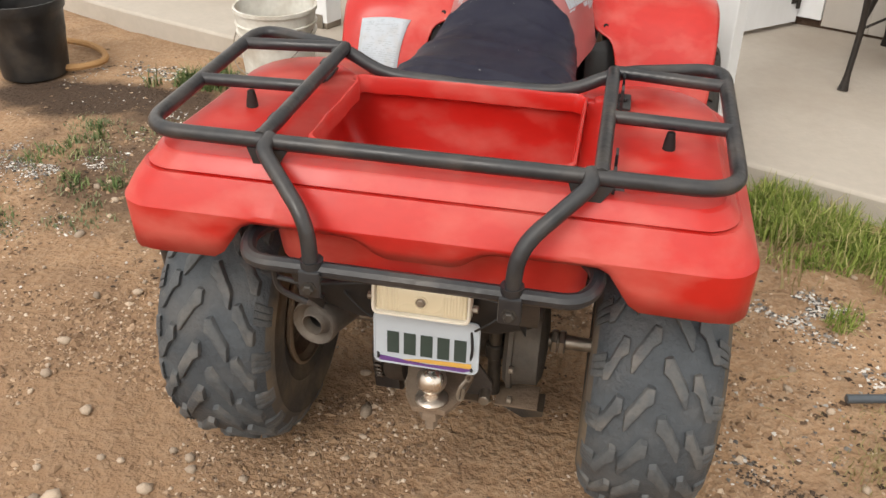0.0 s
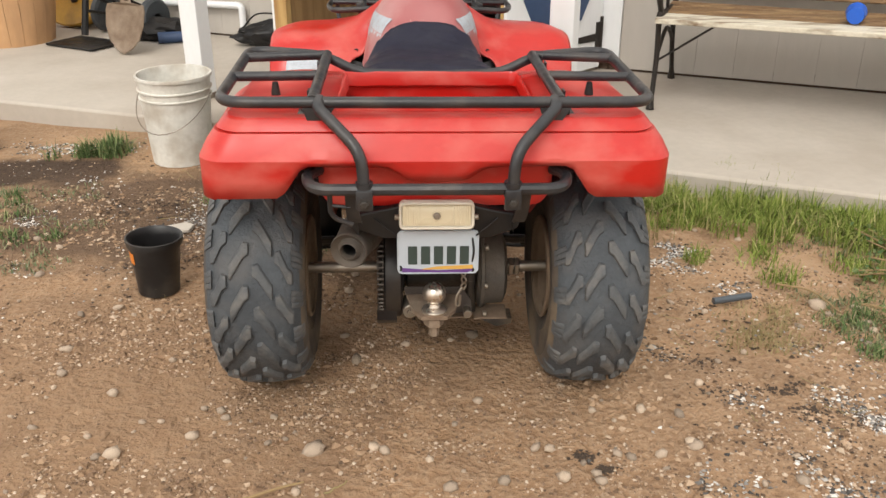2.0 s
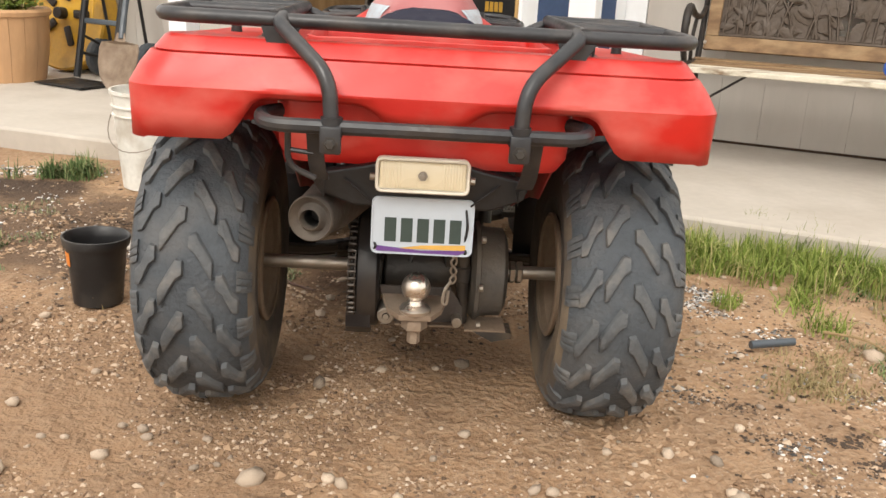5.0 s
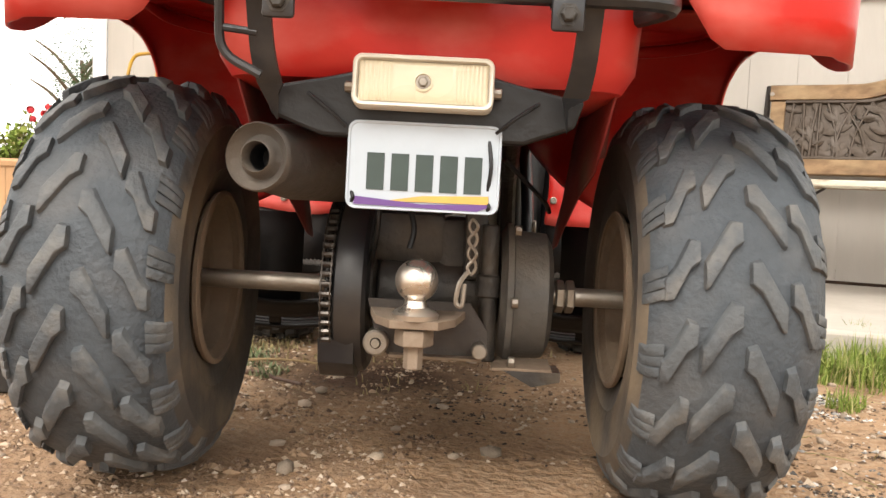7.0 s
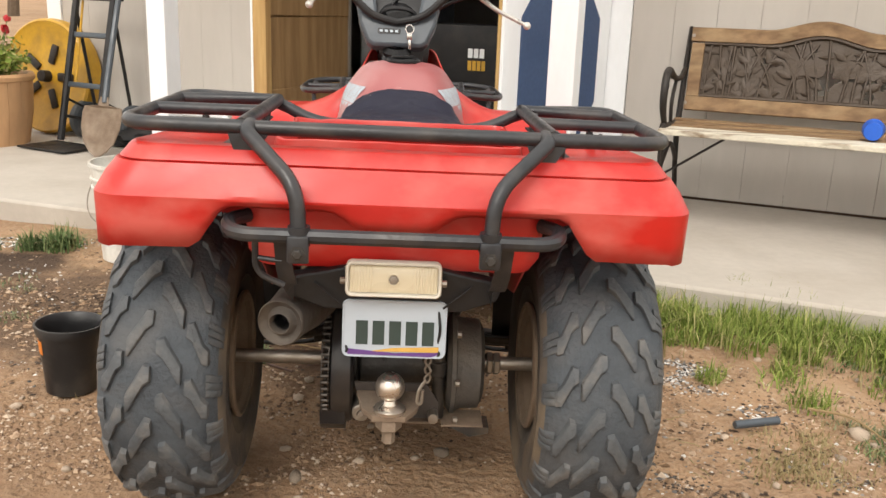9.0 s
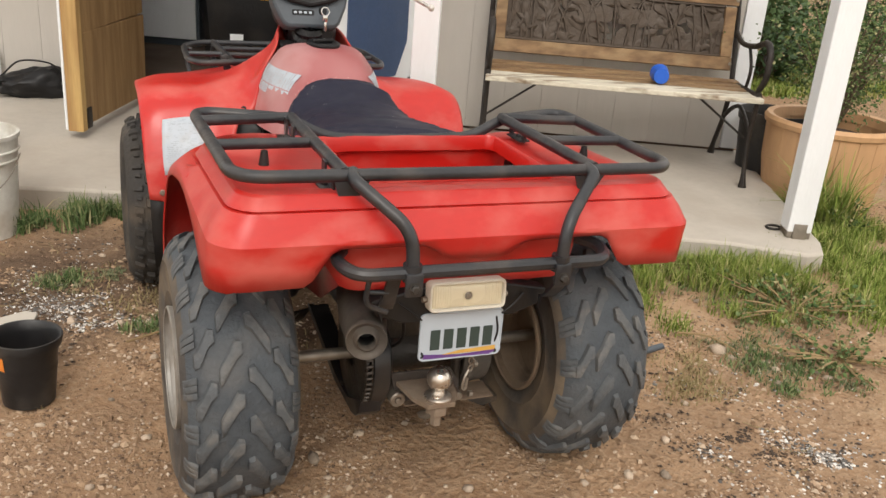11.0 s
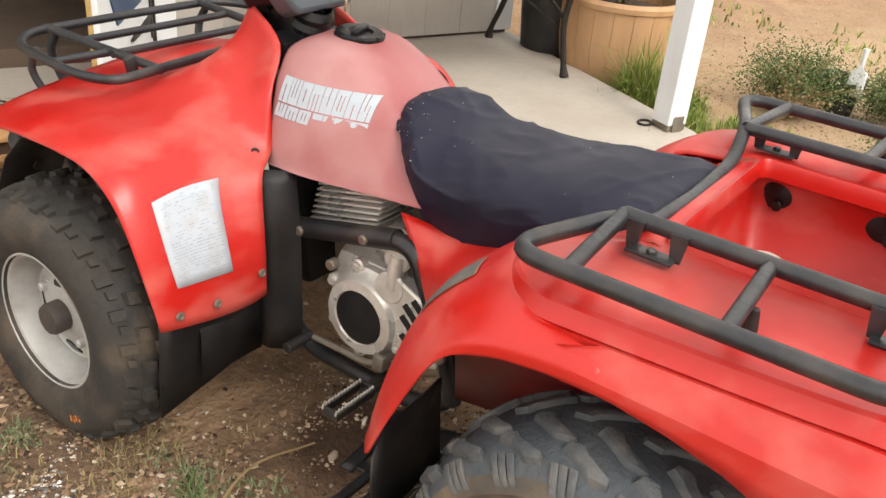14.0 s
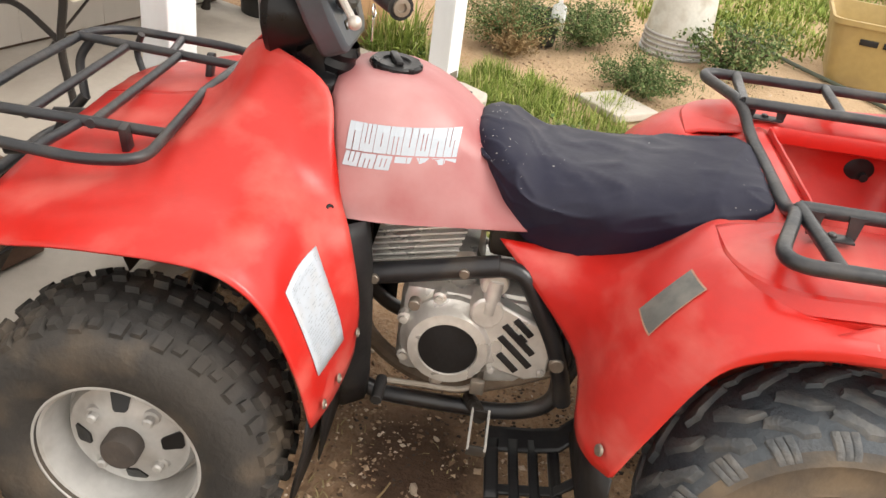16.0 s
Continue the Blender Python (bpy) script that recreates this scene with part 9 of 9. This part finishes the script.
scatter("mulch", [(3.3, 1.5, 0.5, 0.4, 900), (2.9, 1.2, 0.4, 0.3, 500), (0.552, 0.006, 0.035, 0.03, 289), (0.706, -0.145, 0.035, 0.025, 221), (0.794, -0.179, 0.045, 0.018, 289), (0.853, -0.235, 0.025, 0.04, 255), (0.929, -0.139, 0.028, 0.022, 170), (0.961, -0.252, 0.04, 0.04, 221), (1.03, -0.30, 0.05, 0.04, 187), (0.810, -0.379, 0.045, 0.025, 374),
                  (0.66, -0.02, 0.05, 0.03, 153), (0.573, -0.478, 0.05, 0.04, 102), (0.80, -0.25, 0.22, 0.18, 442), (0.306, -0.388, 0.012, 0.008, 102), (0.344, -0.432, 0.010, 0.008, 85), (-0.05, 0.55, 0.14, 0.16, 714),
                  (-1.72, 1.48, 0.22, 0.10, 850), (-1.4, 1.80, 0.35, 0.10, 510), (-0.55, 1.45, 0.10, 0.07, 544), (0.1, 0.35, 0.2, 0.1, 340), (-0.70, 0.95, 0.15, 0.2, 612), (0.85, 0.40, 0.12, 0.12, 204)], MULCH, "dark crumbs of mulch and soil", 3, 0.002, 0.0075, 0.4, 0.15)

CLODMIX = island_material("dirt_clod", [(0.0, (0.17, 0.107, 0.066)), (0.4, (0.27, 0.175, 0.105)), (0.8, (0.38, 0.26, 0.165)), (1.0, (0.50, 0.40, 0.30))])
scatter("clod", [(-0.1, -0.45, 0.75, 0.30, 5200), (-0.9, 0.2, 0.35, 0.5, 2600), (0.9, 0.1, 0.35, 0.35, 2200), (-0.75, 1.0, 0.35, 0.4, 2200), (0.0, 0.5, 0.35, 0.5, 1200), (2.4, 0.3, 0.6, 0.6, 1500)], CLODMIX, "small clods and pebbles of pale dirt", 9, 0.003, 0.0125, 0.6, 0.25)
scatter("leaf_litter", [(-1.0, 0.95, 0.25, 0.25, 2200), (-0.85, 1.1, 0.2, 0.2, 1500), (-0.60, 1.36, 0.20, 0.13, 1500), (-0.95, 1.35, 0.30, 0.20, 1300), (-0.60, 0.95, 0.20, 0.20, 700), (-0.45, 0.75, 0.15, 0.10, 260), (-1.4, 1.2, 0.25, 0.30, 1000), (1.0, 0.75, 0.25, 0.12, 500), (1.25, 0.25, 0.20, 0.20, 500), (0.9, 0.2, 0.18, 0.14, 350), (2.2, 0.3, 0.4, 0.4, 500)],
        LITTER, "dry brown leaf litter and bark crumbs", 6, 0.002, 0.011, 0.22, 0.2)
scatter("gravel", [(-1.50, 0.99, 0.10, 0.05, 900), (-1.47, 1.76, 0.16, 0.06, 700), (-1.36, 1.30, 0.10, 0.08, 260), (-0.70, 0.95, 0.085, 0.055, 330), (-0.63, 0.84, 0.08, 0.04, 260), (-0.56, 1.08, 0.06, 0.04, 180), (-0.86, 1.20, 0.08, 0.05, 160)], CHIPMIX, "white and grey gravel patch by the wheel", 7, 0.003, 0.0085, 0.5, 0.1)
grass_patch("weed", spots(-0.80, -0.55, 1.06, 1.20, 14, 51, 0.04, 0.8) + spots(-0.52, -0.40, 0.72, 0.90, 9, 52, 0.04, 0.7) + spots(-0.42, -0.34, 0.62, 0.72, 4, 53, 0.03, 0.6) + spots(1.08, 1.40, -0.05, 0.32, 26, 54, 0.055, 0.8) + spots(1.3, 1.6, 0.25, 0.7, 16, 55, 0.06, 0.6) + spots(-1.62, -1.12, 0.5, 1.3, 34, 56, 0.06, 0.7), 21, SAGE, "grey-green flattened weeds among gravel", 0.008, 0.032, per=60, width=0.0026)
grass_patch("dry_sprig", [(-0.765, 0.398, 0.02, 0.5)], 41, DRY, "small dry sprig at the foot of the black pot", 0.03, 0.085, per=36, width=0.0012)
# a dark root lying along the dirt, bent twigs and straws
_tw = random.Random(77)
for x, y, ln, an, r, mt_, nm, lb in [(-0.46, 0.70, 0.24, -35, 0.006, BROWNBOX, "root", "dark dry root lying on the dirt"), (-0.245, -0.485, 0.07, 40, 0.003, DRY, "twig", "short dry twig lying on dirt"), (1.17, 0.20, 0.16, 75, 0.0035, DRY, "root", "pale bent root among the weeds")] + \
        [(_tw.uniform(0.6, 1.25), _tw.uniform(-0.35, 0.5), _tw.uniform(0.04, 0.12), _tw.uniform(0, 180), 0.0014, DRY, "twig", "short dry twig lying on dirt") for _ in range(16)] + \
        [(_tw.uniform(-0.95, -0.35), _tw.uniform(0.6, 1.4), _tw.uniform(0.04, 0.12), _tw.uniform(0, 180), 0.0014, DRY, "twig", "short dry twig lying on dirt") for _ in range(14)]:
    c, s_ = math.cos(radians(an)), math.sin(radians(an))
    pts = []
    for q in np.linspace(0, 1, 7):
        wob = _tw.uniform(-0.06, 0.06) * ln
        px, py = x + c * ln * q - s_ * wob, y + s_ * ln * q + c * wob
        pts.append(Vector((px, py, ground_z(px, py) + r * 0.6)))
    bm = bmesh.new()
    tube(bm, pts, [r * (1 - 0.5 * q) for q in np.linspace(0, 1, 7)], 6)
    tagged(part(nm, bm, mt_, None, smooth=60), lb, nm, "twigs" if nm == "twig" else "")
